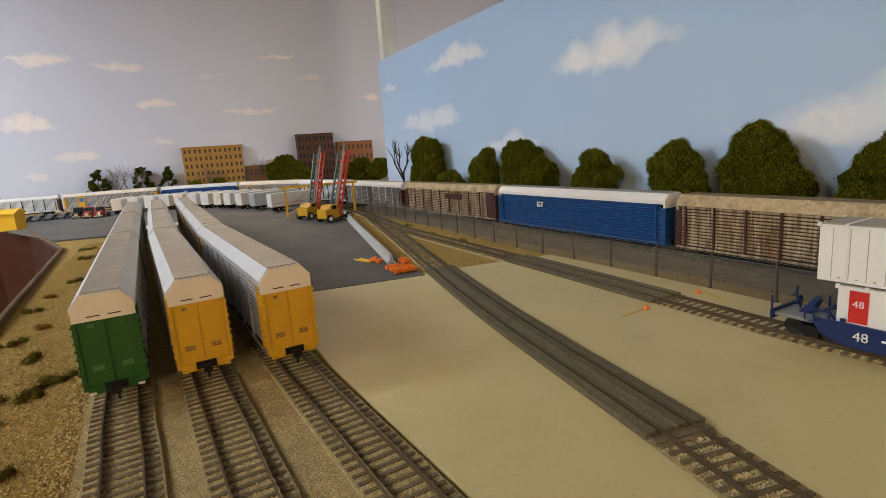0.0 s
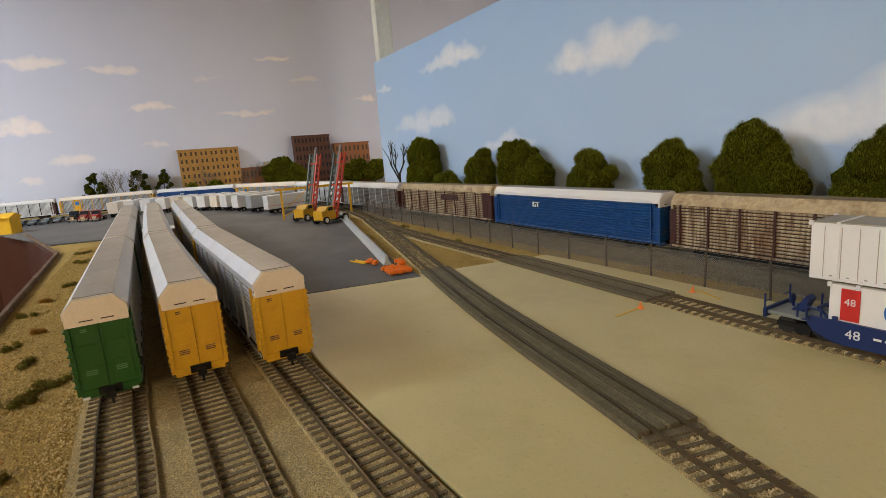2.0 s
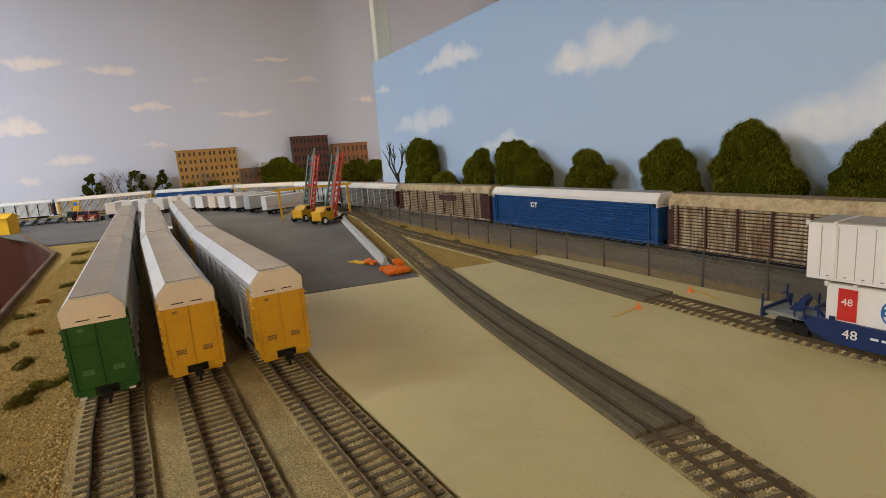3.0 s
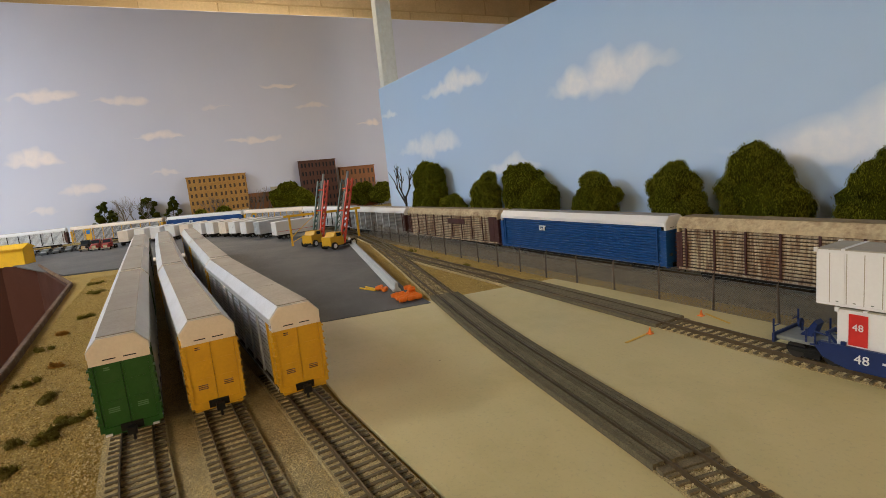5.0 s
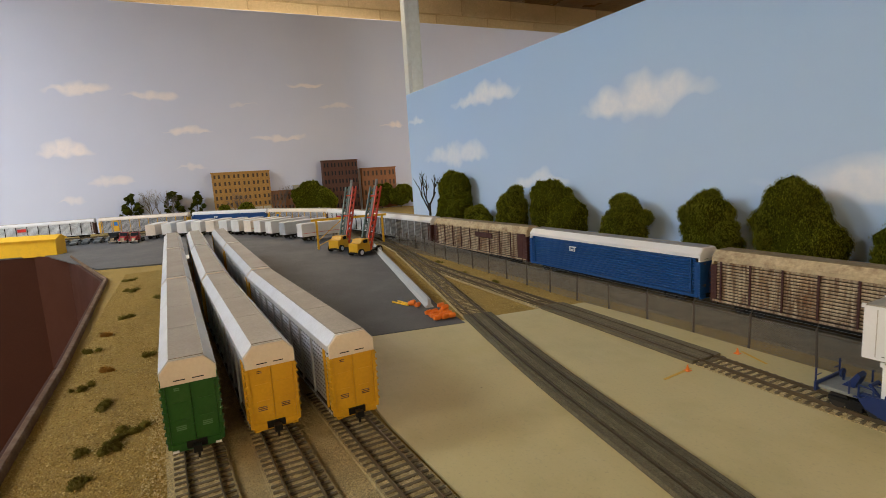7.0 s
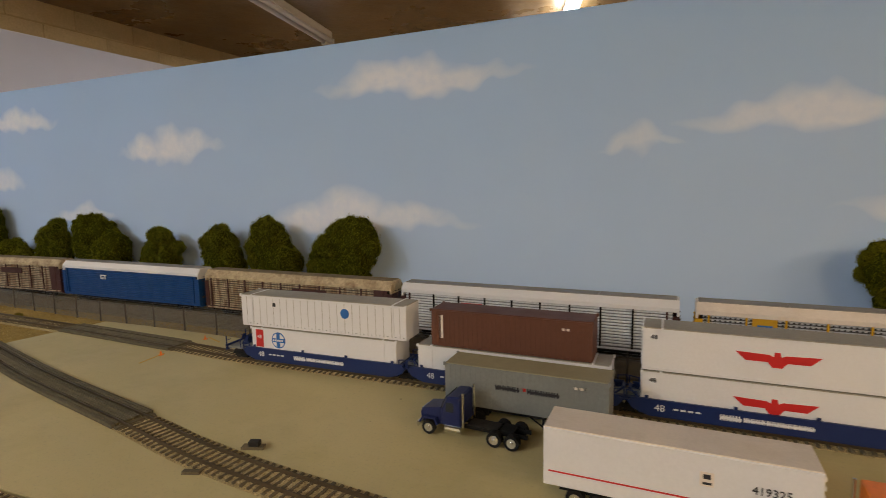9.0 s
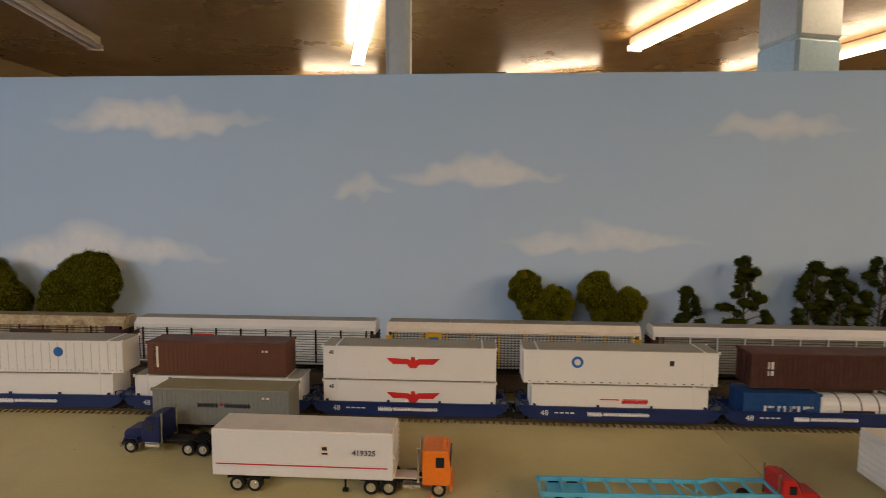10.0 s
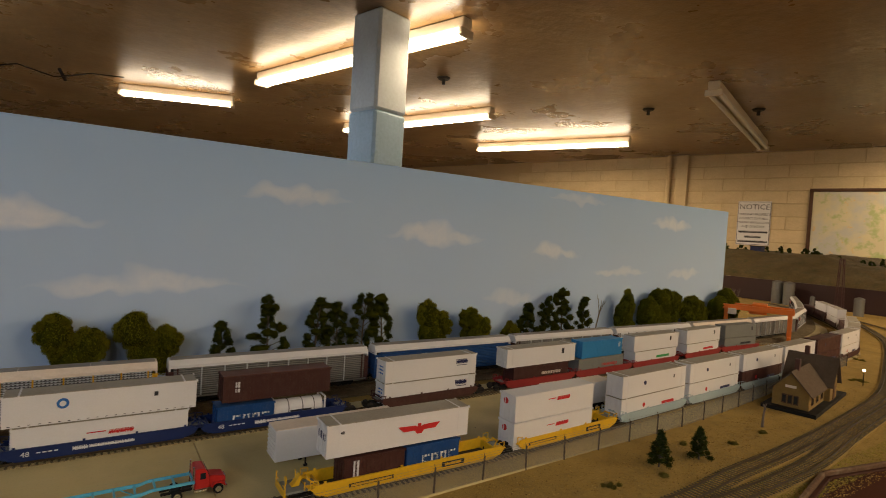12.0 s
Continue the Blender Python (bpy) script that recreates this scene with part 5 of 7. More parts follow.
def bushy_tree(x, y, h, w, material, label, lean=0.0, seed=1, group="trees along the backdrop", deep=0.026, two=False):
    rng = np.random.default_rng(seed)
    t = thing("tree", label, "tree", group, m=pose(x, y, 0))
    bm = bmesh.new()
    rod(bm, (0, 0, 0), (lean * 0.3, 0, h * 0.45), 0.0034, 0.0022, 7)
    for k in range(5):
        rod(bm, (lean * 0.2, 0, h * rng.uniform(0.22, 0.40)), (lean * 0.5 + rng.uniform(-0.3, 0.3) * w, rng.uniform(-0.008, 0.008), h * rng.uniform(0.5, 0.75)), 0.0016, 0.0006, 5)
    part("trunk", bm, m_bark, t)
    lobes = []
    cz, rz, rx = h * 0.60, h * 0.36, w * 0.40
    if two:
        for (mx, mz, mr, mh) in ((lean - w * 0.16, h * 0.74, w * 0.27, h * 0.21), (w * 0.25, h * 0.58, w * 0.27, h * 0.19), (0.0, h * 0.38, w * 0.34, h * 0.25)):
            lobes.append((mx, 0, mz, mr, min(mr, deep), mh))
            for k in range(7):
                a = 2 * math.pi * (k + rng.uniform(-0.3, 0.3)) / 7
                r = w * rng.uniform(0.07, 0.13)
                lobes.append((mx + mr * 0.85 * math.cos(a), rng.uniform(-0.010, 0.004), mz + mh * 0.8 * math.sin(a), r, r, r * rng.uniform(0.8, 1.2)))
    else:
        side = rng.choice((-1, 1)) * w * rng.uniform(0.05, 0.12)
        lobes.append((lean * 0.4 - side * 0.5, 0, h * 0.44, rx * 0.95, min(rx, deep), h * 0.34))
        lobes.append((lean * 0.8 + side, -0.004, h * 0.66, rx * 0.66, min(rx, deep) * 0.9, h * 0.25))
    for k in range(0 if two else 13):
        # rounded side clumps of unequal size round one full, hanging crown
        a = 2 * math.pi * (k + rng.uniform(-0.4, 0.4)) / 13
        r = min(w, h) * (rng.uniform(0.10, 0.15) if k % 2 else rng.uniform(0.16, 0.22))
        ex = max(0.0, w * 0.46 - r * 0.95)
        ez = max(0.0, h * 0.40 - r * 0.9)
        q = rng.uniform(0.84, 1.02)
        z = min(h * 0.54 + ez * 1.12 * math.sin(a) * q, h - r * 1.05)
        wide = q * (1.0 - 0.18 * max(0.0, 0.5 - z / h) * 2 if z < h * 0.62 else 1.0 - 0.45 * (z / h - 0.62) / 0.33)
        lobes.append((lean * z / h + (side if z > h * 0.6 else 0.0) + ex * math.cos(a) * wide, rng.uniform(-1, 0.3) * 0.012, z, r * rng.uniform(0.95, 1.2), min(r, deep), r * rng.uniform(0.9, 1.25)))
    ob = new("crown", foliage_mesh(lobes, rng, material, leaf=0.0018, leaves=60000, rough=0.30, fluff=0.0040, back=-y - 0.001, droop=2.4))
    ob.parent = t
    return t


def airy_tree(x, y, h, w, material, label, seed=1, puffs=24, group="trees along the backdrop"):
    """A slender tree with separate dark leaf puffs on visible branches."""
    rng = np.random.default_rng(seed)
    t = thing("tree", label, "tree", group, m=pose(x, y, 0))
    bm = bmesh.new()
    bend = rng.uniform(-0.08, 0.08) * h
    top = Vector((bend, 0, h * 0.93))
    rod(bm, (0, 0, 0), (bend * 0.4, 0, h * 0.5), 0.0022, 0.0015, 6)
    rod(bm, (bend * 0.4, 0, h * 0.5), top, 0.0015, 0.0005, 6)
    lobes = []
    for k in range(puffs):
        u = 0.22 + 0.76 * k / (puffs - 1)
        side = 1 if k % 2 else -1
        reach = w * 0.5 * math.sin(math.pi * min(0.98, 0.30 + 0.66 * u)) * rng.uniform(0.05, 1.0)
        tip = Vector((bend * u + side * reach, rng.uniform(-0.010, 0.010), h * u))
        rod(bm, (bend * u * 0.9, 0, max(0.0, h * (u - 0.10))), tip, 0.0008, 0.0004, 5)
        r = rng.uniform(0.075, 0.16) * w
        lobes.append((*tip, r * rng.uniform(0.7, 1.5), min(r, 0.018), r * rng.uniform(0.6, 1.2)))
    part("trunk", bm, m_bark, t)
    ob = new("crown", foliage_mesh(lobes, rng, material, leaf=0.0012, leaves=11000, rough=0.7, fluff=0.0036, back=-y - 0.001, fine=False))
    ob.parent = t
    return t


def bare_tree(x, y, h, w, label, seed=1, group="bare trees", depth=4, material=None, twigs=1, girth=0.0022):
    rnd = random.Random(seed)
    t = thing("bare_tree", label, "tree", group, m=pose(x, y, 0))
    bm = bmesh.new()

    def grow(a, d, length, r, n):
        b = a + d * length
        rod(bm, a, b, r, r * 0.68, 5)
        if n == 0:
            return
        for k in range(rnd.choice((2, 3)) if n > 1 else 2):
            e = (d + Vector((rnd.uniform(-0.8, 0.8) * w / h * 1.6, rnd.uniform(-0.25, 0.25), rnd.uniform(-0.1, 0.5)))).normalized()
            grow(a + d * length * rnd.uniform(0.6, 1.0), e, length * rnd.uniform(0.55, 0.8), r * 0.62, n - 1)

    for k in range(twigs):
        grow(Vector((rnd.uniform(-0.2, 0.2) * w * (twigs > 1), 0, 0)), Vector((rnd.uniform(-0.1, 0.1), 0, 1)).normalized(), h * 0.34, girth, depth)
    part("trunk", bm, material or m_twig, t)
    return t


def conifer(x, y, h, w, seed):
    rng = np.random.default_rng(seed)
    t = thing("tree", "small dark ragged conifer on the tan scenery", "tree", "shrubs", m=pose(x, y, 0))
    bm = bmesh.new()
    rod(bm, (0, 0, 0), (0.001, 0, h * 0.96), 0.0013, 0.0004, 6)
    lobes = []
    for k in range(34):
        u = 0.16 + 0.82 * k / 33
        a = k * 2.4 + rng.uniform(-0.4, 0.4)
        reach = w * 0.5 * (1.02 - u) ** 0.8 * rng.uniform(0.35, 1.0)
        tip = (reach * math.cos(a), reach * math.sin(a), h * u - reach * 0.25)
        rod(bm, (0, 0, h * u), tip, 0.0005, 0.0003, 4)
        r = w * 0.11 * (1.25 - u)
        lobes.append((*tip, r, r, r * 0.7))
    part("trunk", bm, m_bark, t)
    ob = new("crown", foliage_mesh(lobes, rng, m_leafdark, leaf=0.0011, leaves=5000, rough=0.6, fine=False, fluff=0.0030))
    ob.parent = t


m_darkbark = M("dark_bark", (0.030, 0.026, 0.022), 0.95, fine=900, coarse=60, var=0.3)
W_TREES = [(-1.545, 0.167, 0.150, 0), (-1.415, 0.083, 0.105, 0), (-1.275, 0.131, 0.100, 0.01), (-1.112, 0.140, 0.145, -0.012), (-0.957, 0.117, 0.092, 0),
           (-0.800, 0.125, 0.094, 0), (-0.685, 0.137, 0.104, 0), (-0.570, 0.142, 0.124, 0.030)]
for k, (x, h, w, lean) in enumerate(W_TREES):
    bushy_tree(x, -0.036, h, w, m_leaf, "bushy green model tree glued before the backdrop", lean, 210 + k)
bare_tree(-1.655, -0.055, 0.235, 0.20, "leafless dark tree beside the backdrop's end", 12, material=m_darkbark, girth=0.0042)
for k, (x, h, w, lean) in enumerate([(0.145, 0.122, 0.078, -0.012), (0.245, 0.121, 0.080, -0.010), (0.775, 0.130, 0.080, 0.0), (0.885, 0.112, 0.078, 0.0), (0.990, 0.073, 0.045, 0)]):
    bushy_tree(x, -0.036, h, w, m_leafyellow, "two-lobed olive model tree glued before the backdrop", lean, 40 + k, two=k < 4)
for k, (x, h, w) in enumerate([(1.41, 0.147, 0.06), (1.565, 0.150, 0.19), (1.745, 0.127, 0.13), (1.905, 0.150, 0.15)]):
    bushy_tree(x, -0.036, h, w, m_leaf, "dense green model tree before the backdrop", 0, 60 + k)
for k, (x, h, w) in enumerate([(0.349, 0.095, 0.05), (0.430, 0.141, 0.075), (0.515, 0.134, 0.07), (0.562, 0.126, 0.06), (0.612, 0.144, 0.075), (0.660, 0.141, 0.06),
                               (1.050, 0.113, 0.07), (1.110, 0.130, 0.06), (1.170, 0.149, 0.085), (1.245, 0.125, 0.07)]):
    airy_tree(x, -0.034, h, w * 0.80, m_leafdark, "slender dark green model tree with open crown", 80 + k)
bare_tree(1.300, -0.03, 0.165, 0.03, "thin leafless pole-like tree", 8, depth=3)
bare_tree(1.99, -0.05, 0.19, 0.10, "large bare grey tree at the partition's end", 9, depth=5)

# trees before the west backdrop
for k, (y, h, w) in enumerate([(-0.858, 0.142, 0.085), (-0.704, 0.140, 0.08), (-0.612, 0.138, 0.065), (-1.62, 0.15, 0.09), (-1.78, 0.14, 0.10)]):
    t = airy_tree(0, -0.03, h, w, m_leafdark, "dark conifer-like model tree before the west backdrop", 120 + k, group="trees of the west end")
    t.matrix_basis = pose(-2.82, y, 0, 0, 0, 90)
for k, (y, h, w, n) in enumerate([(-0.77, 0.20, 0.12, 3), (-0.71, 0.185, 0.10, 2), (-0.30, 0.13, 0.10, 2), (-0.225, 0.175, 0.12, 2), (0.31, 0.16, 0.09, 2), (-0.445, 0.150, 0.09, 3), (-0.270, 0.165, 0.10, 3)]):
    t = bare_tree(0, 0, h, w, "leafless grey model trees before the west backdrop", 150 + k, depth=4, twigs=n)
    t.matrix_basis = pose(-2.79, y, 0, 0, 0, 90)
for k, (y, h, w) in enumerate([(-0.15, 0.160, 0.16), (-0.07, 0.12, 0.10), (0.20, 0.124, 0.14), (0.29, 0.112, 0.14), (0.39, 0.095, 0.12), (-0.506, 0.078, 0.060), (-0.415, 0.080, 0.075)]):
    t = bushy_tree(0, -0.03, h, w, m_leaf, "round green model bush before the west backdrop", 0, 170 + k, group="trees of the west end")
    t.matrix_basis = pose(-2.76 + 0.02 * (k % 2), y, 0, 0, 0, 90)


# ---- flat-front buildings against the west backdrop ----
m_tanbrick = M("tan_brick_card", (0.42, 0.24, 0.065), 0.85, fine=500, coarse=60, var=0.25, dirt=(0.16, 0.08, 0.03), dirt_amt=0.5)
m_darkbrick = M("dark_red_brick_card", (0.10, 0.045, 0.033), 0.85, fine=500, coarse=60, var=0.25)
m_orangebrick = M("orange_brick_card", (0.30, 0.13, 0.055), 0.85, fine=500, coarse=60, var=0.25)
m_stone = M("pale_stone_base", (0.52, 0.46, 0.34), 0.8, fine=400, coarse=60, var=0.15)


m_printwindow = M("printed_window", (0.075, 0.045, 0.022), 0.6, fine=500, coarse=60, var=0.4)


def facade(y0, y1, z1, floors, bays, mat_wall, label, base=0.0, depth=0.03, group="background buildings", pil=True, pane=None):
    w = y1 - y0
    b = thing("building", label, "building", group, m=pose(-2.845, y0, 0))
    part("wall", box(0, depth, 0, w, 0, z1, 0.0008), mat_wall, b)
    part("roof", box(-0.001, depth + 0.003, -0.003, w + 0.003, z1, z1 + 0.004, 0.0008), mat_wall, b)
    if base:
        part("base_course", box(depth, depth + 0.0015, 0, w, 0, base, 0.0003), m_stone, b)
    fz = (z1 - max(base, 0.01)) / floors
    bw = w / bays
    wm = mesh_of(box(0, 0.0008, -0.18 * bw, 0.18 * bw, 0, fz * 0.50), pane or m_printwindow)
    sm = mesh_of(box(0, 0.0022, -0.24 * bw, 0.24 * bw, -0.0016, 0), mat_wall)
    for i in range(floors):
        for j in range(bays):
            for q in (-0.22, 0.22):
                m = pose(depth, (j + 0.5 + q) * bw, max(base, 0.01) + fz * (i + 0.25))
                wi = share("window", wm, b, m @ Matrix.Diagonal((1, 0.55, 1, 1)))
    if pil:
        pm = mesh_of(box(0, 0.0025, -0.05 * bw, 0.05 * bw, 0, z1), mat_wall)
        for j in range(bays + 1):
            share("pilaster", pm, b, pose(depth, min(max(j * bw, 0.05 * bw), w - 0.05 * bw), 0))
    return b


facade(-0.540, -0.302, 0.209, 5, 6, m_tanbrick, "tan brick warehouse front with pale stone base", base=0.055)
facade(-0.060, 0.108, 0.239, 6, 5, m_darkbrick, "dark red brick high-rise front", depth=0.035, pil=False, pane=m_glass)
facade(0.130, 0.303, 0.195, 4, 4, m_orangebrick, "orange brick apartment front", depth=0.028, pil=False)
facade(-0.298, -0.200, 0.115, 2, 3, m_orangebrick, "low reddish brick building front", depth=0.02, pil=False)
facade(-0.197, -0.120, 0.135, 2, 3, m_stone, "low pale stone building front", depth=0.018, pil=False)


# ---- road vehicles ----
def wheel_set(parent, x, y, r=0.0056, w=0.0045, rim=None):
    bm = bmesh.new()
    rod(bm, (x, y - w / 2, r), (x, y + w / 2, r), r, seg=16)
    ty = part("tyre", bm, m_tyre, parent)
    bm = bmesh.new()
    s = -1 if y < 0 else 1
    rod(bm, (x, y + s * (w / 2 - 0.0006), r), (x, y + s * (w / 2 + 0.0002), r), r * 0.62, seg=14)
    rod(bm, (x, y + s * (w / 2), r), (x, y + s * (w / 2 + 0.0009), r), r * 0.22, seg=10)
    part("rim", bm, rim or m_chrome, ty)


def semi_trailer(label, L, m_body, m_roof, m, group="road trailers", z0=0.0125, h=0.0345, stripe=None, wheels=True):
    """Van trailer, front towards +X: body, roof, rear doors, tandem wheels, landing legs, ribbed nose."""
    t = thing("semi_trailer", label, "trailer", group, m=m)
    W = 0.0147
    part("body", box(-L / 2, L / 2, -W, W, z0, z0 + h, 0.0005), m_body, t)
    part("roof", box(-L / 2 + 0.0002, L / 2 - 0.0002, -W + 0.0004, W - 0.0004, z0 + h - 0.0002, z0 + h + 0.0007, 0.0003), m_roof, t)
    bm = bmesh.new()
    for y in (-0.010, -0.004, 0.004, 0.010):
        rod(bm, (-L / 2 - 0.0005, y, z0 + 0.002), (-L / 2 - 0.0005, y, z0 + h - 0.002), 0.0004, seg=6)
    part("door_gear", bm, m_body, t)
    rib = mesh_of(box(L / 2, L / 2 + 0.0009, -W + 0.001, W - 0.001, -0.0011, 0.0011, 0.0002), m_body)
    for k in range(7):
        share("nose_rib", rib, t, pose(0, 0, z0 + 0.003 + k * (h - 0.006) / 6))
    if stripe:
        for s in (-1, 1):
            part("stripe", box(-L / 2 + 0.003, L / 2 - 0.004, s * W - 0.0002, s * W + 0.0002, z0 + 0.0085, z0 + 0.0094), stripe, t)
    if wheels:
        bm = bmesh.new()
        bx(bm, -L / 2 + 0.008, -L / 2 + 0.040, -0.008, 0.008, 0.0070, z0)
        part("bogie_frame", bm, m_black, t)
        for x in (-L / 2 + 0.018, -L / 2 + 0.031):
            for s in (-1, 1):
                wheel_set(t, x, s * 0.0112)
        bm = bmesh.new()
        for s in (-1, 1):
            beam(bm, (L / 2 - 0.036, s * 0.009, z0), (L / 2 - 0.036, s * 0.009, 0.0025), 0.0013)
            bx(bm, L / 2 - 0.038, L / 2 - 0.034, s * 0.009 - 0.0014, s * 0.009 + 0.0014, 0.0006, 0.0026)
        part("landing_gear", bm, m_black, t)
    return t


def tractor(label, paint, m, cabover=False, tandem=True, wheelbase=0.050):
    """A truck tractor facing +X: frame, cab with windows, bonnet, stacks, tanks, bumper, wheels."""
    t = thing("truck_tractor", label, "truck", "truck tractors", m=m)
    x_f = wheelbase
    bm = bmesh.new()
    for s in (-1, 1):
        bx(bm, -0.016, x_f + 0.004, s * 0.0045 - 0.0009, s * 0.0045 + 0.0009, 0.0066, 0.0092)
    bx(bm, -0.006, 0.004, -0.0065, 0.0065, 0.0092, 0.0106)
    part("chassis", bm, m_black, t)
    if cabover:
        x0, x1 = x_f - 0.012, x_f + 0.0085
        bm = bmesh.new()
        prism(bm, [(x0, 0.0085), (x1, 0.0085), (x1, 0.0225), (x1 - 0.0012, 0.0335), (x1 - 0.003, 0.0345), (x0, 0.0345)], "y", -0.0128, 0.0128)
        bmesh.ops.bevel(bm, geom=bm.edges[:], offset=0.0007, segments=1, affect="EDGES")
        cab = part("cab", bm, paint, t)
        for s in (-1, 1):
            part("side_window", box(x1 - 0.0105, x1 - 0.0045, s * 0.0128 - 0.0002, s * 0.0128 + 0.0003, 0.0225, 0.0300), m_glass, cab)
        part("windscreen", box(x1 - 0.0006, x1 + 0.0004, -0.0112, 0.0112, 0.0225, 0.0300), m_glass, cab)
        bm = bmesh.new()
        for y in (-0.009, -0.0045, 0, 0.0045, 0.009):
            bx(bm, x1 - 0.0055, x1 - 0.0035, y - 0.0007, y + 0.0007, 0.0345, 0.0355)
        part("marker_strip", bm, m_orange, cab)
        xs = x0 - 0.003
    else:
        x0, x1 = x_f - 0.026, x_f - 0.010
        bm = bmesh.new()
        prism(bm, [(x0, 0.0090), (x1, 0.0090), (x1, 0.0205), (x1 - 0.0045, 0.0305), (x1 - 0.006, 0.0315), (x0 + 0.001, 0.0320), (x0, 0.0305)], "y", -0.0120, 0.0120)
        bmesh.ops.bevel(bm, geom=bm.edges[:], offset=0.0009, segments=1, affect="EDGES")
        cab = part("cab", bm, paint, t)
        for s in (-1, 1):
            part("side_window", box(x0 + 0.0055, x1 - 0.0045, s * 0.0120 - 0.0002, s * 0.0120 + 0.0003, 0.0200, 0.0270), m_glass, cab)
        bm = bmesh.new()
        v = [bm.verts.new(p) for p in ((x1 + 0.0002, -0.0105, 0.0210), (x1 + 0.0002, 0.0105, 0.0210), (x1 - 0.0040, 0.0105, 0.0302), (x1 - 0.0040, -0.0105, 0.0302),
                                       (x1 + 0.0008, -0.0105, 0.0212), (x1 + 0.0008, 0.0105, 0.0212), (x1 - 0.0034, 0.0105, 0.0304), (x1 - 0.0034, -0.0105, 0.0304))]
        for f in ((0, 1, 2, 3), (4, 5, 6, 7), (0, 1, 5, 4), (1, 2, 6, 5), (2, 3, 7, 6), (3, 0, 4, 7)):
            bm.faces.new([v[i] for i in f])
        part("windscreen", bm, m_glass, cab)
        bm = bmesh.new()
        prism(bm, [(x1 - 0.0005, 0.0075), (x_f + 0.0075, 0.0075), (x_f + 0.0085, 0.0150), (x_f + 0.0065, 0.0185), (x1 - 0.0005, 0.0212)], "y", -0.0090, 0.0090)
        bmesh.ops.bevel(bm, geom=bm.edges[:], offset=0.0009, segments=1, affect="EDGES")
        part("bonnet", bm, paint, t)
        for s in (-1, 1):
            bm = bmesh.new()
            y0, y1 = sorted((s * 0.0085, s * 0.0128))
            prism(bm, [(x_f - 0.0078, 0.0085), (x_f - 0.0058, 0.0135), (x_f + 0.0050, 0.0135), (x_f + 0.0078, 0.0085), (x_f + 0.0064, 0.0085), (x_f + 0.0044, 0.0122), (x_f - 0.0050, 0.0122), (x_f - 0.0064, 0.0085)], "y", y0, y1)
            part("mudguard", bm, paint, t)
        part("grille", box(x_f + 0.0078, x_f + 0.0090, -0.0058, 0.0058, 0.0085, 0.0165, 0.0002), m_chrome, t)
        xs = x0 - 0.0015
    part("deck_plate", box(0.006, xs - 0.001, -0.0062, 0.0062, 0.0093, 0.0103, 0.0002), m_cream if cabover else m_dark, t)
    part("bumper", box(x_f + 0.0080, x_f + 0.0100, -0.0125, 0.0125, 0.0045, 0.0085, 0.0005), m_chrome if not cabover else paint, t)
    for s in (-1, 1):
        bm = bmesh.new()
        rod(bm, (xs, s * 0.0105, 0.0095), (xs, s * 0.0105, 0.0350), 0.0009, seg=8)
        part("exhaust_pipe", bm, m_chrome, t)
        bm = bmesh.new()
        rod(bm, (x_f - 0.026, s * 0.0098, 0.0068), (x_f - 0.013, s * 0.0098, 0.0068), 0.0030, seg=12)
        part("fuel_tank", bm, m_chrome, t)
        wheel_set(t, x_f, s * 0.0108, r=0.0054, w=0.0032)
        for x in ((-0.0065, 0.0065) if tandem else (0.0,)):
            wheel_set(t, x, s * 0.0100, r=0.0056, w=0.0052)
    return t


RZ = 0.0026     # concrete surface
tr = semi_trailer("white mail trailer with a thin red stripe", 0.134, m_white, m_cream, pose(-0.079, -0.4205, RZ), stripe=m_inkred, h=0.0345)
part("emblem", box(0.014, 0.0205, -0.0151, -0.0146, 0.0300, 0.0375), m_cream, tr)
part("emblem", box(0.0155, 0.0190, -0.0153, -0.0150, 0.0340, 0.0365), m_ink, tr)
part("printed_bar", box(0.0152, 0.0195, -0.0153, -0.0150, 0.0310, 0.0322), m_ink, tr)
words("419325", 0.0058, m_ink, tr, pose(0.046, -0.0150, 0.0325))
tractor("orange cab-over tractor with chrome wheels", m_orange, pose(-0.022, -0.4200, RZ), cabover=True, wheelbase=0.043)
tractor("dark blue bonneted tractor with chrome wheels", m_truckblue, pose(-0.186, -0.372, RZ, 0, 0, 178), wheelbase=0.058)
tractor("red bonneted tractor with chrome steps", m_red, pose(0.240, -0.4330, RZ, 0, 0, 1.5) @ Matrix.Diagonal((0.84, 0.90, 0.86, 1)), tandem=False, wheelbase=0.044)

c = container("grey container with dark lettering bars on a chassis", 0.126, m_contgrey, M("khaki_roof", (0.30, 0.27, 0.17), 0.6, var=0.1), pose(-0.182, -0.3345, RZ + 0.0115), h=0.033)
stroke_row(c, -0.021, -0.002, 0.0165, 0.0205, -CON_W / 2 - 0.0003, m_ink, 10)
stroke_row(c, 0.004, 0.028, 0.0165, 0.0205, -CON_W / 2 - 0.0003, m_ink, 12)
decal(c, 0.000, 0.003, 0.018, 0.0205, m_red, name="printed_bar")
decal(c, 0.038, 0.047, 0.025, 0.0268, m_cream, name="printed_bar")


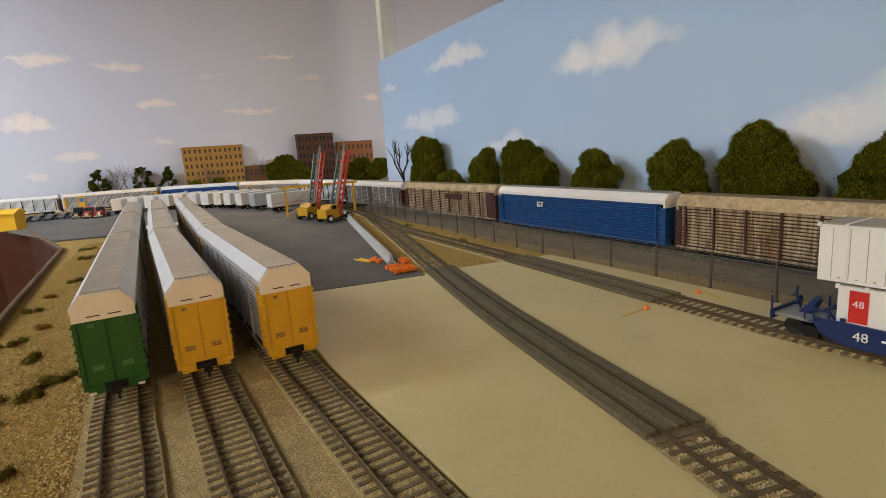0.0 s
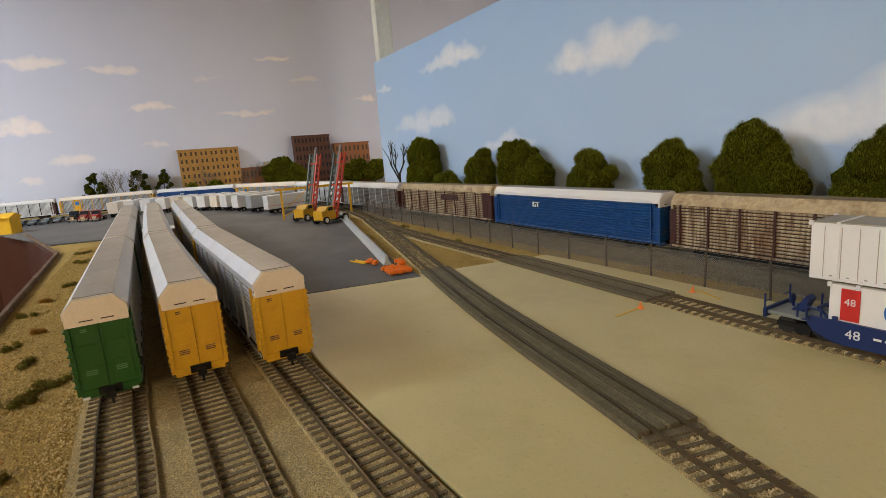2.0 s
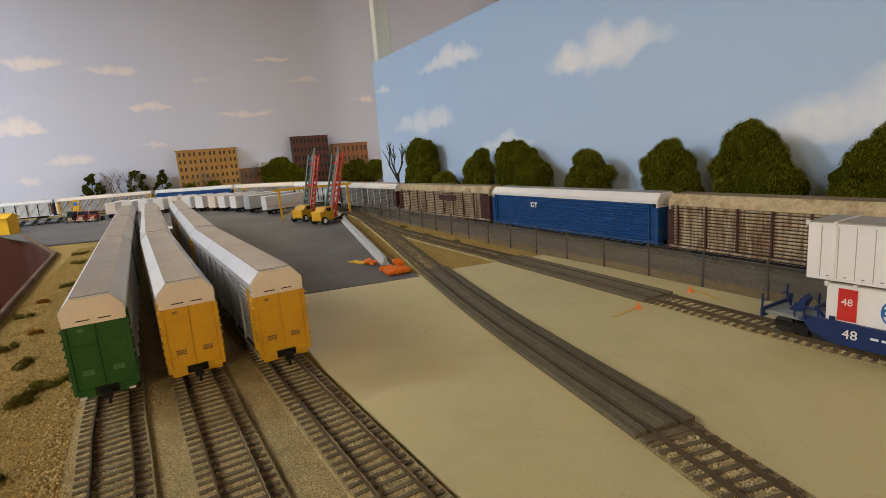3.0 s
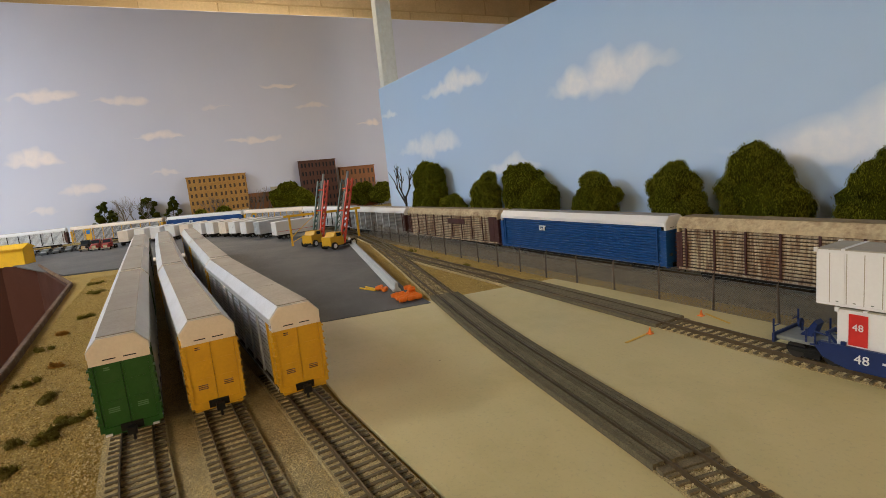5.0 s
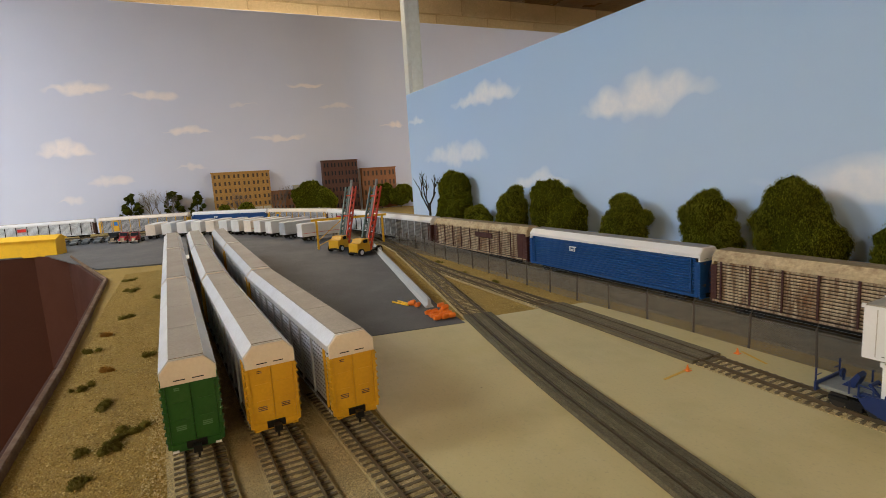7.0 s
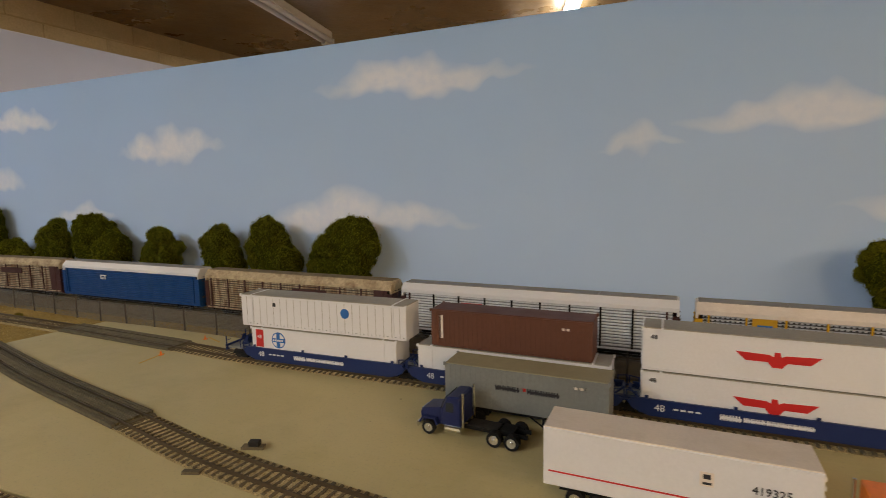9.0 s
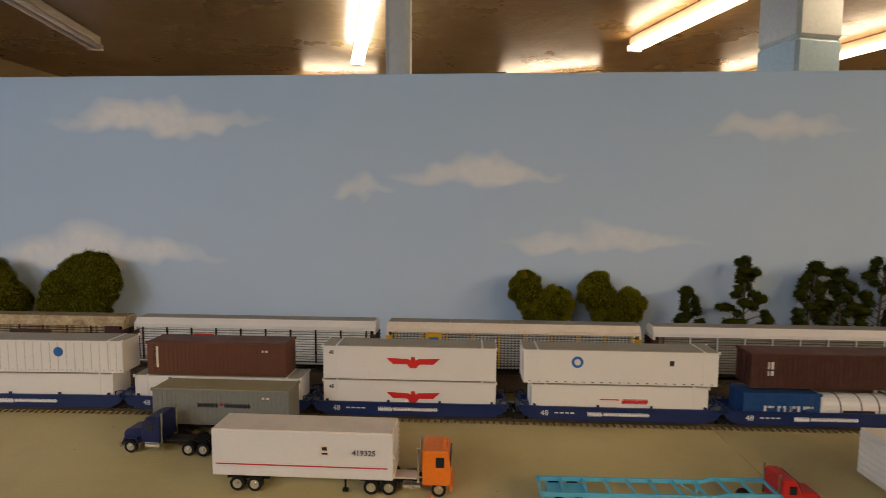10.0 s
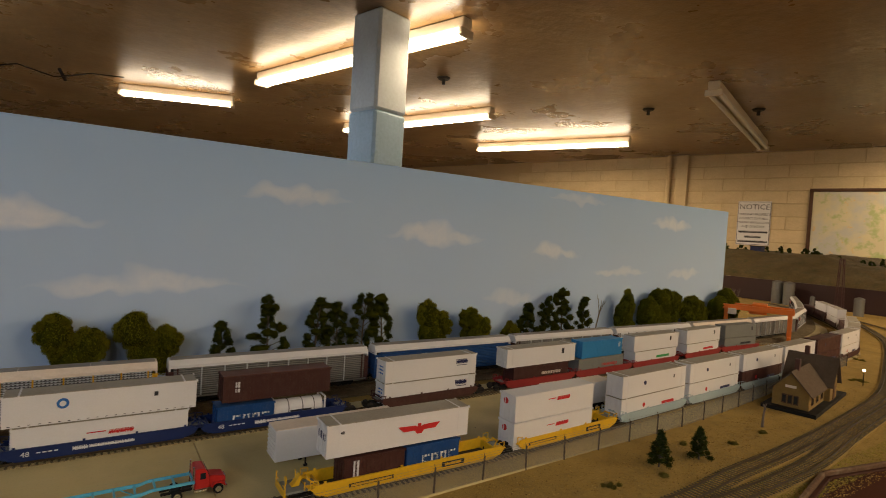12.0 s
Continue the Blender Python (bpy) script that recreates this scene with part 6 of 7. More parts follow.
def chassis(label, L, paint, m, neck=True):
    """A container chassis trailer: two rails, cross members, goose neck, legs, tandem wheels."""
    t = thing("container_chassis", label, "trailer", "road trailers", m=m)
    for s in (-1, 1):
        bm = bmesh.new()
        beam(bm, (-L / 2, s * 0.0105, 0.0135), (L / 2 - 0.045, s * 0.0105, 0.0135), 0.0016, 0.0030)
        beam(bm, (L / 2 - 0.045, s * 0.0105, 0.0135), (L / 2 - 0.037, s * 0.0105, 0.0155), 0.0016, 0.0026)
        beam(bm, (L / 2 - 0.037, s * 0.0105, 0.0155), (L / 2, s * 0.0105, 0.0155), 0.0016, 0.0026)
        part("rail", bm, paint, t)
    for k in range(11):
        x = -L / 2 + 0.001 + k * (L - 0.002) / 10
        z = 0.0135 if x < L / 2 - 0.042 else 0.0155
        part("cross_member", box(x - 0.0008, x + 0.0008, -0.0130 if k in (0, 10) else -0.0097, 0.0130 if k in (0, 10) else 0.0097, z - 0.0010, z + 0.0012), paint, t)
    bm = bmesh.new()
    for s in (-1, 1):
        beam(bm, (L / 2 - 0.048, s * 0.009, 0.0125), (L / 2 - 0.048, s * 0.009, 0.0012), 0.0014)
        bx(bm, L / 2 - 0.050, L / 2 - 0.046, s * 0.009 - 0.0014, s * 0.009 + 0.0014, 0.0, 0.0014)
        beam(bm, (L / 2 - 0.060, s * 0.009, 0.0125), (L / 2 - 0.048, s * 0.009, 0.0050), 0.0009)
    part("landing_gear", bm, paint, t)
    part("bogie_frame", box(-L / 2 + 0.006, -L / 2 + 0.034, -0.0075, 0.0075, 0.0060, 0.0120), paint, t)
    for x in (-L / 2 + 0.013, -L / 2 + 0.027):
        for s in (-1, 1):
            wheel_set(t, x, s * 0.0112, rim=paint)
    return t


chassis("empty light blue container chassis behind a tractor", 0.163, m_lightblue, pose(0.1735, -0.4340, RZ, 0, 0, 1.5))
chassis("dark container chassis under a grey container", 0.126, m_black, pose(-0.182, -0.3345, RZ - 0.0036))
semi_trailer("plain white trailer parked beside the yellow cars", 0.148, m_white, m_cream, pose(0.410, -0.412, RZ, 0, 0, 180), h=0.0340)
semi_trailer("plain white trailer parked beside the yellow cars", 0.135, m_white, m_cream, pose(0.815, -0.410, RZ, 0, 0, 180), h=0.0340)

# the fan of parked trailers on the asphalt
FAN = [(-1.740, -0.400, -54), (-1.845, -0.427, -46), (-1.925, -0.452, -40), (-1.995, -0.475, -34), (-2.045, -0.497, -28), (-2.095, -0.528, -20), (-2.140, -0.560, -12), (-2.180, -0.596, -4),
       (-2.205, -0.636, 4), (-2.225, -0.678, 8), (-2.240, -0.722, 10), (-2.250, -0.768, 12)]
paints = [m_white, m_silver, m_white, m_white, m_cream, m_white, m_white, m_cream, m_white, m_white, m_white, m_cream, m_white]
for k, (x, y, a) in enumerate(FAN):
    m = pose(x, y, 0.0032, 0, 0, 152 + a * 0.9) @ Matrix.Translation((0.072 if k < 3 else 0.063, 0, 0))
    semi_trailer("white or grey trailer backed up in the asphalt yard", 0.140 if k < 3 else 0.122, paints[k], m_white if paints[k] is not m_contgrey else m_greyroof, m, group="trailers in the asphalt yard", h=0.034, stripe=m_inkred if k in (0, 4) else None)


def motor_car(label, paint, m):
    t = thing("car", label, "car", "parked cars", m=m)
    bm = bmesh.new()
    prism(bm, [(-0.025, 0.003), (0.025, 0.003), (0.0255, 0.008), (0.012, 0.0095), (0.006, 0.0155), (-0.014, 0.0160), (-0.0215, 0.0100), (-0.0255, 0.0090)], "y", -0.0095, 0.0095)
    bmesh.ops.bevel(bm, geom=bm.edges[:], offset=0.0008, segments=1, affect="EDGES")
    body = part("body", bm, paint, t)
    for s in (-1, 1):
        part("side_window", box(-0.012, 0.006, s * 0.0095 - 0.0003, s * 0.0095 + 0.0002, 0.0102, 0.0146), m_glass, body)
        for x in (-0.015, 0.015):
            wheel_set(t, x, s * 0.0085, r=0.0037, w=0.003)
    return t


m_carpaint = M("grey_car_paint", (0.13, 0.14, 0.145), 0.3, 0.3, var=0.05)
car = motor_car("small grey car in a row of parked cars", m_carpaint, pose(-2.33, -1.075, 0.0032, 0, 0, -14))
for k in range(1, 7):
    copy_thing(car, pose(-2.33, -1.075 + 0.0315 * k, 0.0032, 0, 0, -14))
tractor("black bonneted tractor in the asphalt yard", m_black, pose(-2.30, -0.862, 0.0032, 0, 0, -12))
tractor("dark red bonneted tractor in the asphalt yard", m_redcar, pose(-2.27, -0.832, 0.0032, 0, 0, -12))
tractor("dark red bonneted tractor in the asphalt yard", m_redcar, pose(-2.24, -0.800, 0.0032, 0, 0, -12))

# ---- yellow shed at the west table ----
shed = thing("shed", "long yellow shed with a low pitched roof", "shed", m=pose(-2.066, -0.985, 0, 0, 0, -20))
part("wall", box(-0.045, 0.0, -0.245, 0.0, 0.0, 0.044, 0.0006), m_wellyellow, shed)
bm = bmesh.new()
prism(bm, [(-0.049, 0.044), (0.004, 0.044), (0.004, 0.0465), (-0.022, 0.0575), (-0.049, 0.0465)], "y", -0.249, 0.004)
part("roof", bm, m_wellyellow, shed, "yellow ridge roof")
blk = thing("container", "small orange and white boxes beside the shed", "container", m=pose(-2.25, -1.42, 0))
part("body", box(-0.03, 0.0, -0.03, 0.03, 0.0, 0.030, 0.0005), m_white, blk)
part("lid", box(-0.028, -0.002, -0.005, 0.025, 0.030, 0.045, 0.0005), m_orange, blk)


# ---- loader cranes and the yellow frame in the asphalt yard ----
LEAN_M = 0.34
m_mastgreen = M("mast_grey_green", (0.10, 0.15, 0.135), 0.5, var=0.15)


def loader(label, m, seed, red):
    t = thing("loader_crane", label, "crane", "yard cranes", m=m)
    bm = bmesh.new()
    prism(bm, [(-0.020, 0.007), (0.016, 0.007), (0.016, 0.020), (0.012, 0.024), (0.012, 0.034), (-0.006, 0.034), (-0.010, 0.026), (-0.020, 0.026)], "y", -0.014, 0.014)
    bmesh.ops.bevel(bm, geom=bm.edges[:], offset=0.0007, segments=1, affect="EDGES")
    body = part("body", bm, m_yellow, t)
    for s in (-1, 1):
        part("cab_window", box(-0.003, 0.009, s * 0.014 - 0.0002, s * 0.014 + 0.0003, 0.0255, 0.0325), m_glass, body)
    part("undercarriage", box(-0.020, 0.050, -0.010, 0.010, 0.005, 0.009), m_black, t)
    for x in (-0.012, 0.040):
        for s in (-1, 1):
            wheel_set(t, x, s * 0.0150, r=0.0075, w=0.006, rim=m_white)
    for s in (-1, 1):
        y = s * 0.010
        bm = bmesh.new()
        for dx in (0.0, 0.012):
            beam(bm, (0.008 + dx, y, 0.008), (0.008 + dx + 0.132 * LEAN_M, y, 0.140), 0.0030)
        for k in range(11):
            z0, z1 = 0.012 + k * 0.0115, 0.012 + (k + 1) * 0.0115
            x0, x1 = 0.008 + (z0 - 0.008) * LEAN_M, 0.008 + (z1 - 0.008) * LEAN_M
            beam(bm, (x0, y, z0), (x1 + 0.012, y, z1), 0.0014)
            beam(bm, (x0 + 0.012, y, z0), (x1, y, z1), 0.0014)
        part("mast", bm, red if s < 0 else m_mastgreen, t, "red lattice mast" if s < 0 else "grey green lattice mast")
    bm = bmesh.new()
    rod(bm, (0.014, 0, 0.010), (0.014 + 0.145 * LEAN_M, 0, 0.155), 0.0026, seg=8)
    part("hoist_ram", bm, m_contgrey, t)
    bm = bmesh.new()
    for z in (0.030, 0.075, 0.120):
        beam(bm, (0.012 + (z - 0.008) * LEAN_M, -0.010, z), (0.012 + (z - 0.008) * LEAN_M, 0.010, z), 0.0030)
    part("cross_bracing", bm, red, t)
    return t


m_cranered = M("crane_red", (0.55, 0.06, 0.02), 0.5, var=0.1)
loader("yellow loader crane with red lattice masts", pose(-1.392, -0.342, 0.0032, 0, 0, 115), 1, m_cranered)
loader("yellow loader crane with red lattice masts", pose(-1.490, -0.360, 0.0032, 0, 0, 125), 2, m_cranered)
g = thing("portal_crane", "slender yellow portal frame over the trailers", "gantry", m=pose(-1.548, -0.394, 0.0032, 0, 0, 84))
for x in (0.0, 0.155):
    part("post", box(x - 0.0022, x + 0.0022, -0.0022, 0.0022, 0, 0.066), m_wellyellow, g)
part("beam", box(-0.012, 0.165, -0.003, 0.003, 0.066, 0.0710), m_wellyellow, g)
bm = bmesh.new()
beam(bm, (0.0, 0, 0.020), (0.06, 0, 0.0665), 0.0015)
beam(bm, (0.0, 0, 0.008), (0.05, 0, 0.030), 0.0015)
part("brace", bm, m_wellyellow, g)

# ---- barrier, orange drums, cones ----
bar = thing("road_barrier", "row of pale grey concrete barrier sections", "barrier")
a, b = Vector((-1.459, -0.288, 0.003)), Vector((-0.907, -0.407, 0.003))
n = 9
bm = bmesh.new()
prism(bm, [(-0.0050, 0), (0.0050, 0), (0.0046, 0.002), (0.0022, 0.0045), (0.0015, 0.0110), (-0.0015, 0.0110), (-0.0022, 0.0045), (-0.0046, 0.002)], "x", 0, (b - a).length / n - 0.0012)
sec = mesh_of(bm, M("barrier_grey", (0.42, 0.43, 0.43), 0.8, var=0.1))
for k in range(n):
    p = a + (b - a) * k / n
    share("barrier_section", sec, bar, Matrix.Translation(p) @ Matrix.Rotation(math.atan2(b.y - a.y, b.x - a.x), 4, "Z"))


def drum_mesh():
    bm = bmesh.new()
    rod(bm, (0, 0, 0), (0, 0, 0.0080), 0.0028, 0.0023, 12)
    for z in (0.0016, 0.0045):
        rod(bm, (0, 0, z), (0, 0, z + 0.0011), 0.0031, 0.0030, 12)
    return mesh_of(bm, m_orange)


DRUM = drum_mesh()
rnd = random.Random(5)
for k in range(14):
    i, j = k % 4, k // 4
    d = new("traffic_drum", DRUM)
    d.matrix_basis = pose(-0.879 + (i % 4) * 0.0092 + rnd.uniform(-0.001, 0.001), -0.401 - (j % 3) * 0.0090 + rnd.uniform(-0.001, 0.001), 0.0062 if j < 3 else 0.0118, 90, rnd.uniform(-8, 8), rnd.uniform(-25, 25))
    tagged(d, "orange traffic drum lying in a heap on asphalt", "traffic drum", "orange drums")
for k in range(3):
    d = new("traffic_drum", DRUM)
    d.matrix_basis = pose(-0.936 + 0.007 * k, -0.415 - 0.003 * (k % 2), 0.0062, 90, 0, rnd.uniform(-40, 40))
    tagged(d, "orange traffic drum lying on the asphalt", "traffic drum", "orange drums")
for k in range(2):
    solid("timber", box(-0.016, 0.016, -0.0008, 0.0008, 0, 0.0016), m_wellyellow, "thin yellow stick lying on the asphalt", "stick", m=pose(-0.948, -0.424 - 0.006 * k, 0.0032, 0, 0, 12 + 6 * k))


def cone(x, y, z=RZ):
    t = thing("traffic_cone", "small orange traffic cone on the concrete", "cone", "traffic cones", m=pose(x, y, z))
    part("base", box(-0.0022, 0.0022, -0.0022, 0.0022, 0, 0.0006), m_orange, t)
    bm = bmesh.new()
    rod(bm, (0, 0, 0.0006), (0, 0, 0.0050), 0.0015, 0.0004, 10)
    part("body", bm, m_orange, t)


for x, y in ((-0.605, -0.261), (-0.603, -0.324), (0.016, -0.4375)):
    cone(x, y)
m_tape = M("yellow_tape", (0.62, 0.38, 0.05), 0.6, var=0.15)
for x, y, L, w, a in ((-0.603, -0.335, 0.034, 0.0022, 97), (-0.592, -0.259, 0.03, 0.002, -20), (0.013, -0.452, 0.026, 0.0030, 84)):
    solid("road_marking", box(-L / 2, L / 2, -w / 2, w / 2, 0, 0.0003), m_tape, "worn strip of yellow tape on concrete", "marking", kind="structure", m=pose(x, y, RZ, 0, 0, a))


# ---- fences ----
def fence(pts, spacing, h, label, wire=0.0019, thick=0.00017):
    path = dense(pts, 0.004)
    f = thing("chain_link_fence", label, "fence", "fences")
    bm = bmesh.new()
    rod(bm, (0, 0, 0), (0, 0, h + 0.002), 0.0011, 0.0010, 7)
    rod(bm, (0, 0, h + 0.002), (0, 0, h + 0.0032), 0.0013, 0.0005, 7)
    rod(bm, (0, 0, h + 0.001), (0, 0.0022, h + 0.0060), 0.0005, 0.0003, 5)
    pm = mesh_of(bm, m_bark)
    n = int(path[1][-1] / spacing)
    for k in range(n + 1):
        x, y, a = at(path, k * spacing)
        share("post", pm, f, pose(x, y, 0, 0, rnd.uniform(-2.5, 2.5), 0))
        if k == n:
            break
        x2, y2, _ = at(path, (k + 1) * spacing)
        A, B = Vector((x, y, 0)), Vector((x2, y2, 0))
        d = B - A
        L = d.length
        d = d / L
        nrm = Vector((-d.y, d.x, 0))
        V, F = [], []

        def strip(s0, z0, s1, z1):
            p, q = A + d * s0 + Vector((0, 0, z0)), A + d * s1 + Vector((0, 0, z1))
            e = (q - p).normalized()
            w = e.cross(nrm) * thick / 2
            u = nrm * thick / 2
            i = len(V)
            for o in (p, q):
                V.extend([tuple(o + w + u), tuple(o - w + u), tuple(o - w - u), tuple(o + w - u)])
            F.extend([(i, i + 1, i + 5, i + 4), (i + 1, i + 2, i + 6, i + 5), (i + 2, i + 3, i + 7, i + 6), (i + 3, i, i + 4, i + 7)])

        for sgn in (1, -1):
            s = -h
            while s < L:
                s0, s1, z0, z1 = s, s + h, 0.001, h
                if s0 < 0:
                    z0 += -s0
                    s0 = 0
                if s1 > L:
                    z1 -= s1 - L
                    s1 = L
                if z1 > z0:
                    strip(*((s0, z0, s1, z1) if sgn > 0 else (L - s0, z0, L - s1, z1)))
                s += wire
        strip(0, h, L, h)
        for dz, dy in ((0.0022, 0.0009), (0.0044, 0.0018)):
            lift = nrm * dy
            A = A + lift
            strip(0, h + dz, L, h + dz)
            A = A - lift
        strip(0, 0.001, L, 0.001)
        me = bpy.data.meshes.new("netting")
        me.from_pydata(V, [], F)
        me.materials.append(m_fencewire)
        ob = new("netting", me)
        ob.parent = f
    return f


fence([(-1.60, -0.205), (-1.50, -0.214), (-1.34, -0.222), (-1.2, -0.230), (-1.0, -0.236), (-0.8, -0.241), (-0.6, -0.237), (-0.4, -0.237), (-0.25, -0.237), (0.10, -0.237)], 0.0550, 0.029, "grey chain link fence on wooden posts along the train")
fence([(0.08, -0.545), (0.46, -0.5365), (0.73, -0.531), (0.93, -0.526), (1.07, -0.515), (1.22, -0.498), (1.5, -0.466), (1.8, -0.44)], 0.0650, 0.026, "grey chain link fence on posts behind the yellow cars")

# ---- orange gantry crane at the east end ----
g = thing("gantry_crane", "bright orange rubber-tyred gantry crane over the trains", "gantry crane", m=pose(1.93, -0.142, 0.0026, 0, 0, -66) @ Matrix.Diagonal((0.82, 1, 0.97, 1)))
for y in (-0.035, 0.035):
    for x in (-0.105, 0.105):
        part("leg", box(x - 0.007, x + 0.007, y - 0.004, y + 0.004, 0.006, 0.088, 0.0006), m_orange, g)
    part("main_girder", box(-0.118, 0.118, y - 0.005, y + 0.005, 0.088, 0.104, 0.0008), m_orange, g)
for x in (-0.105, 0.105):
    part("end_beam", box(x - 0.006, x + 0.006, -0.050, 0.050, 0.010, 0.020, 0.0006), m_orange, g)
    for y in (-0.042, 0.042):
        bm = bmesh.new()
        rod(bm, (x - 0.004, y, 0.008), (x + 0.004, y, 0.008), 0.008, seg=14)
        part("wheel", bm, m_tyre, g)
part("trolley", box(-0.020, 0.030, -0.034, 0.034, 0.1045, 0.112, 0.001), m_orange, g)
part("spreader", box(-0.030, 0.030, -0.013, 0.013, 0.078, 0.086, 0.0008), m_orange, g)
part("cab", box(-0.098, -0.070, -0.052, -0.036, 0.074, 0.092, 0.0006), m_cream, g, "cream operator cab with green panel")
bm = bmesh.new()
for x in (-0.02, 0.02):
    for y in (-0.01, 0.01):
        rod(bm, (x, y, 0.086), (x, y, 0.1045), 0.0005, seg=5)
part("hoist_rope", bm, m_black, g)

# ---- depot ----
m_depotwall = M("depot_ochre_boards", (0.23, 0.145, 0.038), 0.8, fine=500, coarse=60, var=0.2, dirt=(0.15, 0.09, 0.03), dirt_amt=0.4)
m_depotroof = M("depot_shingle", (0.105, 0.074, 0.048), 0.9, fine=900, coarse=80, var=0.35, bump=0.5, bump_scale=700)
m_depottrim = M("depot_brown_trim", (0.08, 0.035, 0.015), 0.7, var=0.2)
dp = thing("railway_depot", "small ochre wooden depot with steep shingle roofs", "depot", m=pose(1.180, -0.606, 0, 0, 0, 10) @ Matrix.Diagonal((0.85, 0.74, 0.95, 1)))
part("platform", box(0.0, 0.29, 0.0, 0.112, 0.0, 0.007, 0.001), m_black, dp, "dark timber platform")


def gable_block(x0, x1, y0, y1, h, ridge, along="x", over=0.008):
    bm = bmesh.new()
    if along == "x":
        ym = (y0 + y1) / 2
        prism(bm, [(y0, 0.007), (y1, 0.007), (y1, h), (ym, ridge), (y0, h)], "x", x0, x1)
    else:
        xm = (x0 + x1) / 2
        prism(bm, [(x0, 0.007), (x1, 0.007), (x1, h), (xm, ridge), (x0, h)], "y", y0, y1)
    part("wall", bm, m_depotwall, dp)
    for s in (-1, 1):
        bm = bmesh.new()
        if along == "x":
            ym, half = (y0 + y1) / 2, (y1 - y0) / 2
            k = (ridge - h) / half
            e = half + over
            pts = [(ym, ridge + 0.0008), (ym + s * e, ridge - k * e + 0.0008), (ym + s * e, ridge - k * e + 0.0030), (ym, ridge + 0.0036)]
            prism(bm, pts, "x", x0 - over, x1 + over)
        else:
            xm, half = (x0 + x1) / 2, (x1 - x0) / 2
            k = (ridge - h) / half
            e = half + over
            pts = [(xm, ridge + 0.0008), (xm + s * e, ridge - k * e + 0.0008), (xm + s * e, ridge - k * e + 0.0030), (xm, ridge + 0.0036)]
            prism(bm, pts, "y", y0 - over, y1 + over)
        part("roof", bm, m_depotroof, dp)


gable_block(0.020, 0.150, 0.020, 0.095, 0.038, 0.070)
gable_block(0.150, 0.215, 0.008, 0.104, 0.044, 0.086, along="y")
gable_block(0.215, 0.265, 0.020, 0.095, 0.038, 0.066)
for x, y in ((0.060, 0.058), (0.185, 0.070)):
    part("chimney", box(x - 0.005, x + 0.005, y - 0.005, y + 0.005, 0.060, 0.092 if x < 0.1 else 0.104, 0.0006), m_darkbrick, dp)
for y in (0.046, 0.058, 0.070):
    w = part("window", box(0.0186, 0.0202, y - 0.005, y + 0.005, 0.013, 0.030), m_depottrim, dp)
    part("pane", box(0.0182, 0.0188, y - 0.0035, y + 0.0035, 0.0150, 0.0280), m_glass, w)
for x in (0.045, 0.085, 0.125, 0.235):
    w = part("window", box(x - 0.007, x + 0.007, 0.0186, 0.0202, 0.014, 0.031), m_depottrim, dp)
    part("pane", box(x - 0.005, x + 0.005, 0.0180, 0.0187, 0.016, 0.029), m_glass, w)
part("door", box(0.178, 0.192, 0.0066, 0.0082, 0.007, 0.033), m_depottrim, dp)
part("sign_board", box(0.0180, 0.0200, 0.047, 0.069, 0.043, 0.0475), m_cream, dp, "cream station name board")
lamp = thing("signal_lamp", "small lit white lamp on a post", "lamp", m=pose(1.56, -0.545, 0))
bm = bmesh.new()
rod(bm, (0, 0, 0), (0, 0, 0.030), 0.0009, seg=6)
part("post", bm, m_black, lamp)
bm = bmesh.new()
bmesh.ops.create_icosphere(bm, subdivisions=2, radius=0.0032, matrix=Matrix.Translation((0, 0, 0.0330)))
part("bulb", bm, emitter("lamp_bulb", (1.0, 0.86, 0.62), 6.0), lamp)

# foreground curve tracks at the east end
P_6 = track([(0.30, -0.650), (0.50, -0.662), (0.698, -0.668), (0.832, -0.658), (0.987, -0.653), (1.246, -0.632), (1.533, -0.592), (1.921, -0.485), (2.22, -0.395), (2.47, -0.300), (2.87, -0.084), (3.12, 0.10), (3.27, 0.26)],
            "curved single track on the tan scenery", ties=((0.2, 2.6),), bed=0.0165, bed_paint=m_soil)
P_7 = track([(0.55, -0.680), (0.75, -0.693), (0.892, -0.693), (0.991, -0.686), (1.142, -0.667), (1.381, -0.643), (1.7, -0.62), (2.2, -0.52), (2.6, -0.36), (2.95, -0.05)],
            "diverging curved track on the tan scenery", ties=((0.15, 1.2),), bed=0.0165, bed_paint=m_soil)
P_8 = track([(3.15, 0.33), (2.98, 0.15), (2.77, -0.004), (2.5, -0.17), (2.2, -0.302), (1.965, -0.386)], "curved track of the container train at the far end", ties=((0.0, 1.4),), bed=0.019)
slab("pavement", [(2.16, -0.262), (2.48, -0.128), (2.74, 0.035), (2.93, 0.185), (2.99, 0.165), (2.60, -0.035), (2.36, -0.130), (2.14, -0.182)], 0.0, 0.0024, m_concrete, "cream painted concrete between the far curves", "concrete")

# container train on the far curve
for x, low, up in ((2.055, m_white, m_white), (2.235, m_white, m_white), (2.42, m_maroon, None), (2.600, m_white, m_white), (2.765, m_maroon, m_white), (2.925, m_maroon, None)):
    well_car("dark red well car on the far curve", m_maroon, stack_at(P_8, x, 0), 0.188, (-1,))
    for z, paint in ((LO, low), (HI, up)):
        if paint:
            c = container("white container on the far curve" if paint is m_white else "dark red container on the far curve", 0.165, paint, m_greyroof if paint is m_white else paint, stack_at(P_8, x, z))
            decal(c, 0.010, 0.030, 0.014, 0.021, m_ink if z == HI else m_cream, name="printed_bar")
m_silo = M("silo_grey_metal", (0.20, 0.20, 0.19), 0.45, 0.5, fine=300, coarse=30, var=0.15)
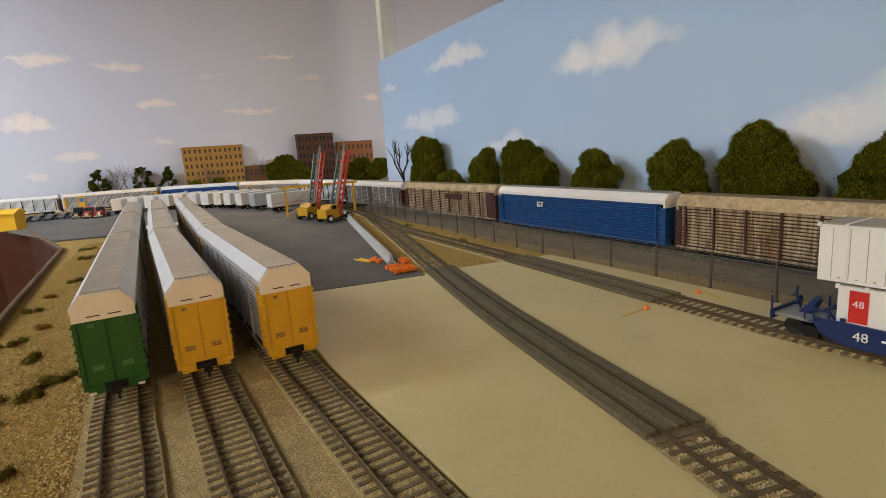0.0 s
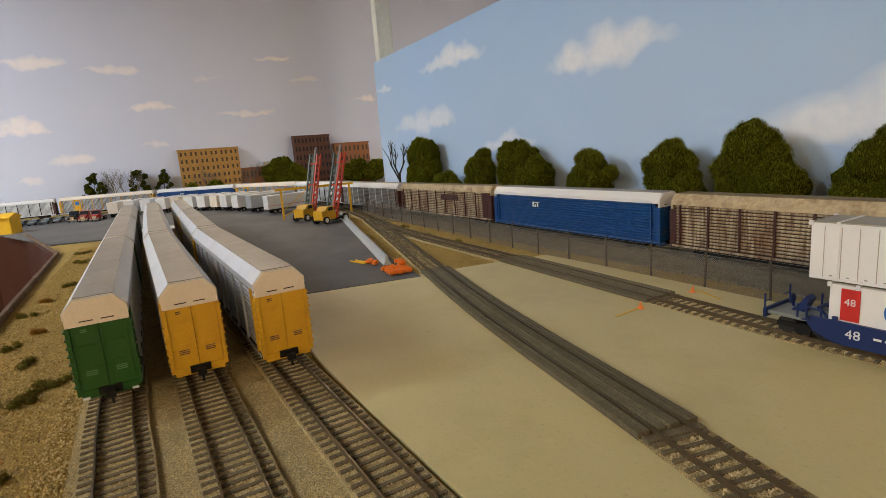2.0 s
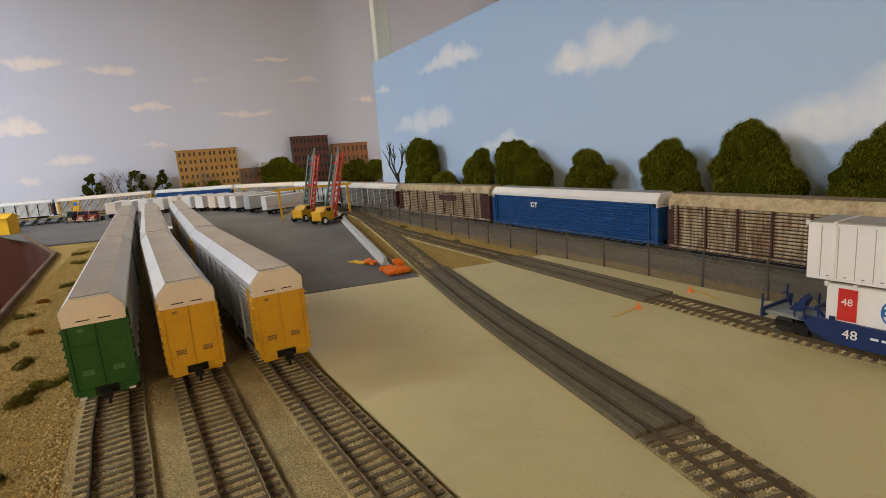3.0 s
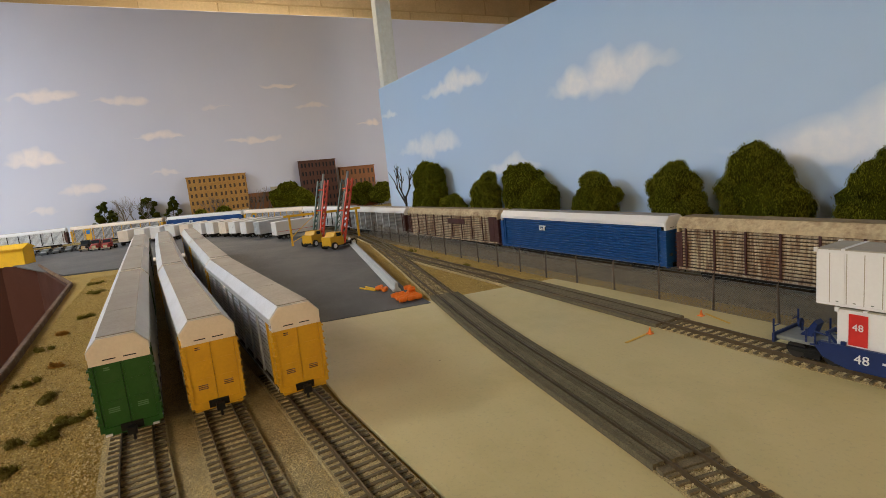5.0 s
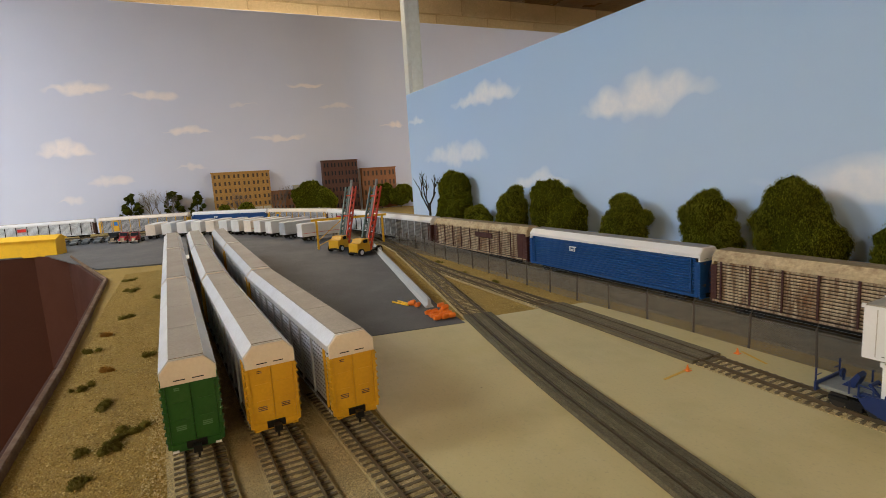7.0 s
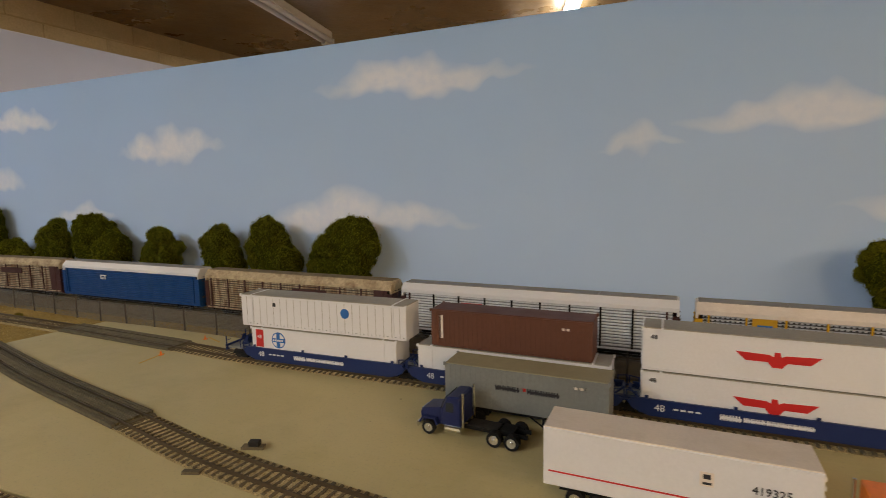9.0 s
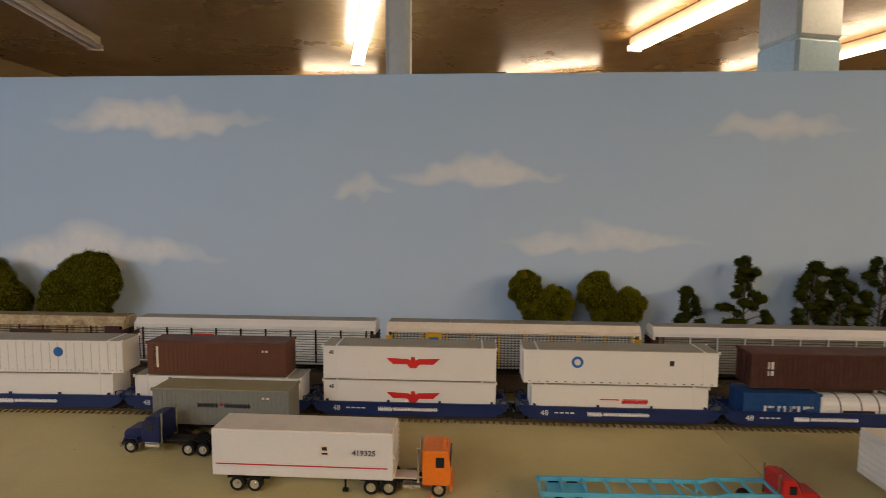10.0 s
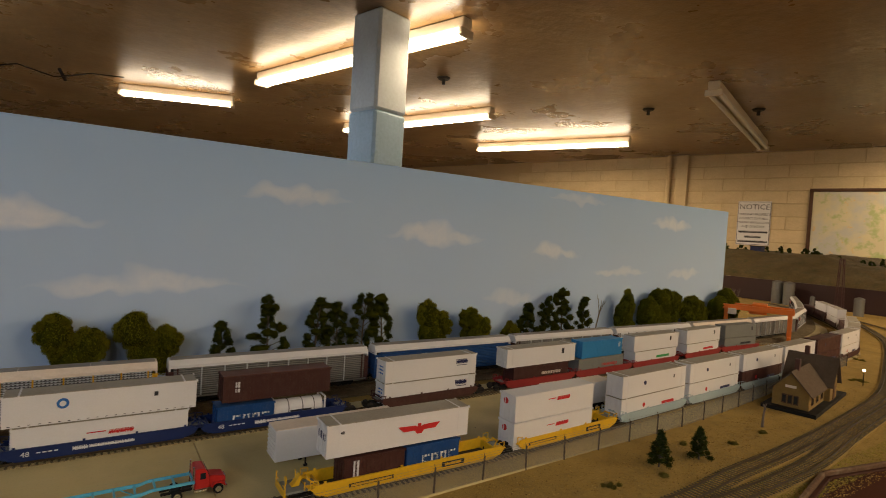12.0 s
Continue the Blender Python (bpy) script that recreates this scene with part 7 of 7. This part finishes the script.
for x, y, h, r in ((3.33, 0.435, 0.118, 0.027), (3.32, 0.372, 0.118, 0.027), (3.22, 0.020, 0.083, 0.021), (3.34, 0.265, 0.058, 0.011)):
    t = thing("silo", "ribbed grey metal silo", "silo", "silos", m=pose(x, y, 0))
    bm = bmesh.new()
    rod(bm, (0, 0, 0), (0, 0, h), r, seg=20)
    part("shell", bm, m_silo, t)
    for k in range(1, 6):
        bm = bmesh.new()
        rod(bm, (0, 0, h * k / 6 - 0.001), (0, 0, h * k / 6 + 0.001), r * 1.03, seg=20)
        part("rib", bm, m_silo, t)
    bm = bmesh.new()
    rod(bm, (0, 0, h), (0, 0, h + r * 0.35), r * 1.04, r * 0.2, 20)
    part("cap", bm, m_silo, t)
tw = thing("lattice_tower", "red lattice mast on the layout", "tower", m=pose(3.34, 0.145, 0))
bm = bmesh.new()
for i, j in ((-1, -1), (1, -1), (1, 1), (-1, 1)):
    beam(bm, (i * 0.016, j * 0.016, 0), (i * 0.008, j * 0.008, 0.27), 0.003)
part("tower_frame", bm, m_maroon, tw)
bm = bmesh.new()
for k in range(12):
    z0, z1 = k * 0.0225, (k + 1) * 0.0225
    w0, w1 = 0.016 - 0.008 * z0 / 0.27, 0.016 - 0.008 * z1 / 0.27
    for sx in (-1, 1):
        beam(bm, (sx * w0, -w0, z0), (sx * w1, w1, z1), 0.0018)
        beam(bm, (-w0, sx * w0, z0), (w1, sx * w1, z1), 0.0018)
part("bracing", bm, m_maroon, tw)

# ---- the other layout across the east aisle: fascia and hill ----
solid("trim", box(3.40, 3.42, -1.7, 2.2, -0.9, 0.122), M("dark_maroon_board", (0.034, 0.011, 0.008), 0.5, fine=300, coarse=6, var=0.15), "maroon fascia of the layout across the aisle", "fascia", kind="structure")
nx, ny = 40, 90
V, F = [], []
for i in range(nx):
    for j in range(ny):
        x = 3.405 + 1.7 * i / (nx - 1)
        y = -1.7 + 3.9 * j / (ny - 1)
        k = min(1.0, i / 9)
        side = 1.0 if y > 0.42 else max(0.74, 1.0 + (y - 0.42) * 1.6)
        z = 0.121 + 0.160 * side * (k ** 0.8) + 0.020 * noise.noise(Vector((x * 4, y * 4, 0))) * k + 0.006 * noise.noise(Vector((x * 30, y * 30, 1)))
        V.append((x, y, z))
for i in range(nx - 1):
    for j in range(ny - 1):
        q = i * ny + j
        F.append((q, q + 1, q + ny + 1, q + ny))
me = bpy.data.meshes.new("hill")
me.from_pydata(V, [], F)
me.materials.append(M("dry_hillside", (0.115, 0.082, 0.026), 0.95, fine=300, coarse=9, var=0.8, dirt=(0.040, 0.048, 0.012), dirt_amt=0.9, bump=0.8, bump_scale=150))
tagged(new("hillside", me), "dark dry scenic hillside across the aisle", "hill", kind="structure")
for k in range(40):
    y = -1.3 + 0.07 * k + rnd.uniform(-0.04, 0.04)
    t = airy_tree(0, -0.2, rnd.uniform(0.030, 0.062), rnd.uniform(0.03, 0.055), m_leafdark, "small dark tree on the scenic hillside", 300 + k, puffs=8, group="trees on the hill")
    t.matrix_basis = pose(3.98 + rnd.uniform(-0.16, 0.25), y, 0.268 if y > 0.42 else 0.228, 0, 0, 90)

shed_far = thing("hut", "small dark hut on the scenic hillside", "hut", m=pose(3.90, 0.836, 0.262))
part("wall", box(-0.03, 0.03, -0.034, 0.034, 0.0, 0.052, 0.001), m_truckblue, shed_far)
part("roof", box(-0.034, 0.034, -0.038, 0.038, 0.052, 0.057, 0.001), m_black, shed_far)

# ---- wall fittings on the east wall ----
col = thing("wall_column", "cream painted pilaster on the block wall", "column", m=EAST @ Matrix.Translation((2.445, 0, 0)))
part("shaft", box(-0.06, 0.06, 0.0, 0.05, -1.05, CEIL - 0.002, 0.004), m_brick, col)
pipe = thing("pipe", "cream painted vertical pipe with couplings", "pipe", m=EAST @ Matrix.Translation((2.584, 0.05, 0)))
bm = bmesh.new()
rod(bm, (0, 0, -1.05), (0, 0, CEIL - 0.002), 0.024, seg=12)
part("tube", bm, m_brick, pipe)
for z in (0.2, 0.75, 1.2):
    bm = bmesh.new()
    rod(bm, (0, 0, z - 0.02), (0, 0, z + 0.02), 0.031, seg=12)
    part("coupling", bm, m_brick, pipe)
sign = thing("notice_sign", "white enamel notice sign with black lettering", "sign", m=EAST @ Matrix.Translation((1.72, 0.012, 0.573)) @ Matrix.Rotation(math.pi, 4, "Z"))
part("plate", box(-0.150, 0.150, -0.002, 0.004, -0.225, 0.225, 0.001), m_white, sign)
for x0, x1, z0, z1 in ((-0.147, 0.147, 0.216, 0.220), (-0.147, 0.147, -0.220, -0.216), (-0.147, -0.143, -0.216, 0.216), (0.143, 0.147, -0.216, 0.216)):
    part("border", box(x0, x1, -0.0030, -0.0015, z0, z1), m_ink, sign)
words("NOTICE", 0.075, m_ink, sign, pose(0, -0.003, 0.165))
for line, z in (("RAILWAY PROPERTY", 0.090), ("IS SUBJECT TO PUBLIC", 0.048), ("TRAFFIC REGULATIONS", 0.006), ("AND CONTROL", -0.036)):
    words(line, 0.034 if len(line) < 17 else 0.030, m_ink, sign, pose(0.012 if z > 0.08 else 0, -0.003, z) @ Matrix.Diagonal((0.86, 1, 1, 1)))
for z, w in ((-0.090, 0.26), (-0.140, 0.15), (-0.188, 0.27)):
    stroke_row(sign, -w / 2, w / 2, z - 0.011, z + 0.011, -0.003, m_ink, round(w * 110))


def map_paper():
    m, nt, bsdf = nodes_of("map_print")
    co = nt.nodes.new("ShaderNodeTexCoord").outputs["Object"]
    n1 = noise_node(nt, co, 1.6, 5, 0.6)
    n2 = noise_node(nt, co, 7.0, 6, 0.65)
    c = mix(nt, ramp(nt, n1, 0.46, 0.54), (0.50, 0.50, 0.46), (0.62, 0.56, 0.36))
    c = mix(nt, ramp(nt, n2, 0.52, 0.62), c, (0.40, 0.46, 0.20))
    c = mix(nt, ramp(nt, noise_node(nt, co, 12.0, 4), 0.62, 0.70), c, (0.66, 0.46, 0.18))
    link(nt, c, bsdf.inputs["Base Color"])
    bsdf.inputs["Roughness"].default_value = 0.5
    return m


mp = thing("wall_map", "large framed regional map in pale green and tan", "map", m=EAST @ Matrix.Translation((1.26, 0.012, 0.925)) @ Matrix.Rotation(math.pi, 4, "Z"))
part("sheet", box(0.03, 2.2, 0.0, 0.006, -1.25, -0.03), map_paper(), mp)
for x0, x1, z0, z1 in ((0.0, 2.23, -0.03, 0.0), (0.0, 0.03, -1.25, -0.03), (2.2, 2.23, -1.25, -0.03), (0.0, 2.23, -1.28, -1.25)):
    part("frame", box(x0, x1, -0.012, 0.008, z0, z1, 0.002), m_depottrim, mp)

# ---- cables along the ceiling and fittings high on the far walls ----
m_cable = M("black_cable", (0.02, 0.018, 0.016), 0.6, var=0.2)


def cable(pts, label, r=0.005):
    cu = bpy.data.curves.new("cable", "CURVE")
    cu.dimensions, cu.bevel_depth, cu.bevel_resolution = "3D", r, 1
    sp = cu.splines.new("POLY")
    P, q = dense([p[:2] for p in pts], 0.03)
    zs = np.interp(np.linspace(0, 1, len(P)), np.linspace(0, 1, len(pts)), [p[2] for p in pts])
    sp.points.add(len(P) - 1)
    for k in range(len(P)):
        sp.points[k].co = (P[k][0], P[k][1], zs[k], 1)
    ob0 = bpy.data.objects.new("cable", cu)
    scene.collection.objects.link(ob0)
    me = bpy.data.meshes.new_from_object(ob0.evaluated_get(bpy.context.evaluated_depsgraph_get()))
    bpy.data.objects.remove(ob0)
    bpy.data.curves.remove(cu)
    me.materials.clear()
    me.materials.append(m_cable)
    return tagged(new("cable", me), label, "cable", "ceiling cables")


cable([(-0.80, 3.86, CEIL - 0.05), (-0.55, 3.83, CEIL - 0.10), (-0.30, 3.78, CEIL - 0.03), (-0.05, 3.70, CEIL - 0.09), (0.15, 3.60, CEIL - 0.04), (0.29, 3.52, CEIL - 0.05)],
      "black flex drooping between two ceiling battens")
cable([(-0.10, 3.75, CEIL - 0.02), (-0.06, 3.74, CEIL - 0.10)], "short black flex hanging from the ceiling", 0.012)
for (x, y) in ((2.05, 2.0), (3.6, 1.55), (4.1, 1.0)):
    t = thing("ceiling_fitting", "small dark junction fitting under the ceiling", "fitting", "ceiling fittings", m=pose(x, y, CEIL))
    bm = bmesh.new()
    rod(bm, (0, 0, -0.012), (0, 0, 0), 0.035, 0.045, 12)
    part("rose", bm, m_dark, t)
    bm = bmesh.new()
    rod(bm, (0, 0, -0.045), (0, 0, -0.012), 0.012, 0.012, 8)
    part("stem", bm, m_cable, t)

# ---- switch stand and scenery tufts ----
ss = thing("switch_stand", "small dark switch machine beside the track", "switch stand", m=pose(-0.352, -0.448, 0.0026, 0, 0, 20))
part("base", box(-0.008, 0.008, -0.003, 0.003, 0, 0.002), m_tie, ss)
part("motor", box(-0.003, 0.005, -0.0025, 0.0025, 0.002, 0.006, 0.0005), m_dark, ss)
ss = thing("switch_stand", "small dark switch machine beside the track", "switch stand", m=pose(-0.366, -0.489, 0.0026, 0, 0, 20))
part("base", box(-0.006, 0.006, -0.002, 0.002, 0, 0.002), m_tie, ss)


def tuft(x, y, r, material, label, seed, h=0.0034):
    rng = np.random.default_rng(seed)
    lobes = [(rng.normal() * r * 0.55, rng.normal() * r * 0.40, h * 0.35, r * rng.uniform(0.25, 0.45), r * rng.uniform(0.25, 0.4), h * rng.uniform(0.5, 0.9)) for k in range(6)]
    ob = new("grass_tuft", foliage_mesh(lobes, rng, material, leaf=0.0007, leaves=2600, rough=0.8, fine=False, fluff=0.0032, core=material))
    ob.matrix_basis = pose(x, y, 0, 0, 0, rng.uniform(0, 360)) @ Matrix.Diagonal((0.68, 0.68, 0.9, 1))
    return tagged(ob, label, "tuft", "tufts on the scenery")


TUFTS = [(-0.985, -0.772, 0.012, 0), (-0.809, -0.738, 0.013, 0), (-0.722, -0.726, 0.012, 0), (-0.745, -0.718, 0.014, 0), (-1.133, -0.746, 0.016, 0), (-1.339, -0.757, 0.018, 0), (-0.685, -0.735, 0.010, 0),
         (-1.45, -0.775, 0.018, 0), (-1.047, -0.762, 0.008, 1), (-0.903, -0.747, 0.008, 1), (-0.729, -0.744, 0.008, 0), (-1.24, -0.715, 0.014, 0), (-0.86, -0.762, 0.008, 0), (-0.66, -0.755, 0.010, 0), (-0.62, -0.72, 0.008, 0), (-0.93, -0.715, 0.008, 0), (-1.02, -0.182, 0.008, 0),
         (0.66, -0.61, 0.010, 0), (0.55, -0.63, 0.010, 0), (0.74, -0.62, 0.009, 0), (0.93, -0.60, 0.009, 0), (1.02, -0.60, 0.010, 0), (0.86, -0.57, 0.008, 0), (0.46, -0.60, 0.012, 0), (0.58, -0.63, 0.01, 0),
         (0.40, -0.64, 0.011, 0), (0.80, -0.722, 0.008, 0), (1.6, -0.53, 0.02, 0), (1.9, -0.42, 0.02, 0), (1.75, -0.72, 0.016, 0), (2.1, -0.65, 0.016, 0), (-1.08, -0.272, 0.012, 0), (-0.98, -0.266, 0.011, 0), (-1.20, -0.255, 0.010, 0)]
for k, (x, y, r, o) in enumerate(TUFTS):
    tuft(x, y, r, m_tuftorange if o else m_tuft, "small clump of orange ground foam" if o else "small clump of olive grass on sand", 400 + k)
for k, (x, y, h, w) in enumerate([(0.760, -0.600, 0.046, 0.034), (0.830, -0.610, 0.042, 0.030)]):
    conifer(x, y, h, w, 500 + k)
bare_tree(1.050, -0.583, 0.060, 0.02, "thin bare trunk on the tan scenery", 21, depth=2)

# loading ramps at the end of the yard tracks
for y in (-0.6715, -0.6245):
    rp = thing("loading_ramp", "cream loading ramp between the auto carriers", "ramp", "ramps", m=pose(-1.64, y, 0))
    bm = bmesh.new()
    prism(bm, [(-0.09, 0.003), (0.05, 0.003), (0.05, 0.012), (-0.02, 0.012)], "y", -0.010, 0.010)
    part("deck", bm, m_cream, rp)

# ---- crossing planks ----
def crossing(path, x_from, x_to, label):
    t = thing("plank_crossing", label, "crossing", "plank crossings")
    s0, s1 = sorted((s_of_x(path, x_from), s_of_x(path, x_to)))
    n = max(1, round((s1 - s0) / 0.062))
    L = (s1 - s0) / n
    P, q = path
    inside = (q > s0 - 0.004) & (q < s1 + 0.004)
    strip = (P[inside], q[inside])
    for off, w in ((-0.0147, 0.0029), (-0.0115, 0.0027), (-0.0050, 0.0021), (-0.0025, 0.0021), (0.0, 0.0021), (0.0025, 0.0021), (0.0050, 0.0021), (0.0115, 0.0027), (0.0147, 0.0029)):
        part("plank", ribbon(strip, off - w / 2, off + w / 2, 0.0022, 0.0058 + rnd.uniform(-0.0003, 0.0001)), m_plank, t)
    P, q = path
    keep = (q > s0) & (q < s1)
    # black ribbon added under the planks, as shade down in the grooves
    part("timber_bed", ribbon((P[keep], q[keep]), -0.0155, 0.0155, 0.0027, 0.0031), m_black, t, "black strip standing in for shade between the planks")
    for x in (s0 - 0.004, s1 + 0.004):
        px_, py_, a = at(path, x)
        share("end_timber", mesh_of(box(-0.0022, 0.0022, -0.0155, 0.0155, 0, 0.0024, 0.0004), m_tie), t, pose(px_, py_, 0.0020, 0, 0, math.degrees(a)))


crossing(P_4, -0.480, -0.842, "grey weathered plank crossing across the apron")
crossing(P_5, -0.604, -0.815, "grey weathered plank crossing beside the fence")


# ---- loose granules of the ground cover ----
def granule_material(name, cols):
    m, nt, bsdf = nodes_of(name)
    r = nt.nodes.new("ShaderNodeNewGeometry").outputs["Random Per Island"]
    cr = nt.nodes.new("ShaderNodeValToRGB")
    cr.color_ramp.interpolation = "LINEAR"
    while len(cr.color_ramp.elements) < len(cols):
        cr.color_ramp.elements.new(0.5)
    for k, c in enumerate(cols):
        cr.color_ramp.elements[k].position = k / (len(cols) - 1)
        cr.color_ramp.elements[k].color = (*c, 1)
    link(nt, r, cr.inputs[0])
    link(nt, cr.outputs[0], bsdf.inputs["Base Color"])
    bsdf.inputs["Roughness"].default_value = 0.95
    return m


m_grain = granule_material("tan_granules", [(0.20, 0.130, 0.030), (0.40, 0.280, 0.075), (0.54, 0.395, 0.125), (0.30, 0.215, 0.048), (0.64, 0.50, 0.20)])
m_graingrey = granule_material("ballast_granules", [(0.36, 0.285, 0.14), (0.54, 0.45, 0.24), (0.64, 0.54, 0.31), (0.46, 0.37, 0.19), (0.72, 0.62, 0.39)])


m_grainmix = granule_material("beige_granules", [(0.34, 0.25, 0.10), (0.56, 0.43, 0.185), (0.62, 0.49, 0.225), (0.46, 0.35, 0.14), (0.68, 0.55, 0.28)])

m_graingold = granule_material("golden_granules", [(0.11, 0.060, 0.012), (0.36, 0.225, 0.045), (0.50, 0.33, 0.075), (0.22, 0.15, 0.025), (0.60, 0.43, 0.13)])
m_graingreen = granule_material("yellow_green_granules", [(0.10, 0.085, 0.010), (0.30, 0.26, 0.030), (0.42, 0.36, 0.05), (0.20, 0.19, 0.018), (0.52, 0.42, 0.10)])


def granules(name, P, r0, r1, z0, material, label, seed):
    rng = np.random.default_rng(seed)
    n = len(P)
    tet = np.array([[1, 1, 1], [1, -1, -1], [-1, 1, -1], [-1, -1, 1]]) / 1.5
    s = rng.uniform(r0, r1, (n, 1, 1))
    q = rng.normal(size=(n, 3, 3))
    q, _ = np.linalg.qr(q)
    v = np.einsum("ij,njk->nik", tet, q) * s
    v[..., 0] += P[:, 0][:, None]
    v[..., 1] += P[:, 1][:, None]
    v[..., 2] += z0
    f = np.array([[0, 1, 2], [0, 3, 1], [0, 2, 3], [1, 3, 2]])
    F = (np.arange(n)[:, None, None] * 4 + f[None]).reshape(-1, 3)
    me = bpy.data.meshes.new(name)
    me.from_pydata(v.reshape(-1, 3).tolist(), [], F.tolist())
    me.materials.append(material)
    return tagged(new(name, me), label, "granules", kind="stuff")


def near_track(P, path, lo, hi):
    Q, q = path
    keep = np.zeros(len(P), bool)
    for i in range(0, len(P), 4000):
        d = np.sqrt(((P[i:i + 4000, None, :] - Q[None, ::2, :]) ** 2).sum(-1)).min(1)
        keep[i:i + 4000] = (d > lo) & (d < hi)
    return keep


rng = np.random.default_rng(7)


def spread(n, x0, x1, y0, y1, clear):
    P = np.stack([rng.uniform(x0, x1, n), rng.uniform(y0, y1, n)], 1)
    for path in clear:
        P = P[near_track(P, path, 0.0175, 99)]
    return P


granules("ground_granules", spread(46000, -1.55, -0.28, -0.784, -0.692, (P_1,)), 0.0003, 0.0009, 0.0001, m_grain, "coarse tan granules over the yard's edge", 1)
granules("ground_granules", spread(36000, -1.0, -0.20, -0.705, -0.560, (P_1, P_2, P_3)), 0.0003, 0.0008, 0.0010, m_grainmix, "coarse tan granules between the yard tracks", 2)
granules("ground_granules", spread(7000, 0.75, 1.60, -0.735, -0.700, (P_6, P_7)), 0.0003, 0.0010, 0.0001, m_graingreen, "yellow green ground foam along the table edge", 5)
granules("ground_granules", spread(34000, 0.25, 1.75, -0.750, -0.540, (P_6, P_7)), 0.0003, 0.0010, 0.0001, m_graingold, "coarse tan granules beside the depot", 3)
granules("ground_granules", spread(9000, -1.30, -0.836, -0.375, -0.280, (P_4, P_5)), 0.0003, 0.0009, 0.0001, m_grain, "coarse tan granules between the diverging tracks", 6)
granules("ground_granules", spread(14000, -1.5, -0.30, -0.268, -0.185, (P_5, P_MAIN)), 0.0003, 0.0009, 0.0001, m_grain, "coarse tan granules along the fence", 4)
for k, (path, x0, x1) in enumerate(((P_1, -0.75, -0.2), (P_2, -0.75, -0.2), (P_3, -0.75, 0.1), (P_4, -0.5, 0.4), (P_4, -1.3, -0.85), (P_5, -0.63, -0.3), (P_5, -1.3, -0.85), (P_6, 0.5, 1.5), (P_7, 0.6, 1.4))):
    Q = path[0]
    base = Q[(Q[:, 0] > x0) & (Q[:, 0] < x1)]
    n = int(26000 * (x1 - x0))
    i = rng.integers(0, len(base), n)
    P = base[i] + np.stack([rng.uniform(-0.006, 0.006, n), rng.uniform(-0.0125, 0.0125, n)], 1)
    granules("ballast_granules", P, 0.0003, 0.0008, 0.0031, m_graingrey if k < 7 else m_graingold, "loose ballast between the ties", 20 + k)

# ---- painted block courses of the room's walls ----
BLOCK = mesh_of(box(-0.193, 0.193, -0.002, 0.004, -0.061, 0.061, 0.002), m_brick)
for j in range(9):
    z = 0.19 + j * 0.13
    for i in range(15):
        x = -1.3 + i * 0.392 + (0.196 if j % 2 else 0)
        share("block", BLOCK, wall_east, pose(x, 0.0, z))
for j in range(5):
    z = 0.72 + j * 0.13
    for i in range(13):
        y = -0.6 + i * 0.392 + (0.196 if j % 2 else 0)
        share("block", BLOCK, wall_brick_west, pose(-3.6, y, z, 0, 0, -90))
